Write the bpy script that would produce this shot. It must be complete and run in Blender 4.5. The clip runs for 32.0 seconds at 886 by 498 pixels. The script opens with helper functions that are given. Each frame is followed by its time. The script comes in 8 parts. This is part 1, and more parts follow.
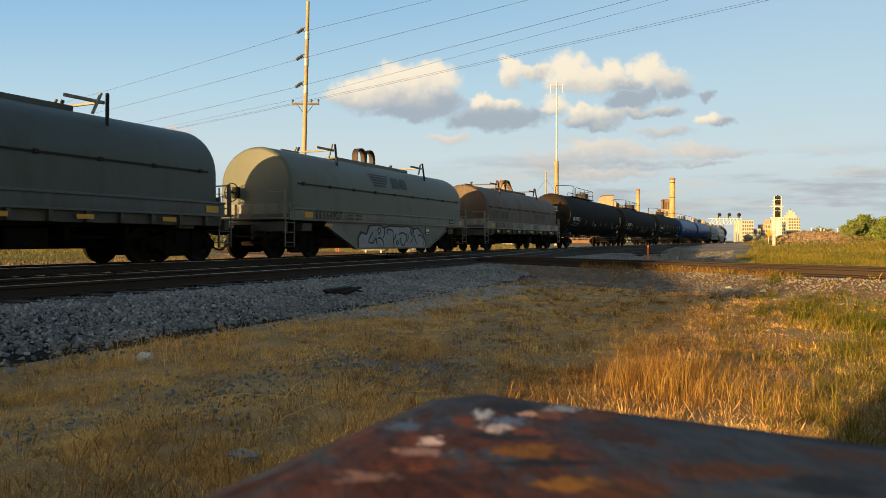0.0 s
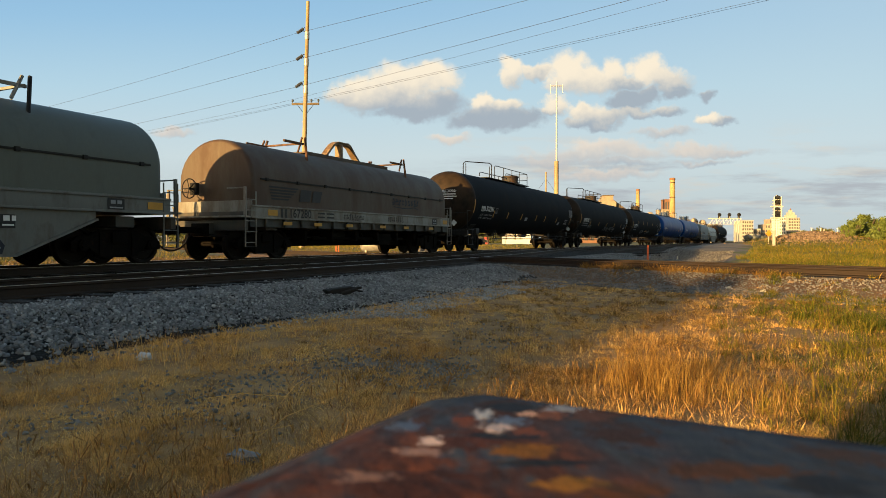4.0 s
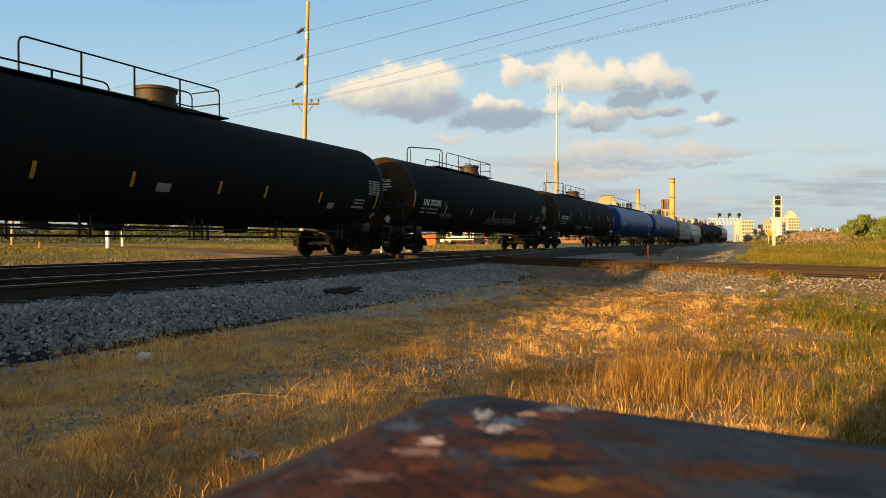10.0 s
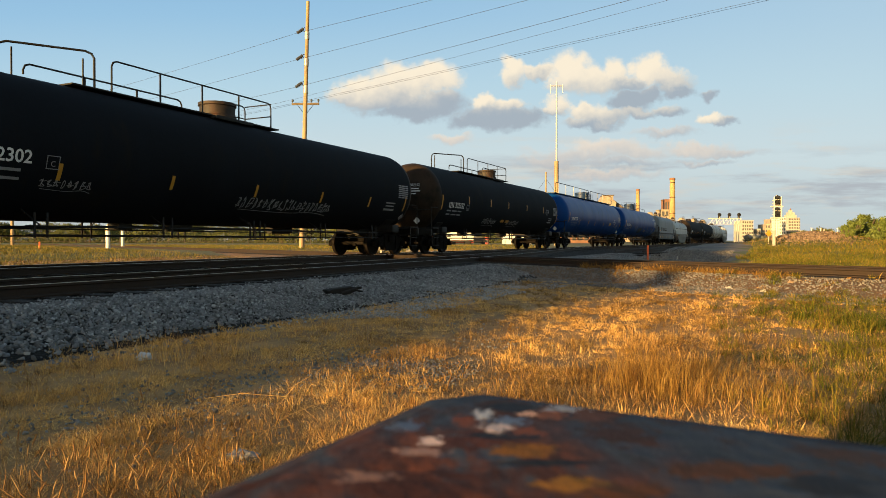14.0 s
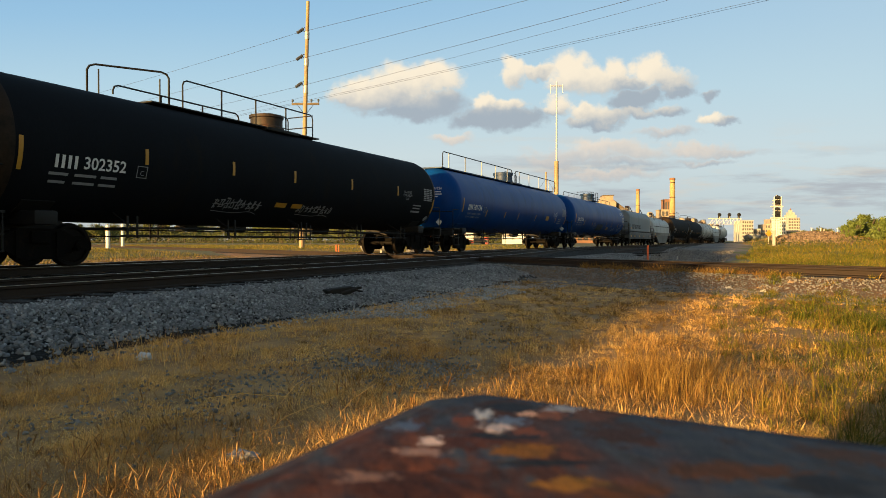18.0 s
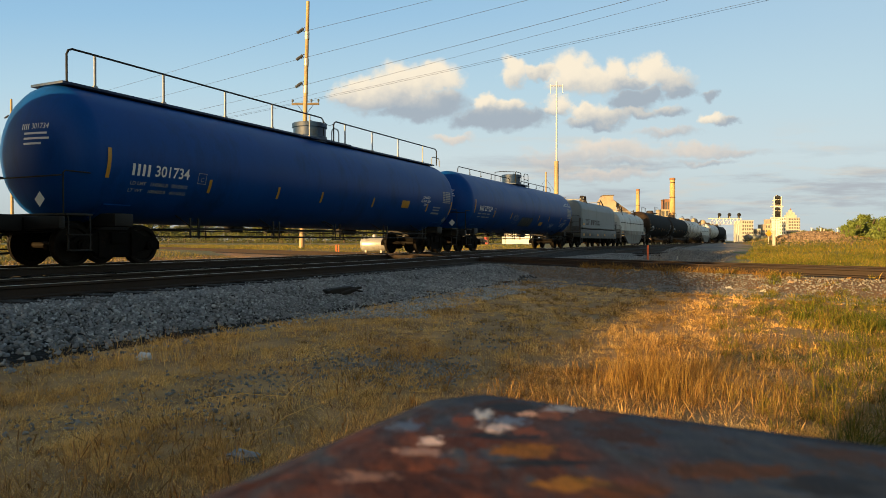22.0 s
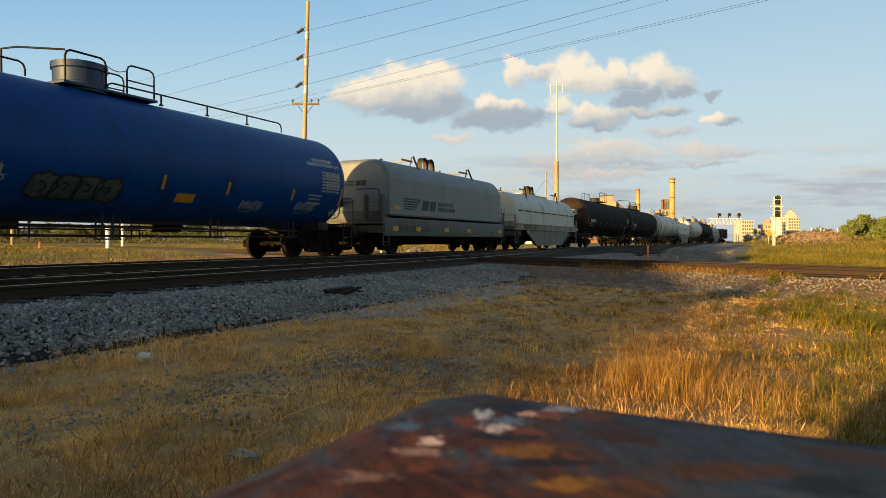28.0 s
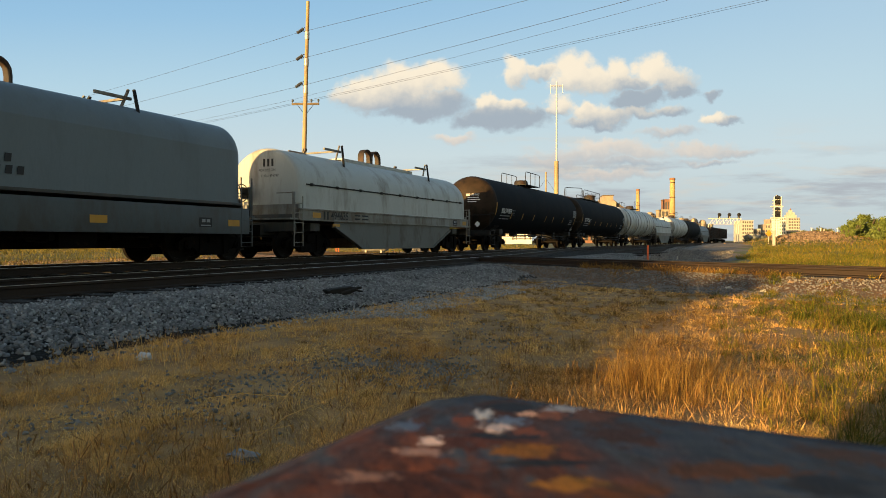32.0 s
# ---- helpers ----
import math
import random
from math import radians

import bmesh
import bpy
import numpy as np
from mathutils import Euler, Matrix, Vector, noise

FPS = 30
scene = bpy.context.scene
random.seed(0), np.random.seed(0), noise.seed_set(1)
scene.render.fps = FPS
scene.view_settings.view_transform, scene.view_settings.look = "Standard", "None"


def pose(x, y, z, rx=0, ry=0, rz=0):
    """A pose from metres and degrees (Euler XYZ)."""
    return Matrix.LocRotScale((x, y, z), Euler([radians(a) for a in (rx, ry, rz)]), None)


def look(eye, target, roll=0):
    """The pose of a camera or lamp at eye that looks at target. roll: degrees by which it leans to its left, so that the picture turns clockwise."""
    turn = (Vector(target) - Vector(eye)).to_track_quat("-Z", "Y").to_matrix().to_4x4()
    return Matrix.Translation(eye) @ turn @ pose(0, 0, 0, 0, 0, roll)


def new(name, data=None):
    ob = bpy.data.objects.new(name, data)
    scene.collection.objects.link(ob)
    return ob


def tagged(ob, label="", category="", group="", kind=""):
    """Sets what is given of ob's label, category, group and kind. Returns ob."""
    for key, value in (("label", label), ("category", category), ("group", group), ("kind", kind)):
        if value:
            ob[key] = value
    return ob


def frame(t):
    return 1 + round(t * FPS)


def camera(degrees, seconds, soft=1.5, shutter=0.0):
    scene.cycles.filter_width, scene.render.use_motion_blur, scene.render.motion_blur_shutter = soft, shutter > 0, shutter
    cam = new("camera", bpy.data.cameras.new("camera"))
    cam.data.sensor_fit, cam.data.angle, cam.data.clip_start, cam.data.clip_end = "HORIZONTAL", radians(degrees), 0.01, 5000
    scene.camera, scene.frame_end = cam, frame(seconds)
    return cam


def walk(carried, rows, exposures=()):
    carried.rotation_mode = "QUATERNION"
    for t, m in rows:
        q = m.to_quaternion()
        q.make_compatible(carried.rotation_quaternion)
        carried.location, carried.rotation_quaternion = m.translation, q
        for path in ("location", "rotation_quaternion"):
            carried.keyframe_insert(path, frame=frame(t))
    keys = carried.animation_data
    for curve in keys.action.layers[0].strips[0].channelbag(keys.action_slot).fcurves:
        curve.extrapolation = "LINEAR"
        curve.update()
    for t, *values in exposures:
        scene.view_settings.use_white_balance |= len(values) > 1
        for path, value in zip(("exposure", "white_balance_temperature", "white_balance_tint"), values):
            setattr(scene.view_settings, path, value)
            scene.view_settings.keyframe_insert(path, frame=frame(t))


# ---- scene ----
# ---------- camera: it rests on a steel post and does not move ----------
cam = camera(67.0, 32.0, soft=0.65, shutter=0.0)
EYE_Z = 0.554
still = pose(0, 0, EYE_Z, 90 - 0.726, 0, 0)
walk(cam, [(0.0, still), (32.0, still)])
cam.data.dof.use_dof = True
cam.data.dof.focus_distance = 12.0
cam.data.dof.aperture_fstop = 19.0

# ---------- light ----------
SUN_TO = Vector((-0.680, -0.733, 0.0)).normalized()
SUN_EL = radians(5.82)
world = bpy.data.worlds.new("sky_world")
scene.world = world
world.use_nodes = True
wn = world.node_tree
sky = wn.nodes.new("ShaderNodeTexSky")
sky.sky_type = "NISHITA"
sky.sun_disc = False
sky.sun_elevation = radians(9)
sky.sun_rotation = math.atan2(SUN_TO.x, SUN_TO.y)
sky.air_density, sky.dust_density, sky.ozone_density = 1.0, 0.8, 1.2
wn.nodes["Background"].inputs["Strength"].default_value = 0.073
warm = wn.nodes.new("ShaderNodeMix")
warm.data_type, warm.blend_type = "RGBA", "MULTIPLY"
warm.inputs[0].default_value = 1.0
warm.inputs[7].default_value = (1.10, 1.0, 0.86, 1)
wn.links.new(sky.outputs[0], warm.inputs[6])
wn.links.new(warm.outputs[2], wn.nodes["Background"].inputs["Color"])
sun = new("sun", bpy.data.lights.new("sun", "SUN"))
sun.data.energy, sun.data.angle, sun.data.color = 5.0, radians(0.6), (1.0, 0.615, 0.225)
sun.matrix_world = look(Vector((SUN_TO.x * math.cos(SUN_EL), SUN_TO.y * math.cos(SUN_EL), math.sin(SUN_EL))) * 100, (0, 0, 0))
scene.view_settings.exposure = 1.2


# ---------- materials ----------
def surface(name, c1, c2, rough=0.7, metal=0.0, scale=2.0, fine=40.0, bump=0.15, dist=0.01, dirt=None, amount=0.35, dscale=3.0,
            island=False, rvar=0.12, stretch=(1, 1, 1), spec=0.5, objvar=0.0):
    """Two-scale procedural surface: c1 to c2 by broad and fine noise, an optional dirt or rust layer, and fine relief."""
    m = bpy.data.materials.new(name)
    m.use_nodes = True
    t = m.node_tree
    N, K = t.nodes.new, t.links.new
    bs = t.nodes["Principled BSDF"]
    tc = N("ShaderNodeTexCoord")
    mp = N("ShaderNodeMapping")
    mp.inputs["Scale"].default_value = stretch
    K(tc.outputs["Object"], mp.inputs["Vector"])
    vec = mp.outputs[0]

    def noise_tex(s, detail=4.0, r=0.55):
        n = N("ShaderNodeTexNoise")
        n.inputs["Scale"].default_value, n.inputs["Detail"].default_value, n.inputs["Roughness"].default_value = s, detail, r
        K(vec, n.inputs["Vector"])
        return n.outputs["Fac"]

    def ramp(x, lo, hi):
        r = N("ShaderNodeMapRange")
        r.inputs["From Min"].default_value, r.inputs["From Max"].default_value = lo, hi
        K(x, r.inputs["Value"])
        return r.outputs[0]

    def mixc(fac, a, b):
        x = N("ShaderNodeMix")
        x.data_type = "RGBA"
        K(fac, x.inputs[0])
        for sock, v in ((x.inputs[6], a), (x.inputs[7], b)):
            if isinstance(v, tuple):
                sock.default_value = (*v, 1)
            else:
                K(v, sock)
        return x.outputs[2]

    big, small = noise_tex(scale), noise_tex(fine, 3.0)
    both = N("ShaderNodeMath")
    both.operation = "MULTIPLY_ADD"
    K(small, both.inputs[0])
    both.inputs[1].default_value = 0.45
    K(big, both.inputs[2])
    fac = ramp(both.outputs[0], 0.42, 1.02)
    if island:
        geo = N("ShaderNodeNewGeometry")
        ad = N("ShaderNodeMath")
        ad.operation = "MULTIPLY_ADD"
        K(geo.outputs["Random Per Island"], ad.inputs[0])
        ad.inputs[1].default_value = 0.9
        K(fac, ad.inputs[2])
        fac = ramp(ad.outputs[0], 0.1, 1.4)
    if objvar:
        oi = N("ShaderNodeObjectInfo")
        ad = N("ShaderNodeMath")
        ad.operation = "MULTIPLY_ADD"
        K(oi.outputs["Random"], ad.inputs[0])
        ad.inputs[1].default_value = objvar
        K(fac, ad.inputs[2])
        fac = ramp(ad.outputs[0], 0.0, 1.0 + objvar)
    col = mixc(fac, c1, c2)
    if dirt:
        col = mixc(ramp(noise_tex(dscale, 6.0, 0.68), 0.62 - amount * 0.5, 0.78 - amount * 0.4), col, dirt)
    K(col, bs.inputs["Base Color"])
    ro = N("ShaderNodeMapRange")
    ro.inputs["To Min"].default_value, ro.inputs["To Max"].default_value = max(0.03, rough - rvar), min(1.0, rough + rvar)
    K(big, ro.inputs["Value"])
    K(ro.outputs[0], bs.inputs["Roughness"])
    bs.inputs["Metallic"].default_value = metal
    bs.inputs["Specular IOR Level"].default_value = spec
    if bump:
        b = N("ShaderNodeBump")
        b.inputs["Strength"].default_value, b.inputs["Distance"].default_value = bump, dist
        K(small, b.inputs["Height"])
        K(b.outputs[0], bs.inputs["Normal"])
    return m


M = {}
M["black"] = surface("black_tank_paint", (0.0048, 0.006, 0.0088), (0.0095, 0.0118, 0.0165), 0.78, 0, 1.2, 25, 0.04, 0.004, (0.014, 0.012, 0.010), 0.10, 0.9, stretch=(1, 1, 0.3), spec=0.09)
# tank ends: dust, plus low sun lifted into a browner, lighter black
M["blackhead"] = surface("dusty_sunlit_black_tank_end", (0.020, 0.0145, 0.0105), (0.046, 0.031, 0.021), 0.6, 0, 1.5, 25, 0.05, 0.004, (0.010, 0.009, 0.008), 0.3, 1.2, spec=0.12)
M["rustblack"] = surface("rusty_black_paint", (0.012, 0.010, 0.009), (0.034, 0.020, 0.013), 0.7, 0, 2, 30, 0.1, 0.004, (0.07, 0.03, 0.015), 0.3, 2.0)
M["blue"] = surface("blue_tank_paint", (0.0012, 0.043, 0.205), (0.002, 0.058, 0.265), 0.45, 0, 1.0, 25, 0.03, 0.004, (0.003, 0.034, 0.14), 0.18, 0.8, stretch=(1, 1, 0.3), spec=0.16)
M["white"] = surface("dirty_white_tank_paint", (0.55, 0.55, 0.53), (0.72, 0.72, 0.70), 0.5, 0, 1.0, 25, 0.04, 0.004, (0.22, 0.19, 0.16), 0.3, 1.2, stretch=(1, 1, 0.25))
M["coilgreen"] = surface("grey_green_hood_paint", (0.074, 0.086, 0.076), (0.103, 0.117, 0.102), 0.55, 0, 1.1, 22, 0.05, 0.004, (0.07, 0.075, 0.062), 0.12, 1.0, stretch=(1, 1, 0.25))
M["coilteal"] = surface("dark_teal_grey_hood_paint", (0.040, 0.056, 0.060), (0.060, 0.080, 0.083), 0.55, 0, 1.1, 22, 0.05, 0.004, (0.045, 0.05, 0.046), 0.2, 1.0, stretch=(1, 1, 0.25))
M["coilbrown"] = surface("rust_stained_hood_paint", (0.066, 0.047, 0.034), (0.112, 0.084, 0.060), 0.65, 0, 1.2, 20, 0.08, 0.004, (0.07, 0.038, 0.023), 0.45, 1.4, stretch=(1, 1, 0.3))
M["coilgrey"] = surface("light_grey_hood_paint", (0.112, 0.146, 0.172), (0.142, 0.180, 0.207), 0.5, 0, 1.0, 22, 0.04, 0.004, (0.108, 0.135, 0.155), 0.2, 1.2, stretch=(1, 1, 0.25))
M["coilwhite"] = surface("white_hood_paint", (0.42, 0.44, 0.43), (0.52, 0.54, 0.52), 0.5, 0, 1.0, 22, 0.05, 0.004, (0.27, 0.25, 0.22), 0.22, 1.2, stretch=(1, 1, 0.25))
M["sillgrey"] = surface("grimy_grey_sill_paint", (0.115, 0.122, 0.117), (0.158, 0.164, 0.155), 0.6, 0, 1.5, 25, 0.06, 0.004, (0.08, 0.065, 0.05), 0.25, 2.2, stretch=(1, 1, 0.35))
M["sillwhite"] = surface("grimy_white_sill_paint", (0.20, 0.203, 0.19), (0.27, 0.274, 0.255), 0.6, 0, 1.5, 25, 0.06, 0.004, (0.14, 0.11, 0.085), 0.4, 2.2, stretch=(1, 1, 0.35))
M["sillblue"] = surface("grimy_blue_grey_sill_paint", (0.056, 0.070, 0.078), (0.082, 0.098, 0.107), 0.6, 0, 1.5, 25, 0.06, 0.004, (0.06, 0.058, 0.055), 0.35, 2.2, stretch=(1, 1, 0.35))
M["silldark"] = surface("dark_grey_sill_paint", (0.026, 0.030, 0.030), (0.046, 0.050, 0.048), 0.6, 0, 1.5, 25, 0.06, 0.004, (0.07, 0.055, 0.045), 0.4, 2.2, stretch=(1, 1, 0.35))
# truck and wheel steel: shade under the cars is put into these near-black colours
M["truck"] = surface("greasy_brown_truck_steel_in_shade", (0.003, 0.0028, 0.0027), (0.008, 0.0066, 0.0055), 0.8, 0.0, 4, 40, 0.2, 0.005, (0.022, 0.012, 0.007), 0.12, 5, spec=0.06)
M["wheel"] = surface("worn_wheel_steel_in_shade", (0.005, 0.0045, 0.004), (0.014, 0.010, 0.008), 0.65, 0.1, 4, 40, 0.15, 0.004, (0.010, 0.009, 0.008), 0.3, 5, spec=0.1)
M["bright"] = surface("polished_steel", (0.28, 0.28, 0.28), (0.42, 0.42, 0.42), 0.30, 1.0, 3, 50, 0.05, 0.002)
M["railside"] = surface("rusty_rail_steel", (0.016, 0.010, 0.007), (0.040, 0.024, 0.015), 0.8, 0.2, 4, 40, 0.2, 0.004)
# creosote, with the train's shadow mixed into the colour
M["tie"] = surface("creosoted_and_shade_dark_tie_wood", (0.006, 0.005, 0.0045), (0.020, 0.016, 0.013), 0.85, 0, 3, 60, 0.4, 0.01, objvar=0.6, stretch=(6, 1, 1))
M["iron"] = surface("dark_painted_iron", (0.008, 0.008, 0.009), (0.020, 0.019, 0.018), 0.6, 0.1, 4, 40, 0.1, 0.003, spec=0.25)
M["yellow"] = surface("faded_yellow_reflector", (0.42, 0.20, 0.015), (0.58, 0.30, 0.025), 0.5, 0, 5, 60, 0.05, 0.002)
M["markwhite"] = surface("white_stencil_paint", (0.66, 0.67, 0.68), (0.80, 0.81, 0.82), 0.6, 0, 6, 60, 0.03, 0.002)
M["markdim"] = surface("faded_stencil_paint", (0.20, 0.21, 0.23), (0.32, 0.33, 0.35), 0.6, 0, 6, 60, 0.03, 0.002)
M["markblack"] = surface("black_stencil_paint", (0.005, 0.006, 0.009), (0.012, 0.013, 0.018), 0.6, 0, 6, 60, 0.03, 0.002)
M["markblue"] = surface("faded_blue_stencil_paint", (0.004, 0.007, 0.018), (0.008, 0.012, 0.027), 0.6, 0, 6, 60, 0.03, 0.002)
M["graffiti"] = surface("pale_spray_paint", (0.36, 0.38, 0.46), (0.52, 0.54, 0.60), 0.6, 0, 6, 60, 0.03, 0.002)
M["graffitifill"] = surface("white_spray_fill", (0.24, 0.26, 0.32), (0.32, 0.34, 0.40), 0.6, 0, 3, 60, 0.03, 0.002, (0.19, 0.21, 0.25), 0.4, 3)
M["tagfill"] = surface("dull_grey_green_spray_fill", (0.050, 0.056, 0.050), (0.105, 0.112, 0.095), 0.6, 0, 4, 60, 0.03, 0.002, (0.02, 0.04, 0.08), 0.35, 5)
M["red"] = surface("red_paint", (0.40, 0.03, 0.02), (0.55, 0.05, 0.03), 0.5, 0, 5, 50, 0.05, 0.002)
M["orange"] = surface("orange_paint", (0.75, 0.12, 0.03), (0.9, 0.17, 0.04), 0.5, 0, 5, 50, 0.05, 0.002)
M["rust"] = surface("rusted_steel", (0.10, 0.045, 0.022), (0.22, 0.10, 0.045), 0.8, 0.1, 5, 40, 0.2, 0.004, (0.05, 0.03, 0.02), 0.4, 4)
M["bailtan"] = surface("rust_stained_tan_paint", (0.20, 0.135, 0.075), (0.32, 0.225, 0.13), 0.7, 0, 4, 40, 0.1, 0.003, (0.11, 0.06, 0.03), 0.4, 5)
M["railgrey"] = surface("pale_grey_rail_paint", (0.20, 0.22, 0.25), (0.30, 0.32, 0.35), 0.55, 0.1, 4, 40, 0.05, 0.003)
M["domeblue"] = surface("weathered_blue_grey_paint", (0.004, 0.026, 0.095), (0.009, 0.044, 0.135), 0.55, 0, 3, 30, 0.08, 0.004, (0.010, 0.025, 0.06), 0.4, 3)


# ---------- mesh helpers ----------
class Shape:
    """Collects the faces of one part, then becomes a mesh."""

    def __init__(self):
        self.v, self.f = [], []

    def add(self, verts, faces):
        o = len(self.v)
        self.v.extend([tuple(p) for p in verts])
        self.f.extend([tuple(i + o for i in q) for q in faces])
        return self

    def box(self, c, size, bev=0.0, rot=None):
        hx, hy, hz = size[0] / 2, size[1] / 2, size[2] / 2
        b = min(bev, hx * 0.9, hy * 0.9, hz * 0.9)
        if b <= 0:
            vs = [Vector((x * hx, y * hy, z * hz)) for x in (-1, 1) for y in (-1, 1) for z in (-1, 1)]
            fs = [(0, 1, 3, 2), (4, 6, 7, 5), (0, 4, 5, 1), (2, 3, 7, 6), (0, 2, 6, 4), (1, 5, 7, 3)]
        else:
            bm = bmesh.new()
            bmesh.ops.create_cube(bm, size=1)
            for w in bm.verts:
                w.co = Vector((w.co.x * size[0], w.co.y * size[1], w.co.z * size[2]))
            bmesh.ops.bevel(bm, geom=bm.edges[:], offset=b, segments=2, profile=0.6, affect="EDGES")
            bm.verts.index_update()
            vs = [w.co.copy() for w in bm.verts]
            fs = [tuple(w.index for w in q.verts) for q in bm.faces]
            bm.free()
        c = Vector(c)
        if rot is not None:
            vs = [rot @ p for p in vs]
        return self.add([p + c for p in vs], fs)

    def rod(self, p0, p1, r, n=8, r1=None, cap=True):
        p0, p1 = Vector(p0), Vector(p1)
        r1 = r if r1 is None else r1
        d = (p1 - p0).normalized()
        a = d.orthogonal().normalized()
        b = d.cross(a)
        vs = []
        for p, q in ((p0, r), (p1, r1)):
            for i in range(n):
                w = 2 * math.pi * i / n
                vs.append(p + (a * math.cos(w) + b * math.sin(w)) * q)
        fs = [(i, (i + 1) % n, n + (i + 1) % n, n + i) for i in range(n)]
        if cap:
            fs += [tuple(range(n))[::-1], tuple(range(n, 2 * n))]
        return self.add(vs, fs)

    def pipe(self, pts, r, n=6):
        """A bent pipe along pts with mitred corners."""
        pts = [Vector(p) for p in pts]
        vs, fs = [], []
        up = None
        for i, p in enumerate(pts):
            d = ((pts[min(i + 1, len(pts) - 1)] - p).normalized() + (p - pts[max(i - 1, 0)]).normalized()).normalized()
            a = d.orthogonal().normalized() if up is None else (up - d * up.dot(d)).normalized()
            up = a
            b = d.cross(a)
            for k in range(n):
                w = 2 * math.pi * k / n
                vs.append(p + (a * math.cos(w) + b * math.sin(w)) * r)
        for i in range(len(pts) - 1):
            for k in range(n):
                fs.append((i * n + k, i * n + (k + 1) % n, (i + 1) * n + (k + 1) % n, (i + 1) * n + k))
        fs += [tuple(range(n))[::-1], tuple(range((len(pts) - 1) * n, len(pts) * n))]
        return self.add(vs, fs)

    def lathe(self, prof, n, axis="z", c=(0, 0, 0)):
        """prof: (radius, height) pairs turned round an axis."""
        vs, fs = [], []
        for r, h in prof:
            for k in range(n):
                w = 2 * math.pi * k / n
                x, y = r * math.cos(w), r * math.sin(w)
                p = {"z": (x, y, h), "x": (h, x, y), "y": (x, h, y)}[axis]
                vs.append(Vector(p) + Vector(c))
        for i in range(len(prof) - 1):
            for k in range(n):
                fs.append((i * n + k, i * n + (k + 1) % n, (i + 1) * n + (k + 1) % n, (i + 1) * n + k))
        fs += [tuple(range(n))[::-1], tuple(range((len(prof) - 1) * n, len(prof) * n))]
        return self.add(vs, fs)

    def prism(self, outline, y0, y1):
        """An outline in x, z drawn out along y."""
        n = len(outline)
        vs = [(x, y0, z) for x, z in outline] + [(x, y1, z) for x, z in outline]
        fs = [(i, (i + 1) % n, n + (i + 1) % n, n + i) for i in range(n)] + [tuple(range(n))[::-1], tuple(range(n, 2 * n))]
        return self.add(vs, fs)

    def loft(self, rings, cap=True):
        n = len(rings[0])
        vs = [p for r in rings for p in r]
        fs = [(i * n + k, i * n + (k + 1) % n, (i + 1) * n + (k + 1) % n, (i + 1) * n + k) for i in range(len(rings) - 1) for k in range(n)]
        if cap:
            fs += [tuple(range(n))[::-1], tuple(range((len(rings) - 1) * n, len(rings) * n))]
        return self.add(vs, fs)

    def mesh(self, name, mat, smooth=35):
        me = bpy.data.meshes.new(name)
        me.from_pydata(self.v, [], self.f)
        bm = bmesh.new()
        bm.from_mesh(me)
        bmesh.ops.recalc_face_normals(bm, faces=bm.faces[:])
        bm.to_mesh(me)
        bm.free()
        me.materials.append(mat)
        if smooth:
            me.shade_smooth()
            me.set_sharp_from_angle(angle=radians(smooth))
        return me


def part(name, shape, mat, parent, label="", at=None, smooth=35):
    """One mesh object under a thing or a part; shape is a Shape or a ready mesh."""
    me = shape.mesh(name, mat, smooth) if isinstance(shape, Shape) else shape
    ob = new(name, me)
    ob.parent = parent
    if at is not None:
        ob.matrix_basis = at
    if label:
        ob["label"] = label
    if name in ("data_panel", "small_print", "weight_stencil"):
        ob["kind"] = "stuff"
    return ob


def thing(name, label, category, group="", kind="", at=None):
    ob = new(name)
    ob.empty_display_size = 0.3
    if at is not None:
        ob.matrix_basis = at
    return tagged(ob, label, category, group, kind)


def solid(name, shape, mat, label, category="", group="", kind="", at=None, smooth=35):
    ob = new(name, shape.mesh(name, mat, smooth) if isinstance(shape, Shape) else shape)
    if at is not None:
        ob.matrix_basis = at
    return tagged(ob, label, category, group, kind)


def fast_mesh(name, verts, faces, mat, smooth=False):
    """A mesh from arrays: verts (n, 3) and faces (m, 3) or (m, 4)."""
    me = bpy.data.meshes.new(name)
    k = faces.shape[1]
    me.vertices.add(len(verts))
    me.vertices.foreach_set("co", np.ascontiguousarray(verts, dtype=np.float32).ravel())
    me.loops.add(faces.size)
    me.loops.foreach_set("vertex_index", np.ascontiguousarray(faces, dtype=np.int32).ravel())
    me.polygons.add(len(faces))
    me.polygons.foreach_set("loop_start", np.arange(0, faces.size, k, dtype=np.int32))
    me.polygons.foreach_set("loop_total", np.full(len(faces), k, dtype=np.int32))
    me.update(calc_edges=True)
    me.materials.append(mat)
    if smooth:
        me.shade_smooth()
    return me


TEXTS = {}


def text_mesh(body, size, mat, width=0.0, thick=0.0):
    """Lettering in the built-in font, flat in x and z, facing -y, centred; width squeezes it to that many metres."""
    key = (body, size, mat.name, width, thick)
    if key not in TEXTS:
        cu = bpy.data.curves.new("lettering", "FONT")
        cu.body, cu.size, cu.align_x, cu.align_y, cu.offset = body, size, "CENTER", "CENTER", thick
        cu.resolution_u = 3
        ob = new("lettering", cu)
        me = bpy.data.meshes.new_from_object(ob.evaluated_get(bpy.context.evaluated_depsgraph_get()))
        bpy.data.objects.remove(ob)
        xs = [v.co.x for v in me.vertices]
        k = width / (max(xs) - min(xs)) if width else 1.0
        for v in me.vertices:
            v.co = Vector((v.co.x * k, 0, v.co.y))
        me.materials.clear()
        me.materials.append(mat)
        TEXTS[key] = me
    return TEXTS[key]


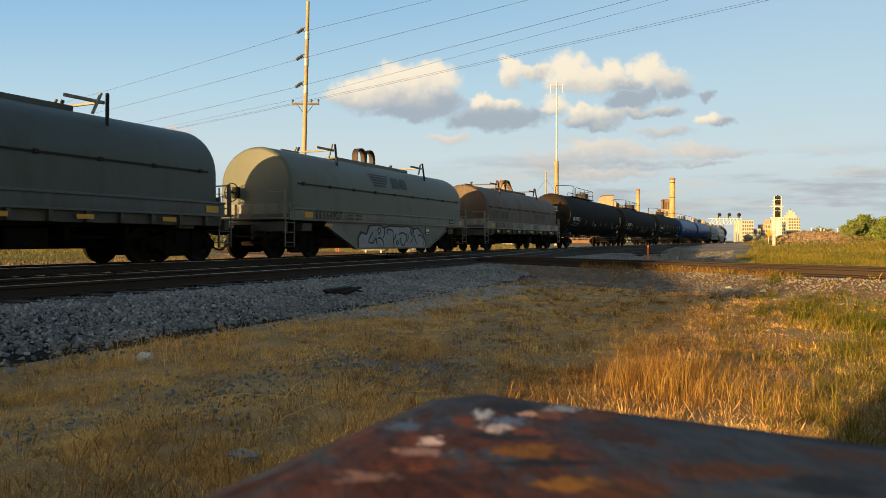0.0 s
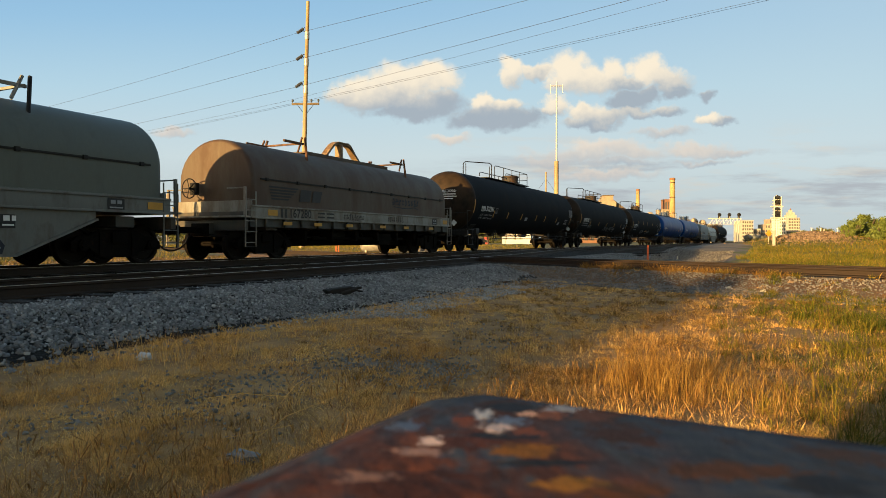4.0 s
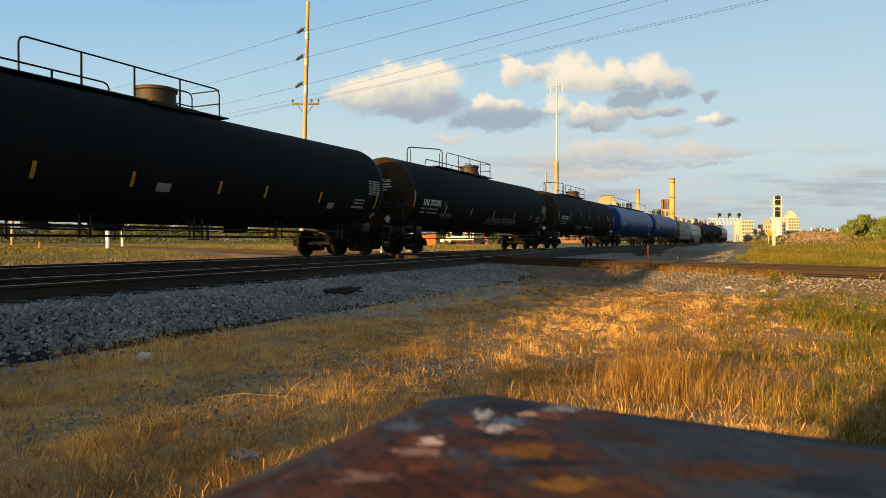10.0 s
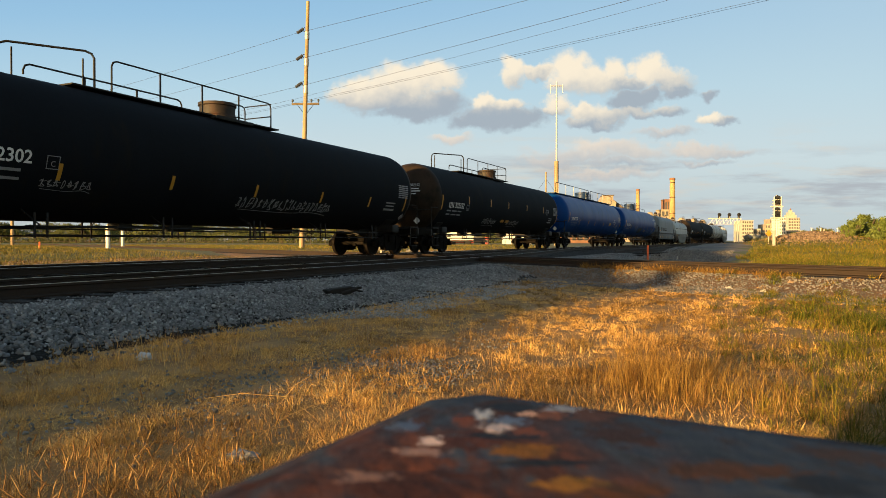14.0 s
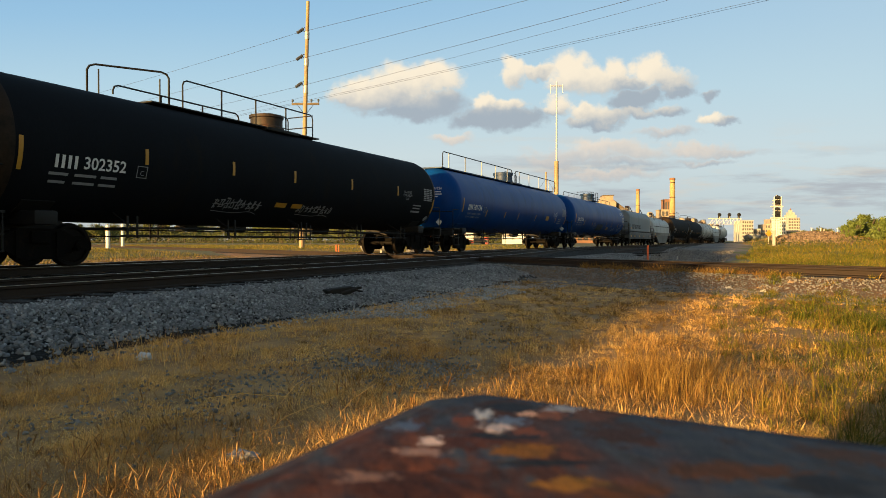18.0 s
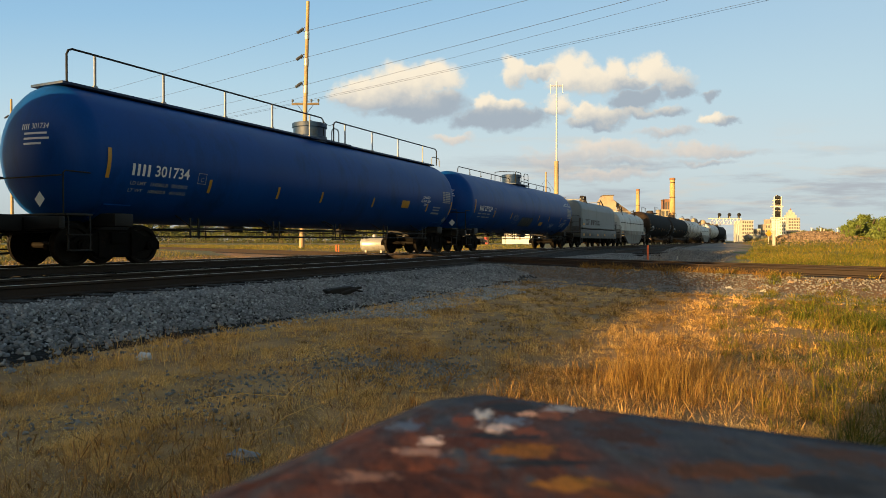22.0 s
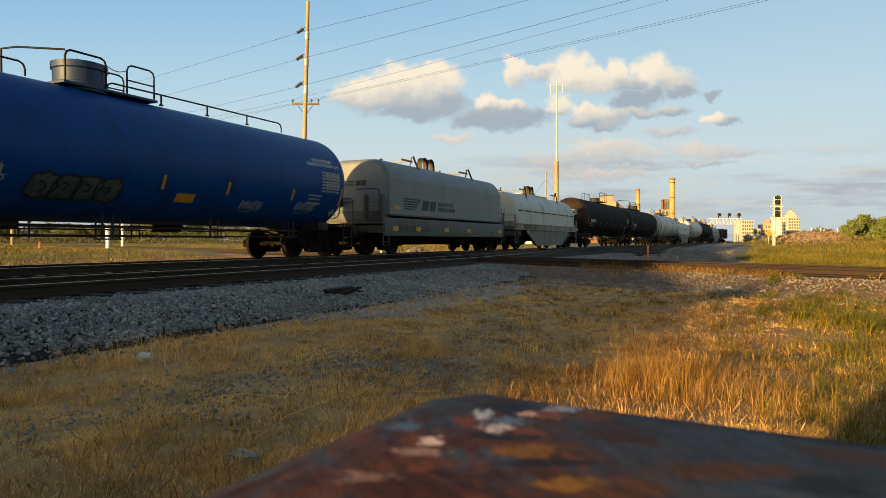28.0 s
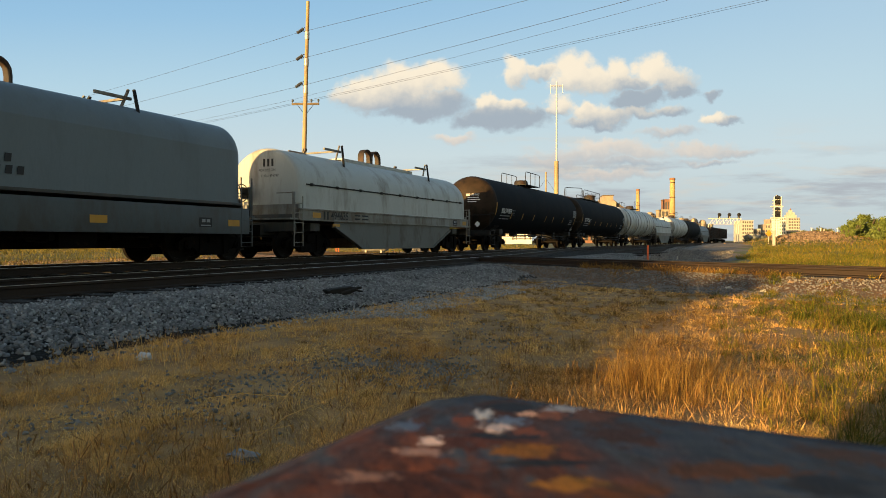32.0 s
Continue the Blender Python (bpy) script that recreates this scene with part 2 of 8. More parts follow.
def bent(me, z0, axis_z, radius):
    """A flat mesh (x, z; facing -y) laid round a tank of that radius, centred at height z0."""
    me = me.copy()
    a0 = math.asin(max(-1, min(1, (z0 - axis_z) / radius)))
    for v in me.vertices:
        a = a0 + v.co.z / radius
        r = radius + 0.010 - v.co.y
        v.co = Vector((v.co.x, -r * math.cos(a), axis_z + r * math.sin(a) - z0))
    return me


def bars_shape(rows):
    """Plain flat bars: (x, z, width, height) each, cut finely enough to be bent round a tank."""
    s = Shape()
    for x, z, w, h in rows:
        n, m = max(1, round(h / 0.08)), max(1, round(w / 0.13))
        vs = [(x - w / 2 + w * j / m, -0.002, z - h / 2 + h * i / n) for i in range(n + 1) for j in range(m + 1)]
        s.add(vs, [(i * (m + 1) + j, i * (m + 1) + j + 1, (i + 1) * (m + 1) + j + 1, (i + 1) * (m + 1) + j) for i in range(n) for j in range(m)])
    return s


# ---------- the line of the tracks ----------
TH0 = radians(25.756)
_S = np.arange(-120.0, 460.0, 0.5)
_K = np.where(_S < 20, 0.0, np.where(_S < 176, radians(1.7633) / 100, -1 / 130.0))
_TH = TH0 + np.concatenate([[0], np.cumsum(_K[:-1]) * 0.5])
_TH = np.maximum(_TH, radians(-55))
_X = np.concatenate([[0], np.cumsum(np.sin(_TH[:-1]) * 0.5)])
_Y = np.concatenate([[0], np.cumsum(np.cos(_TH[:-1]) * 0.5)])
_i0 = int(np.argmin(abs(_S)))
MAIN_D = 14.4
_X = _X - _X[_i0] - MAIN_D * math.cos(TH0)
_Y = _Y - _Y[_i0] + MAIN_D * math.sin(TH0)


def on_line(s, d=MAIN_D):
    """x, y and heading at the distance s along the line, at d metres from the camera's foot."""
    th = float(np.interp(s, _S, _TH))
    off = MAIN_D - d
    return float(np.interp(s, _S, _X)) + off * math.cos(th), float(np.interp(s, _S, _Y)) - off * math.sin(th), th


def car_pose(s, half=5.5):
    x0, y0, _ = on_line(s - half)
    x1, y1, _ = on_line(s + half)
    return pose((x0 + x1) / 2, (y0 + y1) / 2, 0, 0, 0, math.degrees(math.atan2(y1 - y0, x1 - x0)))


def travel(t):
    """How far the train has come after t seconds."""
    return 4.3046 * t + 0.01097 * t * t


# ---------- ground ----------
GROUND = -0.46
CROSS_P = Vector((2.98 + 0.795 * 0.72, 20.07 + 0.607 * 0.72, 0))
CROSS_U = Vector((0.607, -0.795, 0)).normalized()
CROSS_N = Vector((0.795, 0.607, 0)).normalized()


def line_d(x, y):
    """Distance from the camera's foot across the main line's direction."""
    return -x * math.cos(TH0) + y * math.sin(TH0)


def cross_d(x, y):
    return (x - CROSS_P.x) * CROSS_N.x + (y - CROSS_P.y) * CROSS_N.y


def bump01(d, w):
    return math.exp(-(d / w) ** 2)


def ground_z(x, y):
    z = GROUND
    r = math.hypot(x, y)
    d = line_d(x, y)
    if r < 60:
        z += 0.026 * noise.noise((x * 0.6, y * 0.6, 3.1)) + 0.010 * noise.noise((x * 2.1, y * 2.1, 7.7))
    if d > 19:
        z += 0.32 * min(1, (d - 19) / 14)
    if cross_d(x, y) > 3 and d < 6:
        k = min(1, (cross_d(x, y) - 3) / 12)
        z += k * 0.75 * bump01(math.hypot((x - 26.5) / 1.3, y - 48), 2.8)
        z += k * 1.15 * bump01(math.hypot((x - 40) / 1.25, y - 52), 20) + 0.12 * k * noise.noise((x * 0.25, y * 0.25, 1))
    return z


M["soil"] = surface("dry_soil_with_litter", (0.17, 0.098, 0.043), (0.56, 0.355, 0.16), 0.95, 0, 2.6, 34, 0.7, 0.02, (0.31, 0.205, 0.105), 0.35, 1.2, spec=0.1)
M["ballast"] = surface("grey_crushed_stone", (0.11, 0.115, 0.12), (0.22, 0.225, 0.23), 0.9, 0, 2.0, 28, 0.9, 0.04, (0.06, 0.055, 0.05), 0.4, 1.5)
# oil-black stone; the train's shadow is painted in as well
M["darkballast"] = surface("oil_and_shade_dark_ballast", (0.006, 0.0055, 0.005), (0.022, 0.019, 0.016), 0.9, 0, 1.5, 30, 0.9, 0.04, (0.045, 0.036, 0.028), 0.22, 1.0, spec=0.2)
M["lot"] = surface("fine_grey_gravel", (0.09, 0.076, 0.060), (0.26, 0.22, 0.175), 0.92, 0, 1.3, 14, 0.8, 0.04, (0.11, 0.105, 0.10), 0.4, 0.3)
M["field"] = surface("weedy_field_soil", (0.055, 0.062, 0.018), (0.12, 0.10, 0.035), 0.95, 0, 0.15, 6, 0.5, 0.05, (0.10, 0.13, 0.03), 0.4, 0.25)
M["brownballast"] = surface("rust_brown_ballast", (0.10, 0.055, 0.028), (0.26, 0.150, 0.078), 0.92, 0, 1.2, 26, 0.8, 0.04, (0.10, 0.07, 0.05), 0.35, 1.2)


def ground_sheet():
    ax = np.sinh(np.linspace(-7.2, 7.2, 261)) * 4.0
    X, Y = np.meshgrid(ax, ax + 14.0, indexing="ij")
    n = len(ax)
    Z = np.array([[ground_z(float(X[i, j]), float(Y[i, j])) for j in range(n)] for i in range(n)])
    idx = np.arange(n * n).reshape(n, n)
    faces = np.stack([idx[:-1, :-1], idx[1:, :-1], idx[1:, 1:], idx[:-1, 1:]], -1).reshape(-1, 4)
    me = fast_mesh("ground", np.stack([X, Y, Z], -1).reshape(-1, 3), faces, M["soil"], True)
    for k in ("lot", "field", "brownballast"):
        me.materials.append(M[k])
    cx, cy = (X[:-1, :-1] + X[1:, 1:]) / 2, (Y[:-1, :-1] + Y[1:, 1:]) / 2
    d = -cx * math.cos(TH0) + cy * math.sin(TH0)
    cd = (cx - CROSS_P.x) * CROSS_N.x + (cy - CROSS_P.y) * CROSS_N.y
    mi = np.where((cd > 0) & (d < 19), np.where(d > 1.3, 1, 2), np.where(d > 19, 2, 0))
    mi = np.where((d > 14) & (cd < 5) & (cd > -30) & (d < 27), 3, mi)
    me.polygons.foreach_set("material_index", mi.ravel().astype(np.int32))
    return me


solid("ground", ground_sheet(), None, "dry grassy ground with bare soil and grey gravel", "ground", kind="structure")


# ---------- tracks ----------
def sweep(section, stations):
    """A cross-section (offset to the right, z) drawn along (x, y, heading) stations."""
    s = Shape()
    rings = [[Vector((x + o * math.cos(th), y - o * math.sin(th), z)) for o, z in section] for x, y, th in stations]
    return s.loft(rings)


def second_d(s):
    """The passing track runs beside the main line and joins it at a turnout."""
    k = min(1, max(0, (s - 14) / 46))
    return 9.1 + (MAIN_D - 9.1) * k * k * (3 - 2 * k)


def stations_of(dfun, s0, s1, step):
    out = []
    pts = [on_line(s, dfun(s)) for s in np.arange(s0, s1 + step / 2, step)]
    for i, (x, y, th) in enumerate(pts):
        a, b = pts[max(i - 1, 0)], pts[min(i + 1, len(pts) - 1)]
        out.append((x, y, math.atan2(b[0] - a[0], b[1] - a[1])))
    return out


RAIL_SEC = [(-0.07, -0.165), (0.07, -0.165), (0.07, -0.15), (0.012, -0.13), (0.012, -0.05), (0.036, -0.035), (0.036, -0.008), (0.028, -0.004), (-0.028, -0.004), (-0.036, -0.008), (-0.036, -0.035), (-0.012, -0.05), (-0.012, -0.13), (-0.07, -0.15)]
SHINE_SEC = [(-0.027, -0.005), (0.027, -0.005), (0.027, 0.0), (-0.027, 0.0)]


def tie_mesh(w):
    s = Shape()
    s.box((0, 0, -0.255), (w, 0.23, 0.18), 0.015)
    for x in (-0.7175, 0.7175):
        s.box((x, 0, -0.168), (0.34, 0.19, 0.012))
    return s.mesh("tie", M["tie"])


def track(name, label, stations, ties, tie_w=2.6, shine=True):
    tr = thing(name, label, "railway track", kind="structure")
    for off in (-0.7535, 0.7535):
        sec = [(o + off, z) for o, z in RAIL_SEC]
        r = part("rail", sweep(sec, stations), M["railside"], tr, "rusty steel rail")
        if shine:
            part("running_surface", sweep([(o + off, z) for o, z in SHINE_SEC], stations), M["bright"], r, "polished rail top")
    me = tie_mesh(tie_w)
    for x, y, th in ties:
        part("tie", me, None, tr, at=pose(x, y, random.uniform(-0.006, 0.006), 0, 0, -math.degrees(th) + random.uniform(-1.2, 1.2)))
    return tr


main_st = stations_of(lambda s: MAIN_D, -60, 330, 3.0)
main_ties = stations_of(lambda s: MAIN_D, -8, 62, 0.52)
second_st = stations_of(second_d, -60, 58, 1.5)
second_ties = stations_of(second_d, -8, 44, 0.52)
track("track_main", "polished steel rails on oily ties darkened for the train's shadow", main_st, main_ties)
track("track_passing", "steel rails of a passing track on dark ties", second_st, second_ties)
third_st = stations_of(lambda s: 6.9 + 0.00012 * max(0, s - 60) ** 2, 38, 215, 3.0)
track("track_yard", "dull steel rails of a yard track", third_st, stations_of(lambda s: 6.9, 40, 75, 0.6), shine=False)
cth = math.atan2(CROSS_U.x, CROSS_U.y)
cross_st = [(CROSS_P.x + CROSS_U.x * k, CROSS_P.y + CROSS_U.y * k, cth) for k in np.arange(-130, 60, 3.0)]
cross_tie = [(CROSS_P.x + CROSS_U.x * k, CROSS_P.y + CROSS_U.y * k, cth) for k in np.arange(-40, 26, 0.55)]
track("track_crossing", "rusty rails of a track that crosses the main line", cross_st, cross_tie, shine=False)

bed_sec = [(-4.2, -0.75), (-2.6, -0.19), (-1.0, -0.20), (1.0, -0.20), (3.0, -0.20), (6.9, -0.20), (7.4, -0.22), (8.9, -0.44), (9.6, -0.8)]
solid("ballast_bed", sweep(bed_sec, stations_of(lambda s: MAIN_D, -60, 330, 3.0)), M["darkballast"], "oily crushed-stone ballast, darkened further for the train's shadow", "ballast", kind="structure")
csec = [(-3.2, -0.75), (-1.6, -0.19), (1.6, -0.19), (3.3, -0.75)]
solid("crossing_bed", sweep(csec, cross_st), M["brownballast"], "rust-brown crushed-stone ballast of the crossing track", "ballast", kind="structure")
ysec = [(-2.8, -0.75), (-1.6, -0.24), (1.6, -0.24), (2.8, -0.75)]
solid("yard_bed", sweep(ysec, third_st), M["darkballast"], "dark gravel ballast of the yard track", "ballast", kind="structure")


# ---------- freight cars: x runs along the car, the camera's side is -y, z = 0 on the rail ----------
CACHE = {}


def once(key, build):
    if key not in CACHE:
        CACHE[key] = build()
    return CACHE[key]


WHEEL_R = 0.457
WHEELSETS = []
TRAIN = []


def wheelset_mesh():
    s = Shape()
    s.rod((0, -0.98, 0), (0, 0.98, 0), 0.075, 12)
    for k in (-1, 1):
        prof = [(0.09, 0.66), (0.15, 0.64), (0.16, 0.68), (0.36, 0.70), (0.38, 0.66), (0.478, 0.665), (0.485, 0.685), (0.46, 0.70), (0.455, 0.80), (0.44, 0.81), (0.38, 0.805), (0.36, 0.755), (0.17, 0.765), (0.16, 0.84), (0.09, 0.84)]
        s.lathe([(r, h * k) for r, h in prof], 32, "y")
    return s.mesh("wheelset", M["wheel"])


def side_frame_mesh():
    s = Shape()
    out = [(-1.16, 0.34), (-1.16, 0.52), (-1.0, 0.64), (-0.72, 0.66), (-0.42, 0.80), (0.42, 0.80), (0.72, 0.66), (1.0, 0.64), (1.16, 0.52), (1.16, 0.34), (1.02, 0.34), (1.0, 0.46), (0.76, 0.46), (0.70, 0.36),
           (0.38, 0.17), (-0.38, 0.17), (-0.70, 0.36), (-0.76, 0.46), (-1.0, 0.46), (-1.02, 0.34)]
    s.prism(out, -0.07, 0.07)
    s.prism([(-0.5, 0.2), (-0.5, 0.74), (-0.34, 0.74), (-0.34, 0.2)], -0.11, 0.11)
    s.prism([(0.34, 0.2), (0.34, 0.74), (0.5, 0.74), (0.5, 0.2)], -0.11, 0.11)
    for x in (-0.889, 0.889):
        s.rod((x, -0.13, 0.457), (x, 0.10, 0.457), 0.125, 14)
        s.rod((x, -0.16, 0.457), (x, -0.13, 0.457), 0.07, 10)
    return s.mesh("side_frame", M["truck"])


def spring_mesh():
    s = Shape()
    for x in (-0.2, 0.0, 0.2):
        prof = []
        for i in range(9):
            prof += [(0.075, 0.22 + i * 0.03), (0.06, 0.235 + i * 0.03)]
        s.lathe(prof, 10, "z", (x, 0, 0))
    return s.mesh("spring_group", M["truck"])


def bolster_mesh():
    s = Shape()
    s.box((0, 0, 0.62), (0.42, 2.3, 0.26), 0.04)
    s.lathe([(0.30, 0.72), (0.30, 0.82), (0.22, 0.86)], 16)
    s.box((0, 0, 0.40), (2.0, 0.16, 0.12), 0.02)
    for x in (-0.36, 0.36):
        s.box((x, 0, 0.40), (0.10, 1.9, 0.14), 0.02)
        for y in (-0.74, 0.74):
            s.box((x * 1.12, y, 0.45), (0.10, 0.14, 0.30), 0.02)
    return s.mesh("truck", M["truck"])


def add_truck(car, x):
    tr = part("truck", once("bolster", bolster_mesh), None, car, at=pose(x, 0, 0))
    for y, turn in ((-1.0, 0), (1.0, 180)):
        part("side_frame", once("frame", side_frame_mesh), None, tr, at=pose(0, y, 0, 0, 0, turn))
        part("spring_group", once("spring", spring_mesh), None, tr, at=pose(0, y, 0))
    for dx in (-0.889, 0.889):
        w = part("wheelset", once("wheelset", wheelset_mesh), None, tr, "steel wheels with worn shiny treads", at=pose(dx, 0, WHEEL_R))
        WHEELSETS.append((w, dx))
    return tr


def coupler_mesh():
    s = Shape()
    s.box((-0.45, 0, 0.84), (0.9, 0.16, 0.18), 0.03)
    s.box((-0.98, -0.03, 0.84), (0.26, 0.30, 0.27), 0.06)
    s.box((-1.08, 0.10, 0.84), (0.14, 0.12, 0.25), 0.05)
    s.box((0.0, 0, 0.86), (0.08, 0.62, 0.36), 0.02)
    s.rod((-0.1, -1.2, 0.72), (-0.1, 0.0, 0.72), 0.014, 6)
    return s.mesh("coupler", M["truck"])


def hose_mesh():
    s = Shape()
    s.pipe([(0, 0.32, 0.74), (-0.1, 0.33, 0.66), (-0.22, 0.33, 0.48), (-0.45, 0.31, 0.33), (-0.72, 0.24, 0.28), (-0.98, 0.12, 0.29)], 0.026, 8)
    s.rod((0.1, 0.32, 0.78), (-0.04, 0.32, 0.72), 0.03, 8)
    return s.mesh("brake_hose", M["iron"])


def brake_wheel_mesh():
    s = Shape()
    n = 20
    s.pipe([(0, 0.28 * math.cos(2 * math.pi * i / n), 0.28 * math.sin(2 * math.pi * i / n)) for i in range(n + 1)], 0.018, 6)
    for i in range(5):
        a = 2 * math.pi * i / 5
        s.rod((0.0, 0, 0), (0, 0.28 * math.cos(a), 0.28 * math.sin(a)), 0.014, 6)
    s.rod((-0.03, 0, 0), (0.2, 0, 0), 0.03, 8)
    s.box((0.2, 0, 0), (0.14, 0.24, 0.36), 0.03)
    return s.mesh("brake_wheel", M["iron"])


def add_running_gear(car, tc, end):
    for x in (-tc, tc):
        add_truck(car, x)
    for x, turn in ((-end, 0), (end, 180)):
        part("coupler", once("coupler", coupler_mesh), None, car, at=pose(x, 0, 0, 0, 0, turn))
        part("brake_hose", once("hose", hose_mesh), None, car, at=pose(x, 0, 0, 0, 0, turn))


def ladder_shape(h, w=0.4, step=0.3):
    s = Shape()
    for y in (-w / 2, w / 2):
        s.box((0, y, h / 2), (0.03, 0.02, h))
    k = 0.12
    while k < h:
        s.rod((0, -w / 2, k), (0, w / 2, k), 0.013, 6)
        k += step
    return s


def glyph_bars(width, height, n, z=0.0):
    """n upright plain bars for letters that stand for an owner's mark."""
    w = width / n
    return [(-width / 2 + (i + 0.5) * w, z, w * 0.5, height) for i in range(n)]


def stroke(s, pts, r):
    """A painted line through pts (x, z), drawn with that half width."""
    for a, b in zip(pts[:-1], pts[1:]):
        d = Vector((b[0] - a[0], 0, b[1] - a[1]))
        if d.length < 1e-4:
            continue
        nrm = Vector((-d.z, 0, d.x)).normalized() * r
        A, B = Vector((a[0], 0, a[1])) - d * 0.06, Vector((b[0], 0, b[1])) + d * 0.06
        s.add([A + nrm, A - nrm, B - nrm, B + nrm], [(0, 1, 2, 3)])


def rounded(line, n=5):
    """The same line drawn through its points as a smooth curve."""
    p = [line[0]] + list(line) + [line[-1]]
    out = []
    for a, b, c2, d2 in zip(p[:-3], p[1:-2], p[2:-1], p[3:]):
        for i in range(n):
            t = i / n
            out.append(tuple(0.5 * (2 * b[k] + (c2[k] - a[k]) * t + (2 * a[k] - 5 * b[k] + 4 * c2[k] - d2[k]) * t * t + (3 * b[k] - a[k] - 3 * c2[k] + d2[k]) * t ** 3) for k in (0, 1)))
    return out + [line[-1]]


def scrawl(rng, width, height, n, r=0.018):
    """A hasty spray-paint tag: quick curved and straight strokes side by side, then a flourish below."""
    s = Shape()
    n = round(n * 1.5)
    for i in range(n):
        cx = -width / 2 + width * (i + 0.5) / n
        w, h = width / n * 0.62, height / 2 * rng.uniform(0.6, 1.0)
        lean = 0.25 * w
        up = [(cx - w * rng.uniform(0.3, 0.7), h * rng.uniform(0.2, 0.9)), (cx + w * rng.uniform(-0.2, 0.7), h * rng.uniform(0.5, 1.0)), (cx + w * rng.uniform(-0.5, 0.5), h * rng.uniform(-0.3, 0.3)), (cx + w * rng.uniform(0.0, 0.8), -h * rng.uniform(0.3, 0.9)), (cx - w * rng.uniform(0.2, 0.8), -h * rng.uniform(0.5, 1.0))]
        stroke(s, rounded(up, 4), r * rng.uniform(0.55, 0.85))
        x = cx - w * rng.uniform(0.2, 0.6)
        stroke(s, [(x + lean, h * rng.uniform(0.6, 1.0)), (x, -h * rng.uniform(0.5, 1.0))], r * rng.uniform(0.5, 0.8))
        if rng.random() < 0.5:
            z = h * rng.uniform(-0.4, 0.5)
            stroke(s, [(cx - w * 0.7, z), (cx + w * 0.8, z + h * 0.15)], r * 0.5)
    stroke(s, rounded([(-width * 0.45, -height * 0.55), (0, -height * 0.66), (width * 0.3, -height * 0.5), (width * 0.48, -height * 0.7)], 6), r * 0.5)
    return s


def bubble_letters(rng, width, height, n):
    """Fat rounded spray-paint letters: a fill and its outlines, side by side."""
    fill, edge = Shape(), Shape()
    for i in range(n):
        cx, w = -width / 2 + width * (i + 0.5) / n, width / n * 0.60
        m = 16
        ring = []
        for j in range(m):
            a = 2 * math.pi * j / m
            q = (abs(math.cos(a)) ** 3 + abs(math.sin(a)) ** 3) ** (-1 / 3) * rng.uniform(0.86, 1.08)
            ring.append((cx + w * q * math.cos(a) + 0.1 * height * math.sin(a), height / 2 * q * math.sin(a)))
        vs = [(cx, 0, 0)] + [(cx + (x - cx) * k, 0, z * k) for k in (0.25, 0.5, 0.75, 1.0) for x, z in ring]
        fs = [(0, 1 + j, 1 + (j + 1) % m) for j in range(m)]
        for b in range(3):
            fs += [(1 + b * m + j, 1 + (b + 1) * m + j, 1 + (b + 1) * m + (j + 1) % m, 1 + b * m + (j + 1) % m) for j in range(m)]
        fill.add(vs, fs)
        stroke(edge, rounded(ring + ring[:1], 3), 0.026)
        stroke(edge, rounded([(cx - w * 0.3, height * rng.uniform(0.05, 0.2)), (cx + w * 0.1, height * 0.12), (cx + w * rng.uniform(0, 0.3), -height * 0.05), (cx - w * 0.15, -height * rng.uniform(0.1, 0.25))], 4), 0.022)
    return fill, edge


def sag(a, b, drop, n=18):
    a, b = Vector(a), Vector(b)
    return [a.lerp(b, i / n) - Vector((0, 0, drop * 4 * (i / n) * (1 - i / n))) for i in range(n + 1)]


# ----- tank cars -----
TR, TZ, TS, TH = 1.53, 2.50, 8.90, 0.80


def tank_shell_shape(half, r=TR):
    prof = [(r * 0.98, -half + 0.001)] + [(r, x) for x in np.linspace(-half, half, 9)] + [(r * 0.98, half - 0.001)]
    return Shape().lathe(prof, 64, "x", (0, 0, TZ))


def tank_head_shape(k, half, r=TR, head=TH):
    prof = []
    for i in range(9):
        a = math.pi / 2 * i / 8
        prof.append((max(0.02, r * math.sin(a)), k * (half + head * math.cos(a))))
    prof.append((r * 0.99, k * (half - 0.12)))
    return Shape().lathe(prof, 64, "x", (0, 0, TZ))


def on_head(me, y0, z0, half, r=TR, head=TH):
    """Flat lettering (x, z) laid on the front head of a tank."""
    me = me.copy()
    for v in me.vertices:
        y, z = y0 - v.co.x, z0 + v.co.z
        q = min(0.98, math.hypot(y, z - TZ) / r)
        v.co = Vector((-half - head * math.sqrt(1 - q * q) - 0.012, y, z))
    return me


def handrail_shape(x0, x1, z0, z1, y, posts, mid=False, drop=(True, True), r=0.021):
    s = Shape()
    c = 0.14
    pts = []
    if drop[0]:
        pts += [(x0, y, z0), (x0, y, z1 - c), (x0 + c * 0.3, y, z1 - c * 0.3)]
    pts += [(x0 + c, y, z1), (x1 - c, y, z1)]
    if drop[1]:
        pts += [(x1 - c * 0.3, y, z1 - c * 0.3), (x1, y, z1 - c), (x1, y, z0)]
    s.pipe(pts, r, 8)
    for x in np.linspace(x0, x1, posts + 2)[1:-1]:
        s.box((float(x), y, (z0 + z1) / 2), (0.045, 0.02, z1 - z0))
        s.box((float(x), y, z0 + 0.02), (0.09, 0.06, 0.04))
    if mid:
        s.pipe([(x0, y, (z0 + z1) / 2), (x1, y, (z0 + z1) / 2)], r * 0.8, 6)
    return s


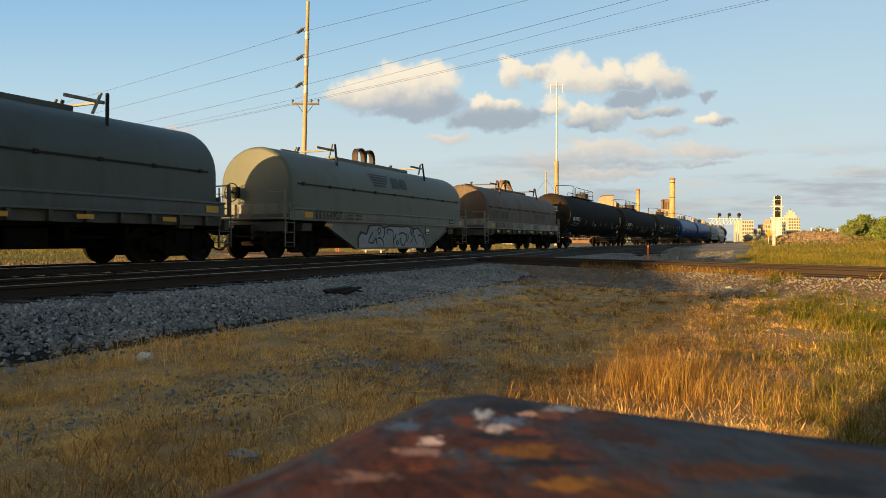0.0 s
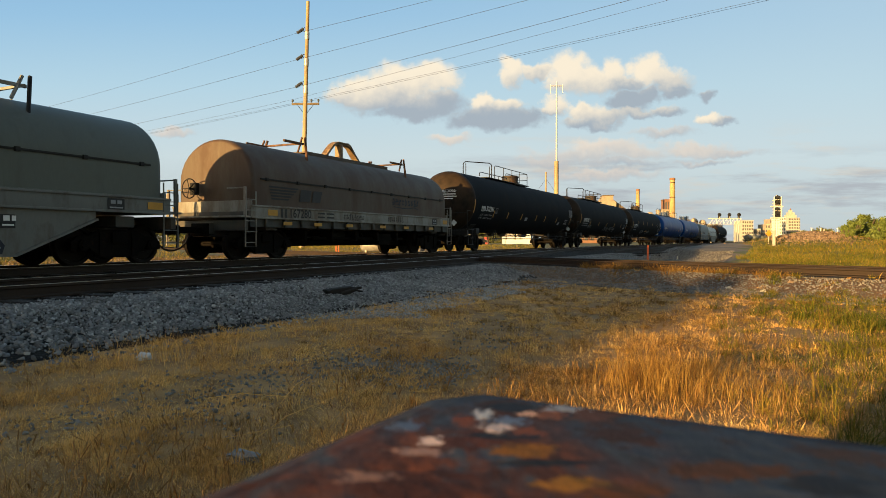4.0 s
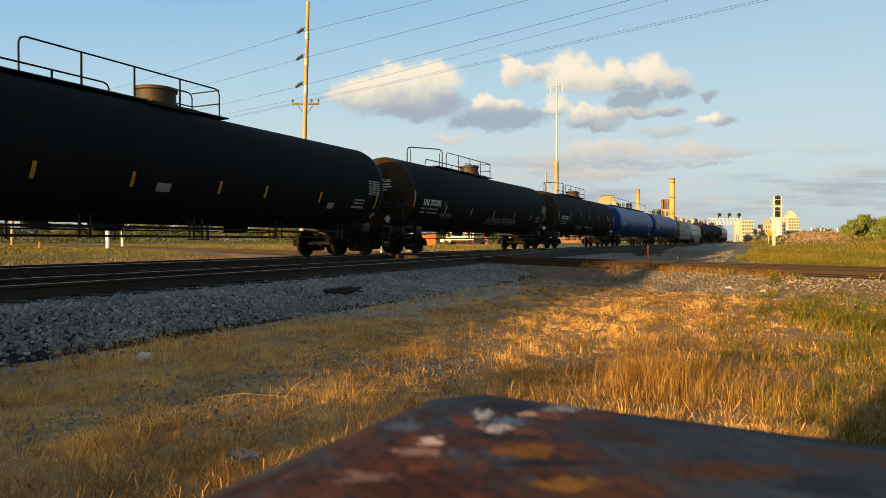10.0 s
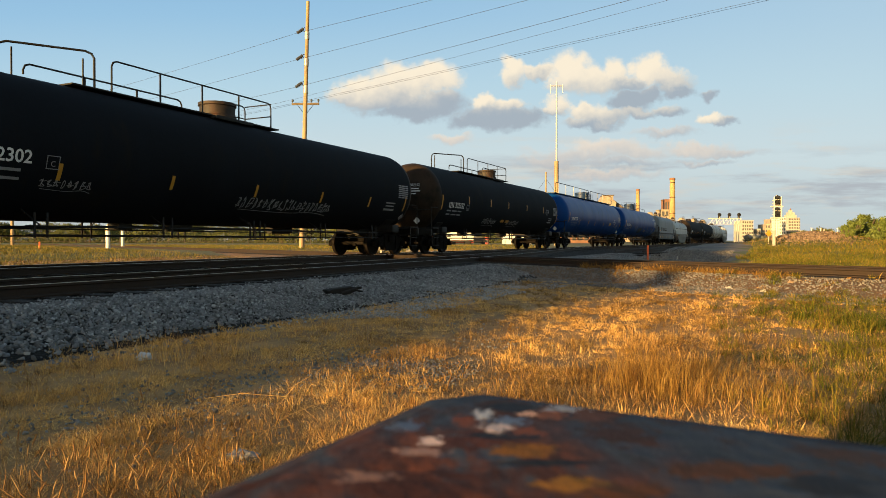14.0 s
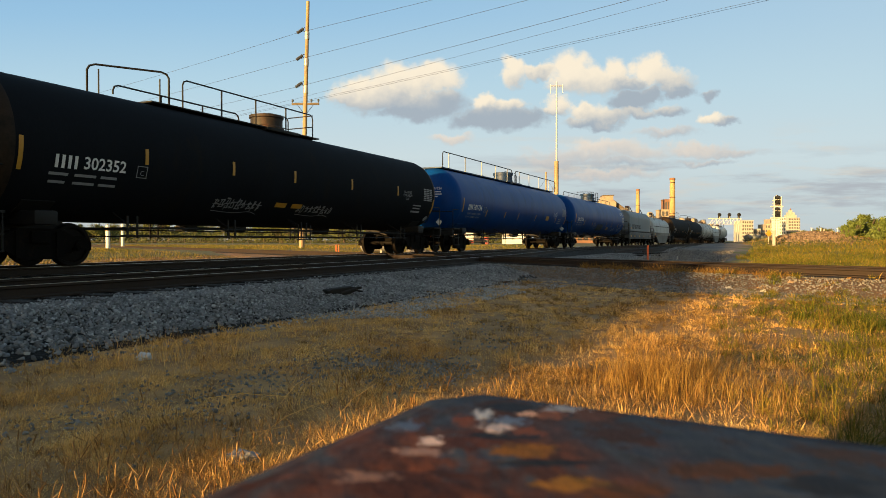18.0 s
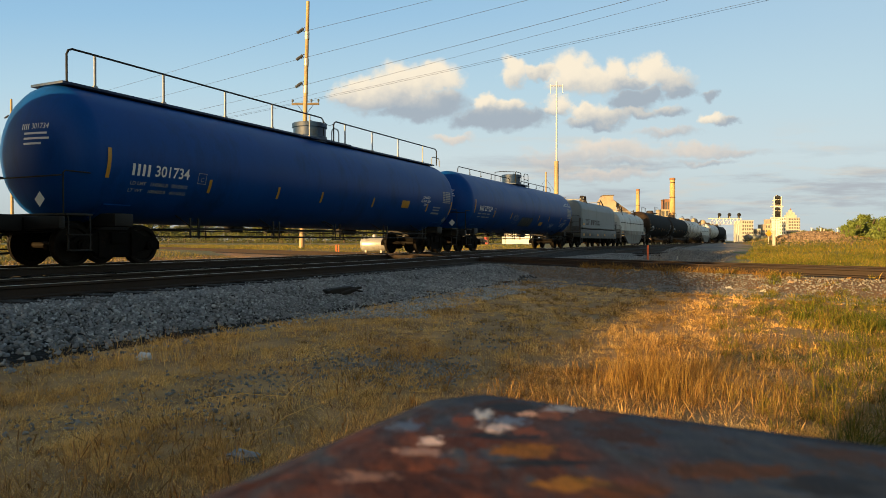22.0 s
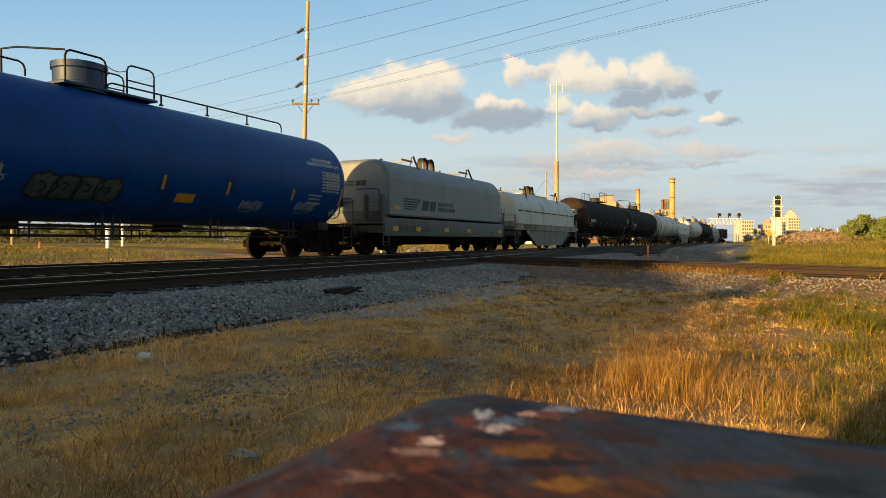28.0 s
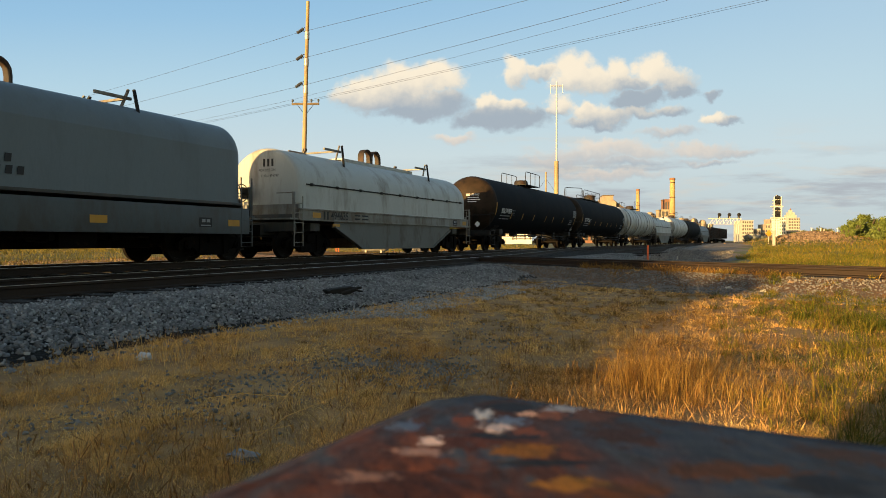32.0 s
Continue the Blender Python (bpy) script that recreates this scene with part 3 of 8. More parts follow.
def tank_car(label, paint, number="", half=TS, tc=8.15, style="black", seed=0, detail=True, ink="markwhite", mark_n=4, head=TH, strips=None, weights=None, strip_z=1.95):
    rng = random.Random(seed)
    car = thing("tank_car", label, "tank car", "cars of the freight train")
    tk = part("tank", once(("shell", paint, half), lambda: tank_shell_shape(half).mesh("tank", M[paint], 40)), None, car)
    for k in (-1, 1):
        part("tank_head", once(("head", paint, half, head, k), lambda: tank_head_shape(k, half, TR, head).mesh("tank_head", M["blackhead" if paint == "black" else paint], 50)), None, tk, "dusty domed tank end, browned for the low sun" if paint == "black" else "")
    end = half + head + 0.10
    add_running_gear(car, tc, end)
    trim = M["iron"]

    stub = once(("stub", paint), lambda: Shape().box((0, 0, 0.93), (3.4, 0.56, 0.34), 0.03).mesh("stub_sill", trim))
    beam = once(("beam", paint), lambda: Shape().box((0, 0, 0.93), (0.14, 2.9, 0.26), 0.03).mesh("end_beam", trim))
    bolst = once(("bbol", paint), lambda: Shape().box((0, 0, 1.02), (0.5, 2.6, 0.30), 0.05).mesh("body_bolster", trim))

    def saddle():
        ring = []
        for x in (-0.35, 0.35):
            ring.append([Vector((x, rr * math.sin(a), TZ - rr * math.cos(a))) for rr, aa in ((TR + 0.03, 1), (TR - 0.05, -1)) for a in [aa * (-0.75 + 1.5 * i / 12) for i in range(13)]])
        return Shape().loft(ring).mesh("saddle", M["blue"] if paint == "blue" else trim)
    for k in (-1, 1):
        part("stub_sill", stub, None, car, at=pose(k * (tc + 0.65), 0, 0))
        part("end_beam", beam, None, car, at=pose(k * (end - 0.05), 0, 0))
        part("body_bolster", bolst, None, car, at=pose(k * tc, 0, 0))
        part("saddle", once(("saddle", paint), saddle), None, car, at=pose(k * tc, 0, 0))
    # end platforms with their corner steps and rails
    for k in (-1, 1):
        s = Shape()
        s.box((k * (end - 0.42), 0, 1.10), (0.62, 2.95, 0.05), 0.01)
        for y in (-1.42, 1.42):
            s.pipe([(k * (end - 0.1), y, 1.1), (k * (end - 0.1), y, 1.95), (k * (end - 0.16), y * 0.98, 2.0), (k * (end - 0.7), y * 0.98, 2.0), (k * (half - 0.2), y * 1.0, 2.0)], 0.018, 6)
            for z in (0.35, 0.68):
                s.box((k * (end - 0.45), y, z), (0.5, 0.14, 0.03))
            for dx in (-0.25, 0.25):
                s.box((k * (end - 0.45) + dx, y, 0.72), (0.03, 0.03, 0.78))
        s.pipe([(k * (end - 0.06), -1.42, 1.9), (k * (end - 0.06), 1.42, 1.9)], 0.018, 6)
        part("end_platform", s, trim, car)
    part("brake_wheel", once("brakewheel", brake_wheel_mesh), None, car, at=pose(end - 0.04, -0.55, 1.62, 0, 0, 180))
    # rails slung under the tank
    for y in (-1.46, 1.46):
        s = Shape()
        for z in (0.84, 0.66):
            s.rod((-tc + 1.6, y, z), (tc - 1.6, y, z), 0.019, 6)
        for x in np.linspace(-tc + 1.9, tc - 1.9, 5):
            for dx in (-0.13, 0.13):
                s.box((float(x) + dx, y, 0.86), (0.04, 0.03, 0.50))
            s.rod((float(x), y * 0.55, 1.2), (float(x), y, 0.84), 0.016, 6)
        part("side_grab_rail", s, M["iron"], car)
    s = Shape()
    for dx in (-0.3, 0.3):
        s.box((dx, -1.48, 0.80), (0.03, 0.03, 0.46))
    s.box((0, -1.48, 0.585), (0.64, 0.10, 0.03))
    s.rod((-0.3, -1.1, 1.2), (-0.3, -1.48, 1.03), 0.02)
    part("hanging_step", s, M["iron"], car)
    s = Shape()
    s.rod((-1.9, 0.0, 0.93), (-1.1, 0.0, 0.93), 0.14, 16)
    s.rod((2.6, 0.3, 0.93), (3.6, 0.3, 0.93), 0.15, 16)
    s.pipe([(-tc, 0.1, 0.8), (-3, 0.1, 0.9), (3, 0.1, 0.9), (tc, 0.1, 0.8)], 0.03, 6)
    s.box((-3.2, 0.1, 0.93), (0.4, 0.4, 0.22), 0.03)
    part("brake_gear", s, M["iron"], car)
    # top fittings
    if style == "black":
        s = Shape()
        s.box((-1.4, 0, 4.045), (7.0, 1.05, 0.04), 0.01)
        s.box((0.0, 0, 3.99), (1.5, 1.4, 0.10), 0.02)
        part("walkway", s, M["iron"], car)
        part("valve_housing", Shape().lathe([(0.54, 3.96), (0.54, 4.14), (0.50, 4.18), (0.50, 4.42), (0.54, 4.44), (0.54, 4.52), (0.30, 4.57), (0.05, 4.58)], 20, "z", (0.0, 0, 0)), M["rustblack"], car, "rust-stained round valve housing")
        part("handrail", handrail_shape(-3.9, 1.72, 4.02, 4.79, -0.52, 3, False), M["iron"], car)
        part("handrail", handrail_shape(-5.95, -1.75, 4.02, 4.25, -0.46, 2, False), M["iron"], car)
        part("handrail", handrail_shape(0.6, 1.72, 4.02, 4.79, 0.52, 0, True), M["iron"], car)
        hoop = Shape().pipe([(-4.35, -0.52, 4.02), (-4.35, -0.52, 4.72), (-4.39, -0.49, 4.82), (-4.50, -0.42, 4.87), (-5.75, 0.42, 4.87), (-5.86, 0.49, 4.82), (-5.9, 0.52, 4.72), (-5.9, 0.52, 4.02)], 0.026, 8)
        hoop.pipe([(-4.62, -0.50, 4.02), (-4.62, -0.50, 4.66)], 0.02, 6).pipe([(-5.6, 0.50, 4.02), (-5.6, 0.50, 4.80)], 0.02, 6)
        part("handrail", hoop, M["iron"], car, "tall bent safety hoop")
        part("handrail", Shape().pipe([(1.72, -0.52, 4.4), (1.72, 0.52, 4.4)], 0.018).pipe([(1.72, -0.52, 4.78), (1.72, 0.52, 4.78)], 0.018), M["iron"], car)
    elif style in ("blue_long", "blue_low"):
        s = Shape()
        if style == "blue_long":
            s.box((0, 0, 4.03), (18.2, 1.1, 0.06), 0.01)
        s.box((0.85, 0, 4.04), (2.5, 1.25, 0.06), 0.01)
        part("walkway", s, M["domeblue"], car)
        part("valve_housing", Shape().lathe([(0.60, 3.96), (0.60, 4.16), (0.56, 4.18), (0.56, 4.46), (0.60, 4.48), (0.60, 4.62), (0.54, 4.64), (0.42, 4.61), (0.05, 4.60)], 28, "z", (0.42, 0, 0)), M["domeblue"], car, "round blue valve housing")
        part("lid_lever", Shape().pipe([(0.20, -0.2, 4.61), (0.22, -0.2, 4.70), (0.55, -0.2, 4.70), (0.58, -0.2, 4.61)], 0.018, 6), M["iron"], car)
        y = -0.55
        if style == "blue_long":
            part("handrail", handrail_shape(-9.0, 0.47, 4.04, 4.79, y, 0, False, r=0.024), M["iron"], car)
            part("handrail", handrail_shape(1.08, 9.3, 4.04, 4.79, y, 0, False, r=0.024), M["iron"], car)
            part("handrail", handrail_shape(1.05, 1.48, 4.04, 4.55, y + 0.06, 0, False, r=0.02), M["railgrey"], car)
            part("handrail", handrail_shape(8.8, 9.6, 4.02, 4.40, y, 0, False, r=0.02), M["railgrey"], car)
            part("chain", Shape().pipe(sag((0.47, y, 4.70), (1.08, y, 4.70), 0.10, 8), 0.010, 5), M["iron"], car)
            for x in (-8.31, -6.37, -4.21, -2.2, -0.31, 1.79, 3.66, 5.7, 7.91):
                part("rail_post", Shape().box((x, y, 4.415), (0.05, 0.03, 0.75)).box((x, y, 4.06), (0.10, 0.07, 0.05)), M["railgrey"], car, "pale grey rail post")
        else:
            part("handrail", handrail_shape(-8.6, -1.17, 3.98, 4.26, y + 0.05, 4, False), M["iron"], car)
            part("handrail", handrail_shape(0.75, 7.0, 3.98, 4.26, y + 0.05, 3, False), M["iron"], car)
            part("handrail", handrail_shape(-0.32, 0.69, 4.04, 4.76, y, 0, False, r=0.024), M["iron"], car)
            part("handrail", Shape().pipe([(-0.32, y, 4.74), (-0.9, 0.2, 4.74), (-1.05, 0.5, 4.70), (-1.05, 0.5, 4.02)], 0.024, 8), M["iron"], car)
            part("handrail", handrail_shape(1.26, 2.05, 4.04, 4.78, y, 0, True, r=0.022), M["iron"], car)
            part("handrail", handrail_shape(1.26, 2.05, 4.04, 4.78, -y, 0, True, r=0.022), M["iron"], car)
            part("chain", Shape().pipe(sag((0.69, y, 4.64), (1.26, y, 4.64), 0.09, 8), 0.010, 5), M["iron"], car)
    else:
        s = Shape()
        s.box((0, 0, 4.06), (2.6, 1.6, 0.05), 0.01)
        part("walkway", s, M["iron"], car)
        part("valve_housing", Shape().lathe([(0.45, 3.95), (0.45, 4.30), (0.38, 4.42), (0.05, 4.46)], 18), M["rustblack"], car, "dark domed manway")
        for y in (-0.8, 0.8):
            part("handrail", handrail_shape(-1.4, 1.4, 4.06, 4.85, y, 2, False), M["iron"], car)
        if style == "bands":
            for x in (-half + 0.9, -half * 0.35, half * 0.35, half - 0.9):
                part("tank_band", Shape().lathe([(TR + 0.002, x - 0.07), (TR + 0.02, x - 0.06), (TR + 0.02, x + 0.06), (TR + 0.002, x + 0.07)], 48, "x", (0, 0, TZ)), M["iron"], car)
    if not detail:
        return car
    # yellow reflector strips
    k0 = half / TS
    xs = strips or (-9.0, -6.3, -4.2, -1.9, 0.8, 2.6, 5.2, 8.6)
    for i, x in enumerate(xs):
        x *= k0
        z, h = ((2.25, 0.66) if i == 0 else (2.0, 0.6) if i == len(xs) - 1 else (strip_z, 0.36))
        b = Shape()
        n = 5
        for i in range(n):
            b.box((0, 0, -h / 2 + (i + 0.5) * h / n), (0.09, 0.004, h / n))
        part("reflector", bent(b.mesh("reflector", M["yellow"], 0), z, TZ, TR), None, car, "yellow reflective strip", at=pose(x, 0, z))
    if number:
        z = 2.17
        for bx, bz, bw, bh in glyph_bars(0.56, 0.27, mark_n):
            part("owner_mark", bent(bars_shape([(0, 0, bw, bh)]).mesh("owner_mark", M[ink], 0), z, TZ, TR), None, car, at=pose((-7.85 + bx) * k0, 0, z))
        part("car_number", bent(text_mesh(number, 0.36, M[ink], 1.02, 0.006), z, TZ, TR), None, car, at=pose(-6.95 * k0, 0, z))
        part("owner_mark", on_head(bars_shape(glyph_bars(0.24, 0.13, mark_n)).mesh("owner_mark", M[ink], 0), -0.16, 2.98, half, TR, head), None, car)
        part("car_number", on_head(text_mesh(number, 0.17, M[ink], 0.42), -0.55, 2.98, half, TR, head), None, car)
        if weights:
            for k, line in enumerate(weights):
                part("weight_stencil", bent(text_mesh(line, 0.125, M["markdim"], 1.66, 0.002), 1.87 - 0.16 * k, TZ, TR), None, car, at=pose(-7.25 * k0, 0, 1.87 - 0.16 * k))
        rows = [(-0.18, 0.10, 0.42, 0.06), (0.42, 0.10, 0.50, 0.06), (0.98, 0.10, 0.40, 0.06), (-0.18, -0.06, 0.36, 0.06), (0.42, -0.06, 0.50, 0.06), (0.98, -0.06, 0.42, 0.06)]
        for bx, bz, bw, bh in () if weights else rows:
            part("small_print", bent(bars_shape([(0, 0, bw, bh)]).mesh("small_print", M["markdim"], 0), 1.82 + bz, TZ, TR), None, car, at=pose((-7.8 + bx) * k0, 0, 1.82 + bz))
        rows = [(0.02, 0.11, 0.60, 0.045), (0.05, 0.0, 0.66, 0.045), (-0.04, -0.11, 0.48, 0.045)]
        part("small_print", on_head(bars_shape(rows).mesh("small_print", M[ink], 0), -0.42, 2.72, half, TR, head), None, car)
        # boxed letter next to the number
        b = Shape()
        for dx, dz, w, h in ((0, 0.13, 0.28, 0.015), (0, -0.13, 0.28, 0.015), (-0.13, 0, 0.015, 0.26), (0.13, 0, 0.015, 0.26)):
            b.box((dx, 0, dz), (w, 0.004, h))
        part("stencil_box", bent(b.mesh("stencil_box", M["markdim"], 0), 2.12, TZ, TR), None, car, at=pose(-6.0 * k0, 0, 2.12))
        part("stencil_letter", bent(text_mesh("C", 0.16, M["markdim"]), 2.09, TZ, TR), None, car, at=pose(-6.0 * k0, 0, 2.09))
        # placard holders
        b = Shape().box((0, 0, 0), (0.23, 0.004, 0.23), 0, Matrix.Rotation(radians(45), 3, "Y"))
        part("placard", b, M["markwhite"], car, "white diamond hazard placard", at=pose(-end + 0.06, -0.72, 1.42, 0, 0, -90))
        part("placard", bent(b.mesh("placard", M["markdim"], 0), 1.5, TZ, TR), None, car, "pale diamond hazard placard", at=pose(half - 0.15, 0, 1.5))
        # data panels at the far end
        b = Shape()
        for i in range(7):
            for j in range(3):
                b.box((-0.26 + j * 0.26, 0, 0.24 - i * 0.075), (0.22, 0.004, 0.045))
        part("data_panel", bent(b.mesh("data_panel", M["markdim"], 0), 2.45, TZ, TR), None, car, at=pose(8.35 * k0, 0, 2.45))
        part("data_panel", bent(bars_shape([(0, 0.15, 0.7, 0.05), (0, 0.03, 0.6, 0.05), (0, -0.12, 0.75, 0.08)]).mesh("data_panel", M["markdim"], 0), 1.85, TZ, TR), None, car, at=pose(7.5 * k0, 0, 1.85))
    return car


def tank_graffiti(car, seed, x, z, w, h, n, mat, r=0.018):
    me = scrawl(random.Random(seed), w, h, n, r).mesh("graffiti", M[mat], 0)
    part("graffiti", bent(me, z, TZ, TR), None, car, "pale spray-paint scrawl", at=pose(x, 0, z))


# ----- coil cars -----
def hood_ring(x, k, style, low):
    """A closed ring of the hood's cross-section at x, drawn in by k at the ends."""
    pts = []
    if style == "round":
        w, seam, top = 1.40, 2.32, 3.50
        pts = [(-w, low), (-w, (low + seam) / 2), (-w, seam)]
        for i in range(1, 18):
            a = math.pi * (1 - i / 18)
            pts.append((w * math.cos(a), seam + (top - seam) * math.sin(a)))
        pts += [(w, seam), (w, (low + seam) / 2), (w, low)]
    else:
        w, top, r = 1.46, 3.72, 0.62
        pts = [(-w, low), (-w, 2.2), (-w, top - r - 0.12)]
        for i in range(0, 8):
            a = math.pi - math.pi / 2 * i / 7
            pts.append((-w + r + 0.12 * i / 7 + r * math.cos(a), top - r - 0.12 * (1 - i / 7) + r * math.sin(a)))
        for i in range(0, 8):
            a = math.pi / 2 - math.pi / 2 * i / 7
            pts.append((w - r - 0.12 * (1 - i / 7) + r * math.cos(a), top - r - 0.12 * i / 7 + r * math.sin(a)))
        pts += [(w, top - r - 0.12), (w, 2.2), (w, low)]
    mid = low
    return [Vector((x, y * (1 - k), mid + (z - mid) * (1 - k))) for y, z in pts]


def hood_shape(half, style, low):
    rings = []
    e = 0.16 if style == "round" else 0.30
    dep = 0.06 if style == "round" else 0.09
    for i in range(7):
        a = math.pi / 2 * i / 6
        rings.append(hood_ring(-half + e * (1 - math.sin(a)), dep * (1 - math.cos(a)), style, low))
    rings = rings[::-1]
    rings = sorted(rings, key=lambda r: r[0].x)
    other = [[Vector((-p.x, p.y, p.z)) for p in r] for r in rings[::-1]]
    mids = [hood_ring(x, 0, style, low) for x in np.linspace(-half + e, half - e, 7)[1:-1]]
    return Shape().loft(rings + mids + other)


def coil_car(label, hood, sill, number="", style="round", belly=None, bail="hoop", half=6.3, tc=5.35, ink="markblack", brackets=("sillwhite", 3.3), low=1.52, seed=0, detail=True):
    rng = random.Random(seed)
    car = thing("coil_car", label, "coil car", "cars of the freight train")
    hd = part("hood", once(("hood", hood, style, half, low), lambda: hood_shape(half, style, low).mesh("hood", M[hood], 40)), None, car)
    add_running_gear(car, tc, half + 0.55)
    top = 3.50 if style == "round" else 3.72
    seam = 2.32
    if style == "round":
        for y in (-1, 1):
            s = Shape()
            s.box((0, y * 1.412, seam), (2 * half - 0.7, 0.03, 0.045))
            for x in np.linspace(-half + 0.6, half - 0.6, 9):
                s.box((float(x), y * 1.425, seam), (0.10, 0.05, 0.09))
            part("hood_rib", s, M["iron"], hd, "dark seam with bolted lugs")
        s = Shape()
        s.box((-half + 0.045, 0, seam), (0.03, 2.42, 0.05))
        part("hood_rib", s, M[hood], hd)
        part("catwalk", Shape().box((0.3, 0, top + 0.06), (5.4, 0.62, 0.05)).box((0.3, -0.31, top + 0.03), (5.4, 0.02, 0.12)).box((0.3, 0.31, top + 0.03), (5.4, 0.02, 0.12)), M[hood], hd)
    # lower edge of the hood
    for y in (-1, 1):
        w = 1.405 if style == "round" else 1.465
        part("hood_flange", Shape().box((0, y * (w + 0.02), low + 0.02), (2 * half - 0.1, 0.09, 0.07), 0.01), M["silldark"] if style == "box" else M[hood], hd)
    # lifting bail and stacking brackets
    s = Shape()
    if bail == "hoop":
        for x0, x1 in ((-0.62, -0.03), (0.03, 0.62)):
            mid, rad = (x0 + x1) / 2, (x1 - x0) / 2
            line = [(x0, top - 0.08), (x0, top + 0.30)] + [(mid - rad * math.cos(math.pi * i / 8), top + 0.34 + rad * math.sin(math.pi * i / 8)) for i in range(1, 8)] + [(x1, top + 0.30), (x1, top - 0.08)]
            rings = []
            for i, (px, pz) in enumerate(line):
                dx, dz = px - mid, max(0.0, pz - top - 0.34)
                q = math.hypot(dx, dz) or 1
                ox, oz = dx / q * 0.035, dz / q * 0.035
                rings.append([Vector((px, -0.13, pz)), Vector((px, 0.13, pz)), Vector((px + ox, 0.13, pz + oz)), Vector((px + ox, -0.13, pz + oz))])
            s.loft(rings)
    else:
        line = [(-1.05, top - 0.04), (-0.78, top + 0.24), (-0.50, top + 0.50), (-0.30, top + 0.60), (0.42, top + 0.64), (0.60, top + 0.56), (0.92, top + 0.26), (1.28, top - 0.04)]
        s.loft([[Vector((px, -0.13, pz)), Vector((px, 0.13, pz)), Vector((px * 1.03, 0.13, pz + 0.09)), Vector((px * 1.03, -0.13, pz + 0.09))] for px, pz in line])
        s.box((-0.02, 0, top + 0.30), (0.16, 0.26, 0.66), 0.02).box((0.08, 0, top + 0.69), (0.62, 0.30, 0.06), 0.02)
    part("lifting_bail", s, M["rustblack"] if bail == "hoop" else M["bailtan"], hd, "curved steel lifting bail")
    bx = brackets[1]
    for x in (-bx, bx):
        for y in (-1, 1):
            s = Shape()
            zs = top - (0.42 if style == "round" else 0.30)
            s.rod((x + 0.02, y * (1.02 if style == "round" else 1.22), zs - 0.12), (x + 0.22, y * 0.78, top + 0.42), 0.042, 8)
            part("stacking_post", s, M["iron"] if brackets[0] != "rust" else M["rust"], hd)
            s = Shape()
            s.rod((x - 0.18, y * 0.80, top - 0.10), (x + 0.06, y * 0.78, top + 0.40), 0.036, 6)
            s.box((x - 0.34, y * 0.76, top + 0.20), (0.98, 0.06, 0.075), 0.01)
            part("stacking_arm", s, M[brackets[0]], hd)
        part("cross_bar", Shape().box((x + 0.12, 0, top + 0.22), (0.06, 1.5, 0.06), 0.01), M[brackets[0]], hd)
    # body: side sills, deck and centre sill
    for y in (-1, 1):
        if style == "box":
            part("side_sill", Shape().box((0, y * 1.45, 1.08), (2 * half + 0.5, 0.12, 0.70), 0.02), M[sill], car)
        else:
            sl = part("side_sill", Shape().box((0, y * 1.45, 1.36), (2 * half + 0.3, 0.10, 0.34), 0.015), M[sill], car)
            part("sill_lip", Shape().box((0, y * 1.49, 1.20), (2 * half + 0.3, 0.10, 0.05), 0.01), M[sill], sl)
            part("sill_lip", Shape().box((0, y * 1.49, 1.53), (2 * half + 0.3, 0.10, 0.05), 0.01), M[sill], sl)
            if belly:
                z1 = 1.19
                gd = part("fishbelly_girder", Shape().prism([(-4.5, z1), (-4.5, 1.02), (-2.75, 0.27), (2.75, 0.27), (4.5, 1.02), (4.5, z1)], y * 1.42 - 0.03, y * 1.42 + 0.03), M[belly], car)
                part("girder_flange", Shape().prism([(-4.53, 0.99), (-2.77, 0.24), (2.77, 0.24), (4.53, 0.99), (4.5, 1.03), (2.75, 0.28), (-2.75, 0.28), (-4.5, 1.03)], y * 1.42 - 0.09, y * 1.42 + 0.09), M[belly], gd)
            else:
                lo = part("lower_sill", Shape().box((0, y * 1.40, 1.06), (2 * half + 0.2, 0.06, 0.24)), M["silldark"], car)
                pm = once("sillpost", lambda: Shape().box((0, 0, 1.06), (0.09, 0.12, 0.24), 0.01).mesh("sill_post", M["silldark"]))
                for x in np.linspace(-half + 0.5, half - 0.5, 15):
                    part("sill_post", pm, None, lo, at=pose(float(x), y * 1.46, 0))
    part("deck", Shape().box((0, 0, 1.28), (2 * half + 0.2, 2.78, 0.2), 0.02), M["silldark"], car)
    part("center_sill", Shape().box((0, 0, 0.86), (2 * half + 1.1, 0.62, 0.40), 0.03), M["silldark"], car)
    for k in (-1, 1):
        part("end_sill", Shape().box((k * (half + 0.28), 0, 0.98), (0.16, 2.9, 0.30), 0.02), M["silldark"], car)
        part("body_bolster", Shape().box((k * tc, 0, 0.98), (0.5, 2.6, 0.26), 0.03), M["silldark"], car)
    s = Shape()
    s.rod((-1.5, -0.6, 0.72), (-0.6, -0.6, 0.72), 0.19, 14)
    s.rod((1.1, 0.5, 0.7), (2.1, 0.5, 0.7), 0.2, 14)
    s.pipe([(-tc + 1, -0.7, 0.62), (-1.5, -0.7, 0.7), (1.5, -0.7, 0.66), (tc - 1, -0.7, 0.62)], 0.022, 6)
    s.pipe([(0.3, -0.75, 0.85), (0.5, -0.8, 0.55), (0.9, -0.8, 0.52), (1.2, -0.75, 0.72)], 0.02, 6)
    s.box((0.2, -0.5, 0.72), (0.34, 0.3, 0.3), 0.03)
    part("brake_gear", s, M["iron"], car)
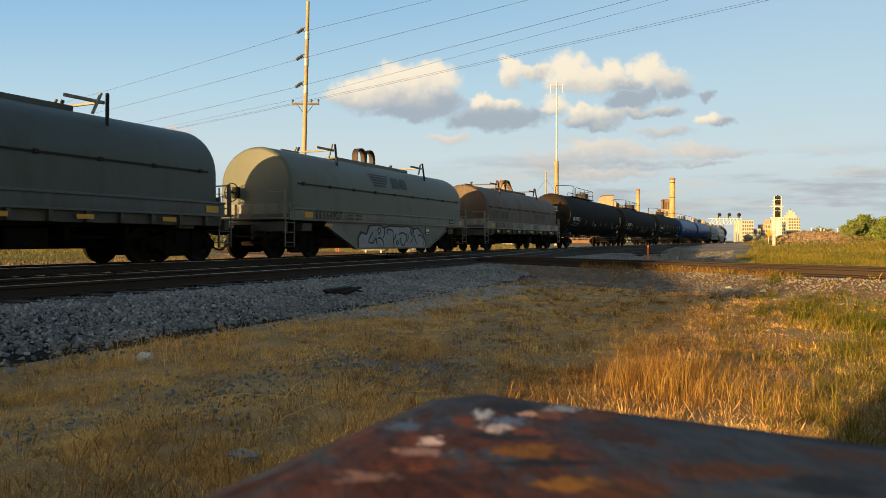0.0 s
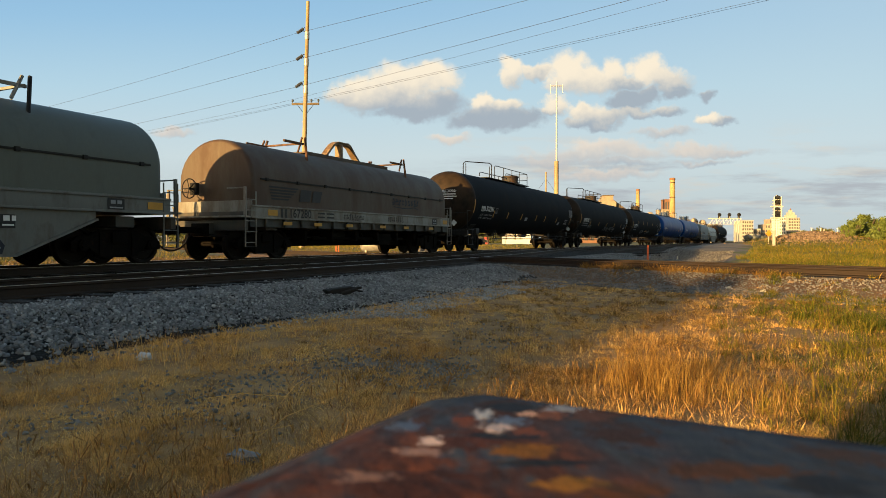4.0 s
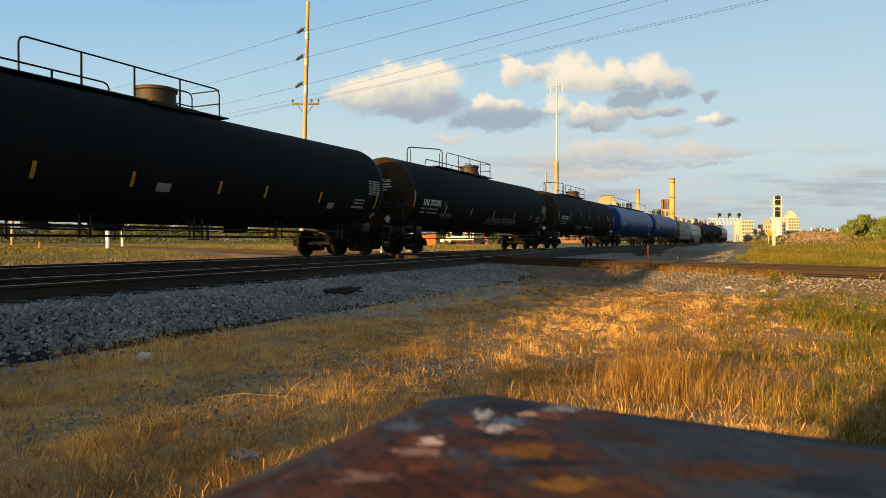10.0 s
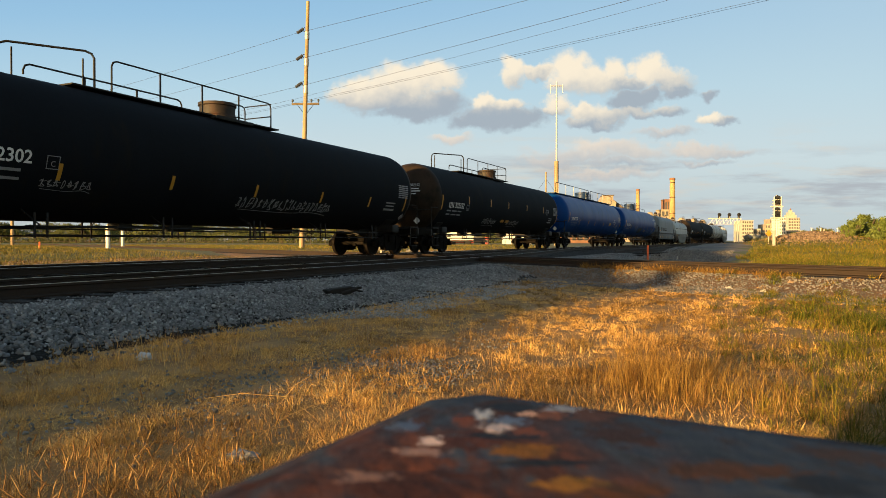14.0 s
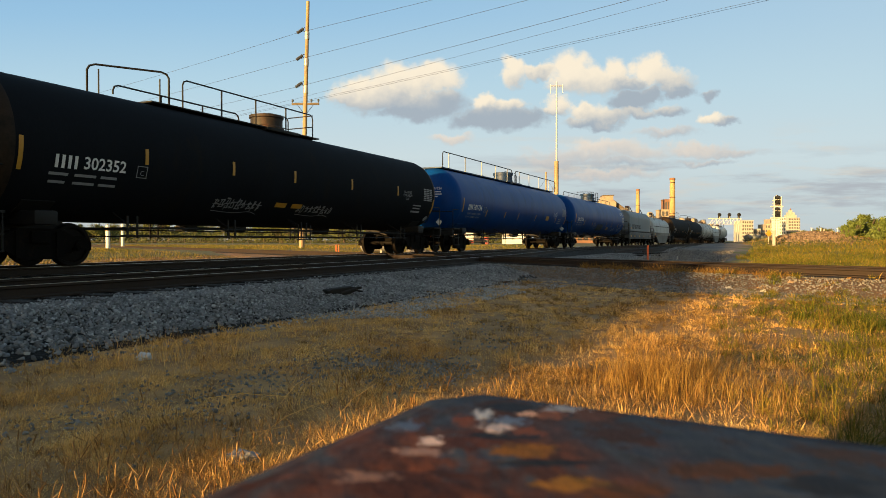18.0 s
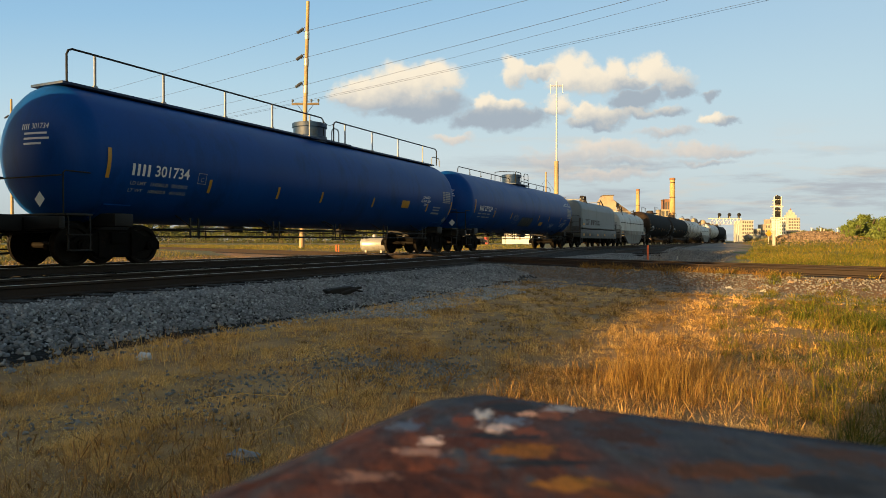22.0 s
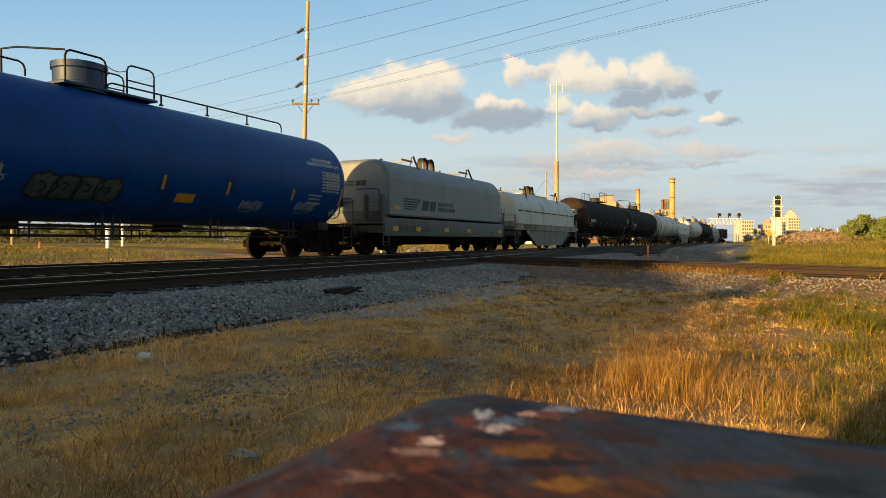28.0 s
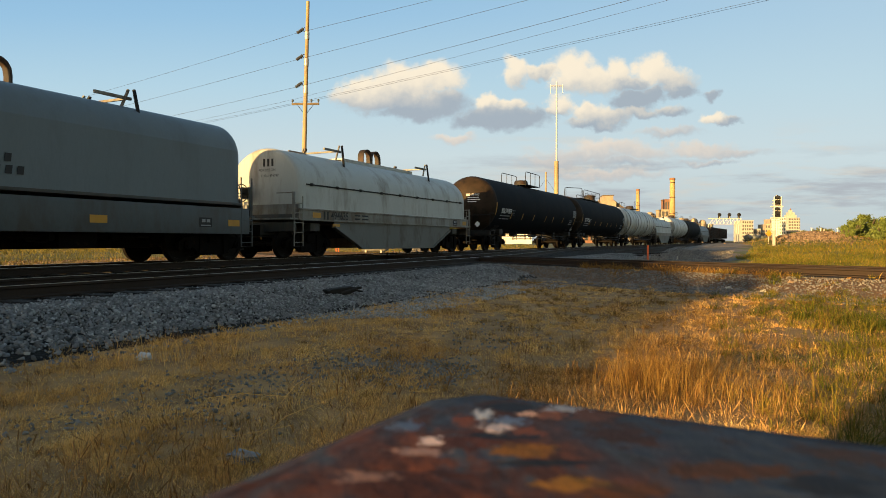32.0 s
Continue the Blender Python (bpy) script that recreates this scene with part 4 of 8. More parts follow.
    if not belly:
        # greasy steel, its colour also darkened for the shade between the trucks
        uf = part("underframe", Shape().box((0, 0, 0.62), (2 * tc - 2.8, 0.7, 0.5), 0.05), M["truck"], car, "greasy underframe, darkened for the shade below the car")
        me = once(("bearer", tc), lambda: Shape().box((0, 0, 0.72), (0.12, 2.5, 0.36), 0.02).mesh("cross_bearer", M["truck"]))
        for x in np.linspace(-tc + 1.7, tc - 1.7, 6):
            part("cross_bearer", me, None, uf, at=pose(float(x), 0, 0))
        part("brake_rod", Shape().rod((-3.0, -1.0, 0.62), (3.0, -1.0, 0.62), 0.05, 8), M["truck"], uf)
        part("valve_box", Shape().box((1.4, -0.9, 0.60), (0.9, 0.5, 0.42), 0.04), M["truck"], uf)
    # end platforms with posts, ladders and hand brake
    for k in (-1, 1):
        s = Shape()
        s.box((k * (half + 0.24), 0, 1.22), (0.56, 2.95, 0.05), 0.01)
        s.box((k * (half + 0.05), 0, 1.52), (0.08, 2.85, 0.34), 0.01)
        for y in (-1.46, 1.46):
            s.box((k * (half + 0.34), y, 1.62), (0.07, 0.07, 0.85), 0.01)
        s.pipe([(k * (half + 0.34), -1.46, 2.02), (k * (half + 0.34), -0.8, 2.02)], 0.018)
        s.pipe([(k * (half + 0.34), 1.46, 2.02), (k * (half + 0.34), 0.8, 2.02)], 0.018)
        part("end_platform", s, M[sill], car)
        for y in (-1.50, 1.50):
            part("ladder", ladder_shape(1.55 if style != "box" else 1.9, 0.42), M[sill], car, at=pose(k * (half + 0.16), y, 0.38, 0, 0, 90))
        part("stirrup_step", Shape().pipe([(k * (half + 0.36), -1.47, 0.8), (k * (half + 0.36), -1.47, 0.38), (k * (half - 0.05), -1.47, 0.38), (k * (half - 0.05), -1.47, 0.8)], 0.016), M["iron"], car)
    if style == "box":
        for y in (-1.42, -0.7):
            part("corner_post", Shape().box((-half - 0.30, y, 1.75), (0.12, 0.16, 1.1), 0.02), M["silldark"], car)
        part("end_rail", Shape().pipe([(-half - 0.5, -1.4, 1.2), (-half - 0.5, -1.4, 2.45), (-half - 0.5, -1.2, 2.5), (-half - 0.5, -0.4, 2.5)], 0.02), M["iron"], car)
    part("brake_wheel", once("brakewheel", brake_wheel_mesh), None, car, at=pose(-half - 0.42, 0.55, 2.05))
    if not detail:
        return car
    zs = 1.36 if style != "box" else 1.02
    yf = -1.512 if style != "box" else -1.516
    for x in ((-half + 0.55, -3.6, -0.9, 1.6, half - 0.35) if style == "box" else (-half + 0.75, half - 0.3)):
        part("reflector", Shape().box((x, yf, zs), (0.42, 0.006, 0.17)), M["yellow"], car, "yellow reflective plate")
    if style != "box":
        for x in (-4.9, -3.4, -1.6, 0.6, 2.4, 4.6) if not belly else (-4.4,):
            part("reflector", Shape().box((x, -1.532 if not belly else -1.46, 1.06), (0.40, 0.006, 0.10)), M["yellow"], car, "yellow reflective plate")
    if number:
        part("owner_mark", bars_shape(glyph_bars(0.36, 0.26, 2 if style != "round3" else 3)).mesh("owner_mark", M[ink], 0), None, car, at=pose(-5.05, yf, zs))
        part("car_number", text_mesh(number, 0.36, M[ink], 1.02, 0.006), None, car, at=pose(-4.27, yf - 0.003, zs))
        rows = [(0, 0.06, 0.36, 0.05), (0.5, 0.06, 0.42, 0.05), (0, -0.06, 0.36, 0.05), (0.5, -0.06, 0.42, 0.05)]
        part("small_print", bars_shape(rows).mesh("small_print", M[ink], 0), None, car, at=pose(-3.2, yf, zs))
        part("data_panel", Shape().box((half - 1.35, yf, zs), (0.42, 0.006, 0.24)), M["markblack"], car)
        part("data_panel", bars_shape([(0, 0.04, 0.12, 0.08), (0.16, 0.04, 0.12, 0.08), (0.08, -0.08, 0.34, 0.03)]).mesh("data_panel", M["markdim"], 0), None, car, at=pose(half - 1.43, yf - 0.006, zs))
        part("owner_mark", bars_shape(glyph_bars(0.3, 0.15, 2)).mesh("owner_mark", M[ink], 0), None, car, at=pose(-half - 0.03, -0.15, 1.56, 0, 0, -90))
        part("car_number", text_mesh(number, 0.19, M[ink], 0.6), None, car, at=pose(-half - 0.03, -0.75, 1.56, 0, 0, -90))
    return car


def stripes_logo(car, x, z, y, scale, mat, bend=None, tall=1.0):
    """A plain emblem: slanting stripes and two leaning blocks."""
    pieces = []
    for i in range(5):
        t, r = 0.225 - 0.098 * i, 0.10 - 0.13 * i
        pieces.append(("emblem_stripe", [(-1.47 + 0.03 * i, t * tall), (r, t * tall), (r - 0.06, (t - 0.058) * tall), (-1.455 + 0.03 * i, (t - 0.058) * tall)]))
    for x0, x1 in ((0.14, 0.76), (0.86, 1.40)):
        pieces.append(("emblem_block", [(x0 + 0.10, 0.20 * tall), (x1 + 0.08, 0.20 * tall), (x1 - 0.06, -0.22 * tall), (x0 - 0.02, -0.22 * tall)]))
    for name, (a1, b1, b0, a0) in pieces:
        vs, rows = [], 7
        for i in range(rows):
            k = i / (rows - 1)
            vs_row = [(a0[0] + (a1[0] - a0[0]) * k, a0[1] + (a1[1] - a0[1]) * k), (b0[0] + (b1[0] - b0[0]) * k, b0[1] + (b1[1] - b0[1]) * k)]
            vs += vs_row
        flat, vs = vs, []
        for px, pz in flat:
            zz = z + pz * scale
            if bend:
                w, seam, top = bend
                a = math.asin(min(1, max(0, (zz - seam) / (top - seam))))
                vs.append((x + px * scale, -(w * math.cos(a) + 0.014), zz))
            else:
                vs.append((x + px * scale, y, zz))
        part(name, Shape().add(vs, [(2 * i, 2 * i + 1, 2 * i + 3, 2 * i + 2) for i in range(rows - 1)]), M[mat], car, "faded emblem stripe" if bend else "dark emblem stripe", smooth=0)


def gondola(label):
    car = thing("gondola", label, "gondola car", "cars of the freight train")
    s = Shape()
    for y in (-1, 1):
        s.box((0, y * 1.46, 2.2), (15.0, 0.06, 2.2))
        for x in np.linspace(-7.3, 7.3, 14):
            s.box((float(x), y * 1.51, 2.2), (0.12, 0.12, 2.2), 0.01)
        s.box((0, y * 1.49, 3.3), (15.1, 0.14, 0.12), 0.02)
    for k in (-1, 1):
        s.box((k * 7.5, 0, 2.2), (0.08, 2.9, 2.2))
    s.box((0, 0, 1.1), (15, 2.9, 0.12))
    part("body", s, M["rustblack"], car)
    part("center_sill", Shape().box((0, 0, 0.9), (16.0, 0.6, 0.4), 0.03), M["silldark"], car)
    add_running_gear(car, 5.8, 7.9)
    return car


def put_car(car, q):
    car.matrix_basis = car_pose(q)
    TRAIN.append((car, q))
    return car


STRIPS_B = (-8.9, -5.83, -2.95, 0.02, 3.1, 6.0, 8.6)
STRIPS_C = (-8.8, -5.9, -3.1, -0.5, 2.6, 5.8, 8.9)
STRIPS_D = (-8.7, -5.7, -3.0, -0.85, 2.3, 6.6, 8.9)
STRIPS_E = (-8.7, -6.0, -3.4, 1.56, 3.7, 6.4, 8.9)
# the train, front to back; q is where each car stands at the start
# three unseen cars ahead, added as tank cars for the early ground shadow
for i in range(3):
    put_car(tank_car("unseen black tank car added ahead to shade the ground", "black", half=8.9, detail=False), -52.3 + i * 20.5)
c = put_car(coil_car("dark teal-grey coil car with a rounded hood", "coilteal", "sillblue", seed=1), 7.0)
c = put_car(coil_car("grey-green coil car with spray-painted girder and rounded hood", "coilgreen", "sillgrey", "164927", belly="sillgrey", seed=2), 22.6)
stripes_logo(c, -0.20, 2.80, 0, 0.93, "markblue", (1.40, 2.32, 3.50), 1.12)
gr = Shape().prism([(-2.6, 0.30), (-2.62, 0.62), (-2.45, 0.80), (-2.1, 0.74), (-1.9, 1.06), (-1.2, 1.09), (-0.9, 0.98), (-0.5, 1.08), (0.5, 1.06), (0.9, 1.1), (1.5, 0.98), (1.8, 1.04), (2.2, 0.8), (2.5, 0.42), (2.45, 0.30)], -1.466, -1.456)
g = part("graffiti", gr, M["graffitifill"], c, "white spray-paint lettering shape with dark outlines", smooth=0)
edge = Shape().prism([(-2.68, 0.30), (-2.70, 0.66), (-2.50, 0.88), (-2.12, 0.83), (-1.95, 1.12), (-1.2, 1.15), (-0.9, 1.05), (-0.5, 1.14), (0.5, 1.12), (0.9, 1.15), (1.5, 1.06), (1.85, 1.10), (2.27, 0.86), (2.58, 0.46), (2.53, 0.30)], -1.460, -1.452)
part("graffiti_outline", edge, M["markblue"], g, "dark spray-paint outline", smooth=0)
STROKES = ([(-1.7, 0.86), (-1.92, 0.64), (-1.98, 0.50), (-1.70, 0.47), (-1.48, 0.64), (-1.44, 0.42)], [(-1.35, 0.64), (-1.15, 0.64), (-0.95, 0.50), (-0.92, 0.30)], [(-0.9, 1.05), (-0.88, 0.79), (-1.0, 0.64)],
           [(-0.6, 0.79), (-0.7, 0.93), (-0.45, 0.97), (-0.25, 0.89), (-0.22, 0.64), (-0.15, 0.30)], [(-0.22, 0.57), (-0.1, 0.64), (0.0, 0.82)], [(0.2, 0.78), (0.45, 0.86), (0.7, 0.82), (0.85, 0.71), (0.6, 0.35), (0.3, 0.57), (0.42, 0.65)],
           [(0.95, 0.79), (0.98, 0.64), (0.85, 0.53)], [(1.2, 0.96), (1.25, 0.79), (1.4, 0.71), (1.15, 0.42)], [(1.4, 1.0), (1.5, 0.71), (1.7, 0.42)], [(1.8, 0.71), (2.0, 0.79), (2.25, 0.64), (2.28, 0.36)],
           [(-1.25, 1.04), (-1.36, 0.93), (-1.25, 0.80), (-1.14, 0.93), (-1.25, 1.04)], [(1.25, 1.02), (1.15, 0.92), (1.25, 0.82), (1.34, 0.92), (1.25, 1.02)], [(0.1, 0.56), (0.0, 0.48), (0.1, 0.40), (0.2, 0.48), (0.1, 0.56)])
for line in STROKES:
    st = Shape()
    line = rounded(line)
    for a, b in zip(line[:-1], line[1:]):
        dv = Vector((b[0] - a[0], 0, b[1] - a[1]))
        nv = Vector((-dv.z, 0, dv.x)).normalized() * 0.030
        A, Bv = Vector((a[0], -1.472, a[1])) - dv * 0.06, Vector((b[0], -1.472, b[1])) + dv * 0.06
        st.add([A + nv, A - nv, Bv - nv, Bv + nv], [(0, 1, 2, 3)])
    part("graffiti_line", st, M["markblue"], g, smooth=0)
part("data_plate", Shape().box((2.62, -1.466, 0.92), (0.30, 0.02, 0.26)), M["markblack"], c, "small black data plate")
part("data_plate", bars_shape([(0, 0.06, 0.12, 0.10), (0.14, 0.06, 0.08, 0.10), (0.03, -0.07, 0.22, 0.03)]).mesh("data_plate", M["markwhite"], 0), None, c, at=pose(2.60, -1.480, 0.92))
c = put_car(coil_car("rust-stained brown coil car with a grey side sill", "coilbrown", "sillwhite", "167280", bail="arch", brackets=("rust", 3.3), seed=3), 38.3)
stripes_logo(c, -4.32, 1.95, -1.42, 0.88, "markblack", None, 1.0)
part("graffiti", scrawl(random.Random(8), 1.3, 0.26, 5, 0.014).mesh("graffiti", M["markblack"], 0), None, c, "thin black spray scrawl", at=pose(-1.3, -1.514, 1.36))
part("graffiti", scrawl(random.Random(9), 1.2, 0.26, 5, 0.014).mesh("graffiti", M["markblack"], 0), None, c, "thin black spray scrawl", at=pose(1.6, -1.514, 1.36))
part("graffiti", scrawl(random.Random(10), 2.2, 0.34, 6, 0.03).mesh("graffiti", M["markblue"], 0), None, c, "faint blue spray scrawl", at=pose(2.6, -1.416, 2.05))
c = put_car(tank_car("black tank car with white lettering and yellow strips", "black", "302361", seed=4, weights=("LD LMT   156500 LB   71000 KG", "LT WT    106500 LB   48300 KG")), 56.7)
for x, z, w in ((-1.0, 1.83, 0.42), (5.9, 1.72, 0.36)):
    part("label_plate", bent(bars_shape([(0, 0, w, 0.22)]).mesh("label_plate", M["markdim"], 0), z, TZ, TR), None, c, "pale grey stencilled panel", at=pose(x, 0, z))
c = put_car(tank_car("black tank car with long pale spray-paint scrawl", "black", "302302", seed=5, strips=STRIPS_B), 77.15)
tank_graffiti(c, 11, 1.6, 1.62, 4.4, 0.42, 13, "markdim", 0.02)
tank_graffiti(c, 12, -5.6, 1.72, 1.2, 0.25, 5, "markdim", 0.012)
c = put_car(tank_car("black tank car with pale scrawls beside yellow labels", "black", "302352", seed=6, strips=STRIPS_C, strip_z=2.48), 97.9)
tank_graffiti(c, 13, -2.6, 1.55, 1.9, 0.45, 6, "markdim", 0.022)
tank_graffiti(c, 14, 0.9, 1.55, 1.9, 0.4, 6, "markdim", 0.02)
part("stencil_words", bent(text_mesh("LIQUEFIED\nPETROLEUM\nGAS", 0.13, M["markdim"]), 2.35, TZ, TR), None, c, at=pose(6.6, 0, 2.35))
for x in (-0.85, -0.1):
    part("label_plate", bent(bars_shape([(0, 0, 0.5, 0.16)]).mesh("label_plate", M["yellow"], 0), 1.62, TZ, TR), None, c, "yellow stencilled label", at=pose(x, 0, 1.62))
c = put_car(tank_car("bright blue tank car with a full-length top walkway", "blue", "301734", style="blue_long", seed=7, strips=STRIPS_D, weights=("LD LMT   154500LB   70150KG", "LT WT    108400LB   49150KG")), 118.7)
part("label_plate", bent(bars_shape([(0, 0, 0.6, 0.3)]).mesh("label_plate", M["yellow"], 0), 2.0, TZ, TR), None, c, "yellow stencilled label", at=pose(4.7, 0, 2.0))
part("stencil_words", bent(text_mesh("LIQUEFIED\nPETROLEUM\nGAS", 0.15, M["markwhite"]), 2.2, TZ, TR), None, c, at=pose(6.4, 0, 2.2))
c = put_car(tank_car("bright blue tank car with pale spray-paint lettering", "blue", "221224", style="blue_low", seed=8, strips=STRIPS_E), 139.1)
part("stencil_words", bent(text_mesh("NON ODORIZED\nLIQUEFIED PETROLEUM GAS", 0.15, M["markwhite"], 1.7), 3.05, TZ, TR), None, c, at=pose(7.9, 0, 3.05))
part("data_panel", bent(bars_shape([(-0.4 + 0.2 * i, 0.3 - 0.1 * j, 0.16, 0.06) for i in range(5) for j in range(7)]).mesh("data_panel", M["markdim"], 0), 2.45, TZ, TR + 0.004), None, c, at=pose(8.25, 0, 2.45))
part("label_plate", bent(bars_shape([(0, 0, 0.6, 0.26)]).mesh("label_plate", M["yellow"], 0), 1.62, TZ, TR), None, c, "yellow stencilled label", at=pose(2.35, 0, 1.62))
fill, edge = bubble_letters(random.Random(15), 2.0, 0.62, 4)
gb = part("graffiti", bent(fill.mesh("graffiti", M["tagfill"], 0), 1.66, TZ, TR), None, c, "grey-green spray-paint bubble letters", at=pose(-0.6, 0, 1.66))
part("graffiti_line", bent(edge.mesh("graffiti_line", M["markblack"], 0), 1.66, TZ, TR + 0.008), None, gb, "black spray-paint outline")
tank_graffiti(c, 16, -2.5, 1.85, 0.8, 0.55, 3, "markdim", 0.016)
tank_graffiti(c, 17, 4.8, 1.56, 0.9, 0.36, 5, "graffiti", 0.014)
tank_graffiti(c, 18, 7.2, 1.62, 1.0, 0.4, 5, "graffiti", 0.014)
c = put_car(coil_car("light grey coil car with a tall boxy hood", "coilgrey", "sillblue", "163305", style="box", half=6.0, ink="markblack", brackets=("sillwhite", 2.9), seed=9), 157.1)
stripes_logo(c, -3.35, 2.02, -1.472, 1.0, "markblack")
for bx, bz, bw, bh in glyph_bars(1.56, 0.16, 7, 0.115) + glyph_bars(1.80, 0.16, 8, -0.115):
    part("name_bar", Shape().prism([(-bw * 0.64, -bh / 2), (bw * 0.50, -bh / 2), (bw * 0.64, bh / 2), (-bw * 0.50, bh / 2)], -0.002, 0.002), M["markblack"], c, at=pose(bx - 0.82 - (0.12 if bz > 0 else 0), -1.474, 2.02 + bz), smooth=0)
for i in range(4):
    part("emblem_stripe", Shape().box((0, 0, 0), (0.62 - 0.07 * i, 0.006, 0.035)), M["markblack"], c, "dark emblem stripe", at=pose(-6.012, 0.35 - 0.03 * i, 2.86 - 0.06 * i, 0, 0, -90))
for k in (0, 1):
    part("emblem_block", Shape().prism([(-0.13, -0.10), (0.09, -0.10), (0.13, 0.10), (-0.09, 0.10)], -0.003, 0.003), M["markblack"], c, "dark emblem block", at=pose(-6.012, -0.15 - 0.26 * k, 2.78, 0, 0, -90), smooth=0)
part("reflector", Shape().box((0, 0, 0), (0.46, 0.006, 0.15)), M["yellow"], c, "yellow reflective plate", at=pose(-5.25, -1.474, 1.84))
c = put_car(coil_car("white coil car with rounded hood and girder sides", "coilwhite", "sillwhite", "494635", belly="sillgrey", seed=10), 172.0)
part("hood_words", text_mesh("FOR USE ON", 0.12, M["markblack"]), None, c, at=pose(-6.312, -0.15, 2.78, 0, 0, -90))
part("hood_words", text_mesh("THRU 494799", 0.12, M["markblack"]), None, c, at=pose(-6.312, -0.25, 2.60, 0, 0, -90))
part("owner_mark", bars_shape(glyph_bars(0.5, 0.24, 3)).mesh("owner_mark", M["markblack"], 0), None, c, at=pose(-6.312, -0.2, 3.02, 0, 0, -90))
c = put_car(tank_car("black tank car with a domed manway and faded lettering", "black", "59803", half=8.0, tc=6.9, style="plain", seed=11), 190.3)
c = put_car(tank_car("black tank car with white stencils", "black", "302360", half=7.9, tc=6.8, seed=12), 208.2)
put_car(tank_car("dirty white tank car with dark bands", "white", half=7.9, tc=6.8, style="bands", seed=13), 226.2)
put_car(coil_car("white coil car with a ribbed hood", "coilwhite", "sillwhite", belly="sillgrey", seed=14, detail=False), 241.6)
put_car(tank_car("silver-white tank car with rust-brown band", "white", half=7.0, tc=6.0, style="plain", seed=15, detail=False), 257.4)
put_car(tank_car("plain black tank car far back", "black", half=7.0, tc=6.0, style="plain", seed=16, detail=False), 274.0)
put_car(coil_car("grey coil car far back", "coilgrey", "sillgrey", belly="sillgrey", seed=17, detail=False), 289.6)
for i in range(3):
    put_car(gondola("dark rusty open gondola car"), 306.0 + 16.9 * i)


# ---------- the steel post under the camera ----------
def post_paint():
    """Slate paint over rust: broad rust fields, orange scale, and pale chips with painted sun glints near the bumped
    corner.
    """
    m = surface("chipped_slate_paint_over_rust", (0.022, 0.027, 0.036), (0.070, 0.082, 0.102), 0.75, 0, 22, 160, 0.6, 0.0015, spec=0.12)
    t = m.node_tree
    N, K = t.nodes.new, t.links.new
    bs = t.nodes["Principled BSDF"]
    base = bs.inputs["Base Color"].links[0].from_socket
    geo = N("ShaderNodeTexCoord")

    def field(scale, off, lo, hi, detail=6.0, rough=0.65):
        mp = N("ShaderNodeMapping")
        mp.inputs["Location"].default_value = off
        mp.inputs["Scale"].default_value = (1, 0.5, 1)
        K(geo.outputs["Object"], mp.inputs["Vector"])
        n = N("ShaderNodeTexNoise")
        n.inputs["Scale"].default_value, n.inputs["Detail"].default_value, n.inputs["Roughness"].default_value = scale, detail, rough
        K(mp.outputs[0], n.inputs["Vector"])
        r = N("ShaderNodeMapRange")
        r.inputs["From Min"].default_value, r.inputs["From Max"].default_value = lo, hi
        K(n.outputs["Fac"], r.inputs["Value"])
        return r.outputs[0]

    def lay(col, fac, c):
        x = N("ShaderNodeMix")
        x.data_type = "RGBA"
        K(fac, x.inputs[0])
        K(col, x.inputs[6])
        x.inputs[7].default_value = (*c, 1)
        return x.outputs[2]

    def times(a, b):
        x = N("ShaderNodeMath")
        x.operation, x.use_clamp = "MULTIPLY", True
        K(a, x.inputs[0])
        K(b, x.inputs[1])
        return x.outputs[0]

    def near(c, r0, r1):
        d = N("ShaderNodeVectorMath")
        d.operation = "DISTANCE"
        K(geo.outputs["Object"], d.inputs[0])
        d.inputs[1].default_value = c
        r = N("ShaderNodeMapRange")
        r.inputs["From Min"].default_value, r.inputs["From Max"].default_value = r1, r0
        K(d.outputs["Value"], r.inputs["Value"])
        return r.outputs[0]

    def spot_at(cx, cy, rx, ry, seed, edge=0.9, scale=95):
        """A ragged mark of that size on the top plate."""
        mp = N("ShaderNodeMapping")
        mp.inputs["Location"].default_value = (-cx / rx, -cy / ry, 0)
        mp.inputs["Scale"].default_value = (1 / rx, 1 / ry, 0)
        K(geo.outputs["Object"], mp.inputs["Vector"])
        ln = N("ShaderNodeVectorMath")
        ln.operation = "LENGTH"
        K(mp.outputs[0], ln.inputs[0])
        n = N("ShaderNodeTexNoise")
        n.inputs["Scale"].default_value, n.inputs["Detail"].default_value, n.inputs["Roughness"].default_value = scale, 4.0, 0.6
        mo = N("ShaderNodeMapping")
        mo.inputs["Location"].default_value = (seed, seed * 0.7, 0)
        K(geo.outputs["Object"], mo.inputs["Vector"])
        K(mo.outputs[0], n.inputs["Vector"])
        add = N("ShaderNodeMath")
        add.operation = "MULTIPLY_ADD"
        K(n.outputs["Fac"], add.inputs[0])
        add.inputs[1].default_value = -2.0 * edge
        K(ln.outputs["Value"], add.inputs[2])
        r = N("ShaderNodeMapRange")
        r.inputs["From Min"].default_value, r.inputs["From Max"].default_value = 1.12 - edge, 0.72 - edge
        K(add.outputs[0], r.inputs["Value"])
        return r.outputs[0]

    worn = near((0.006, 0.166, EYE_Z - 0.056), 0.022, 0.062)
    col = lay(base, field(30, (0.3, 0, 0), 0.50, 0.58), (0.060, 0.022, 0.013))
    col = lay(col, times(field(42, (2.3, 0, 0), 0.40, 0.50), worn), (0.085, 0.028, 0.015))
    col = lay(col, times(field(80, (3.1, 0, 2), 0.50, 0.60), worn), (0.15, 0.045, 0.020))
    col = lay(col, field(55, (5.3, 1, 0), 0.58, 0.68), (0.030, 0.030, 0.034))
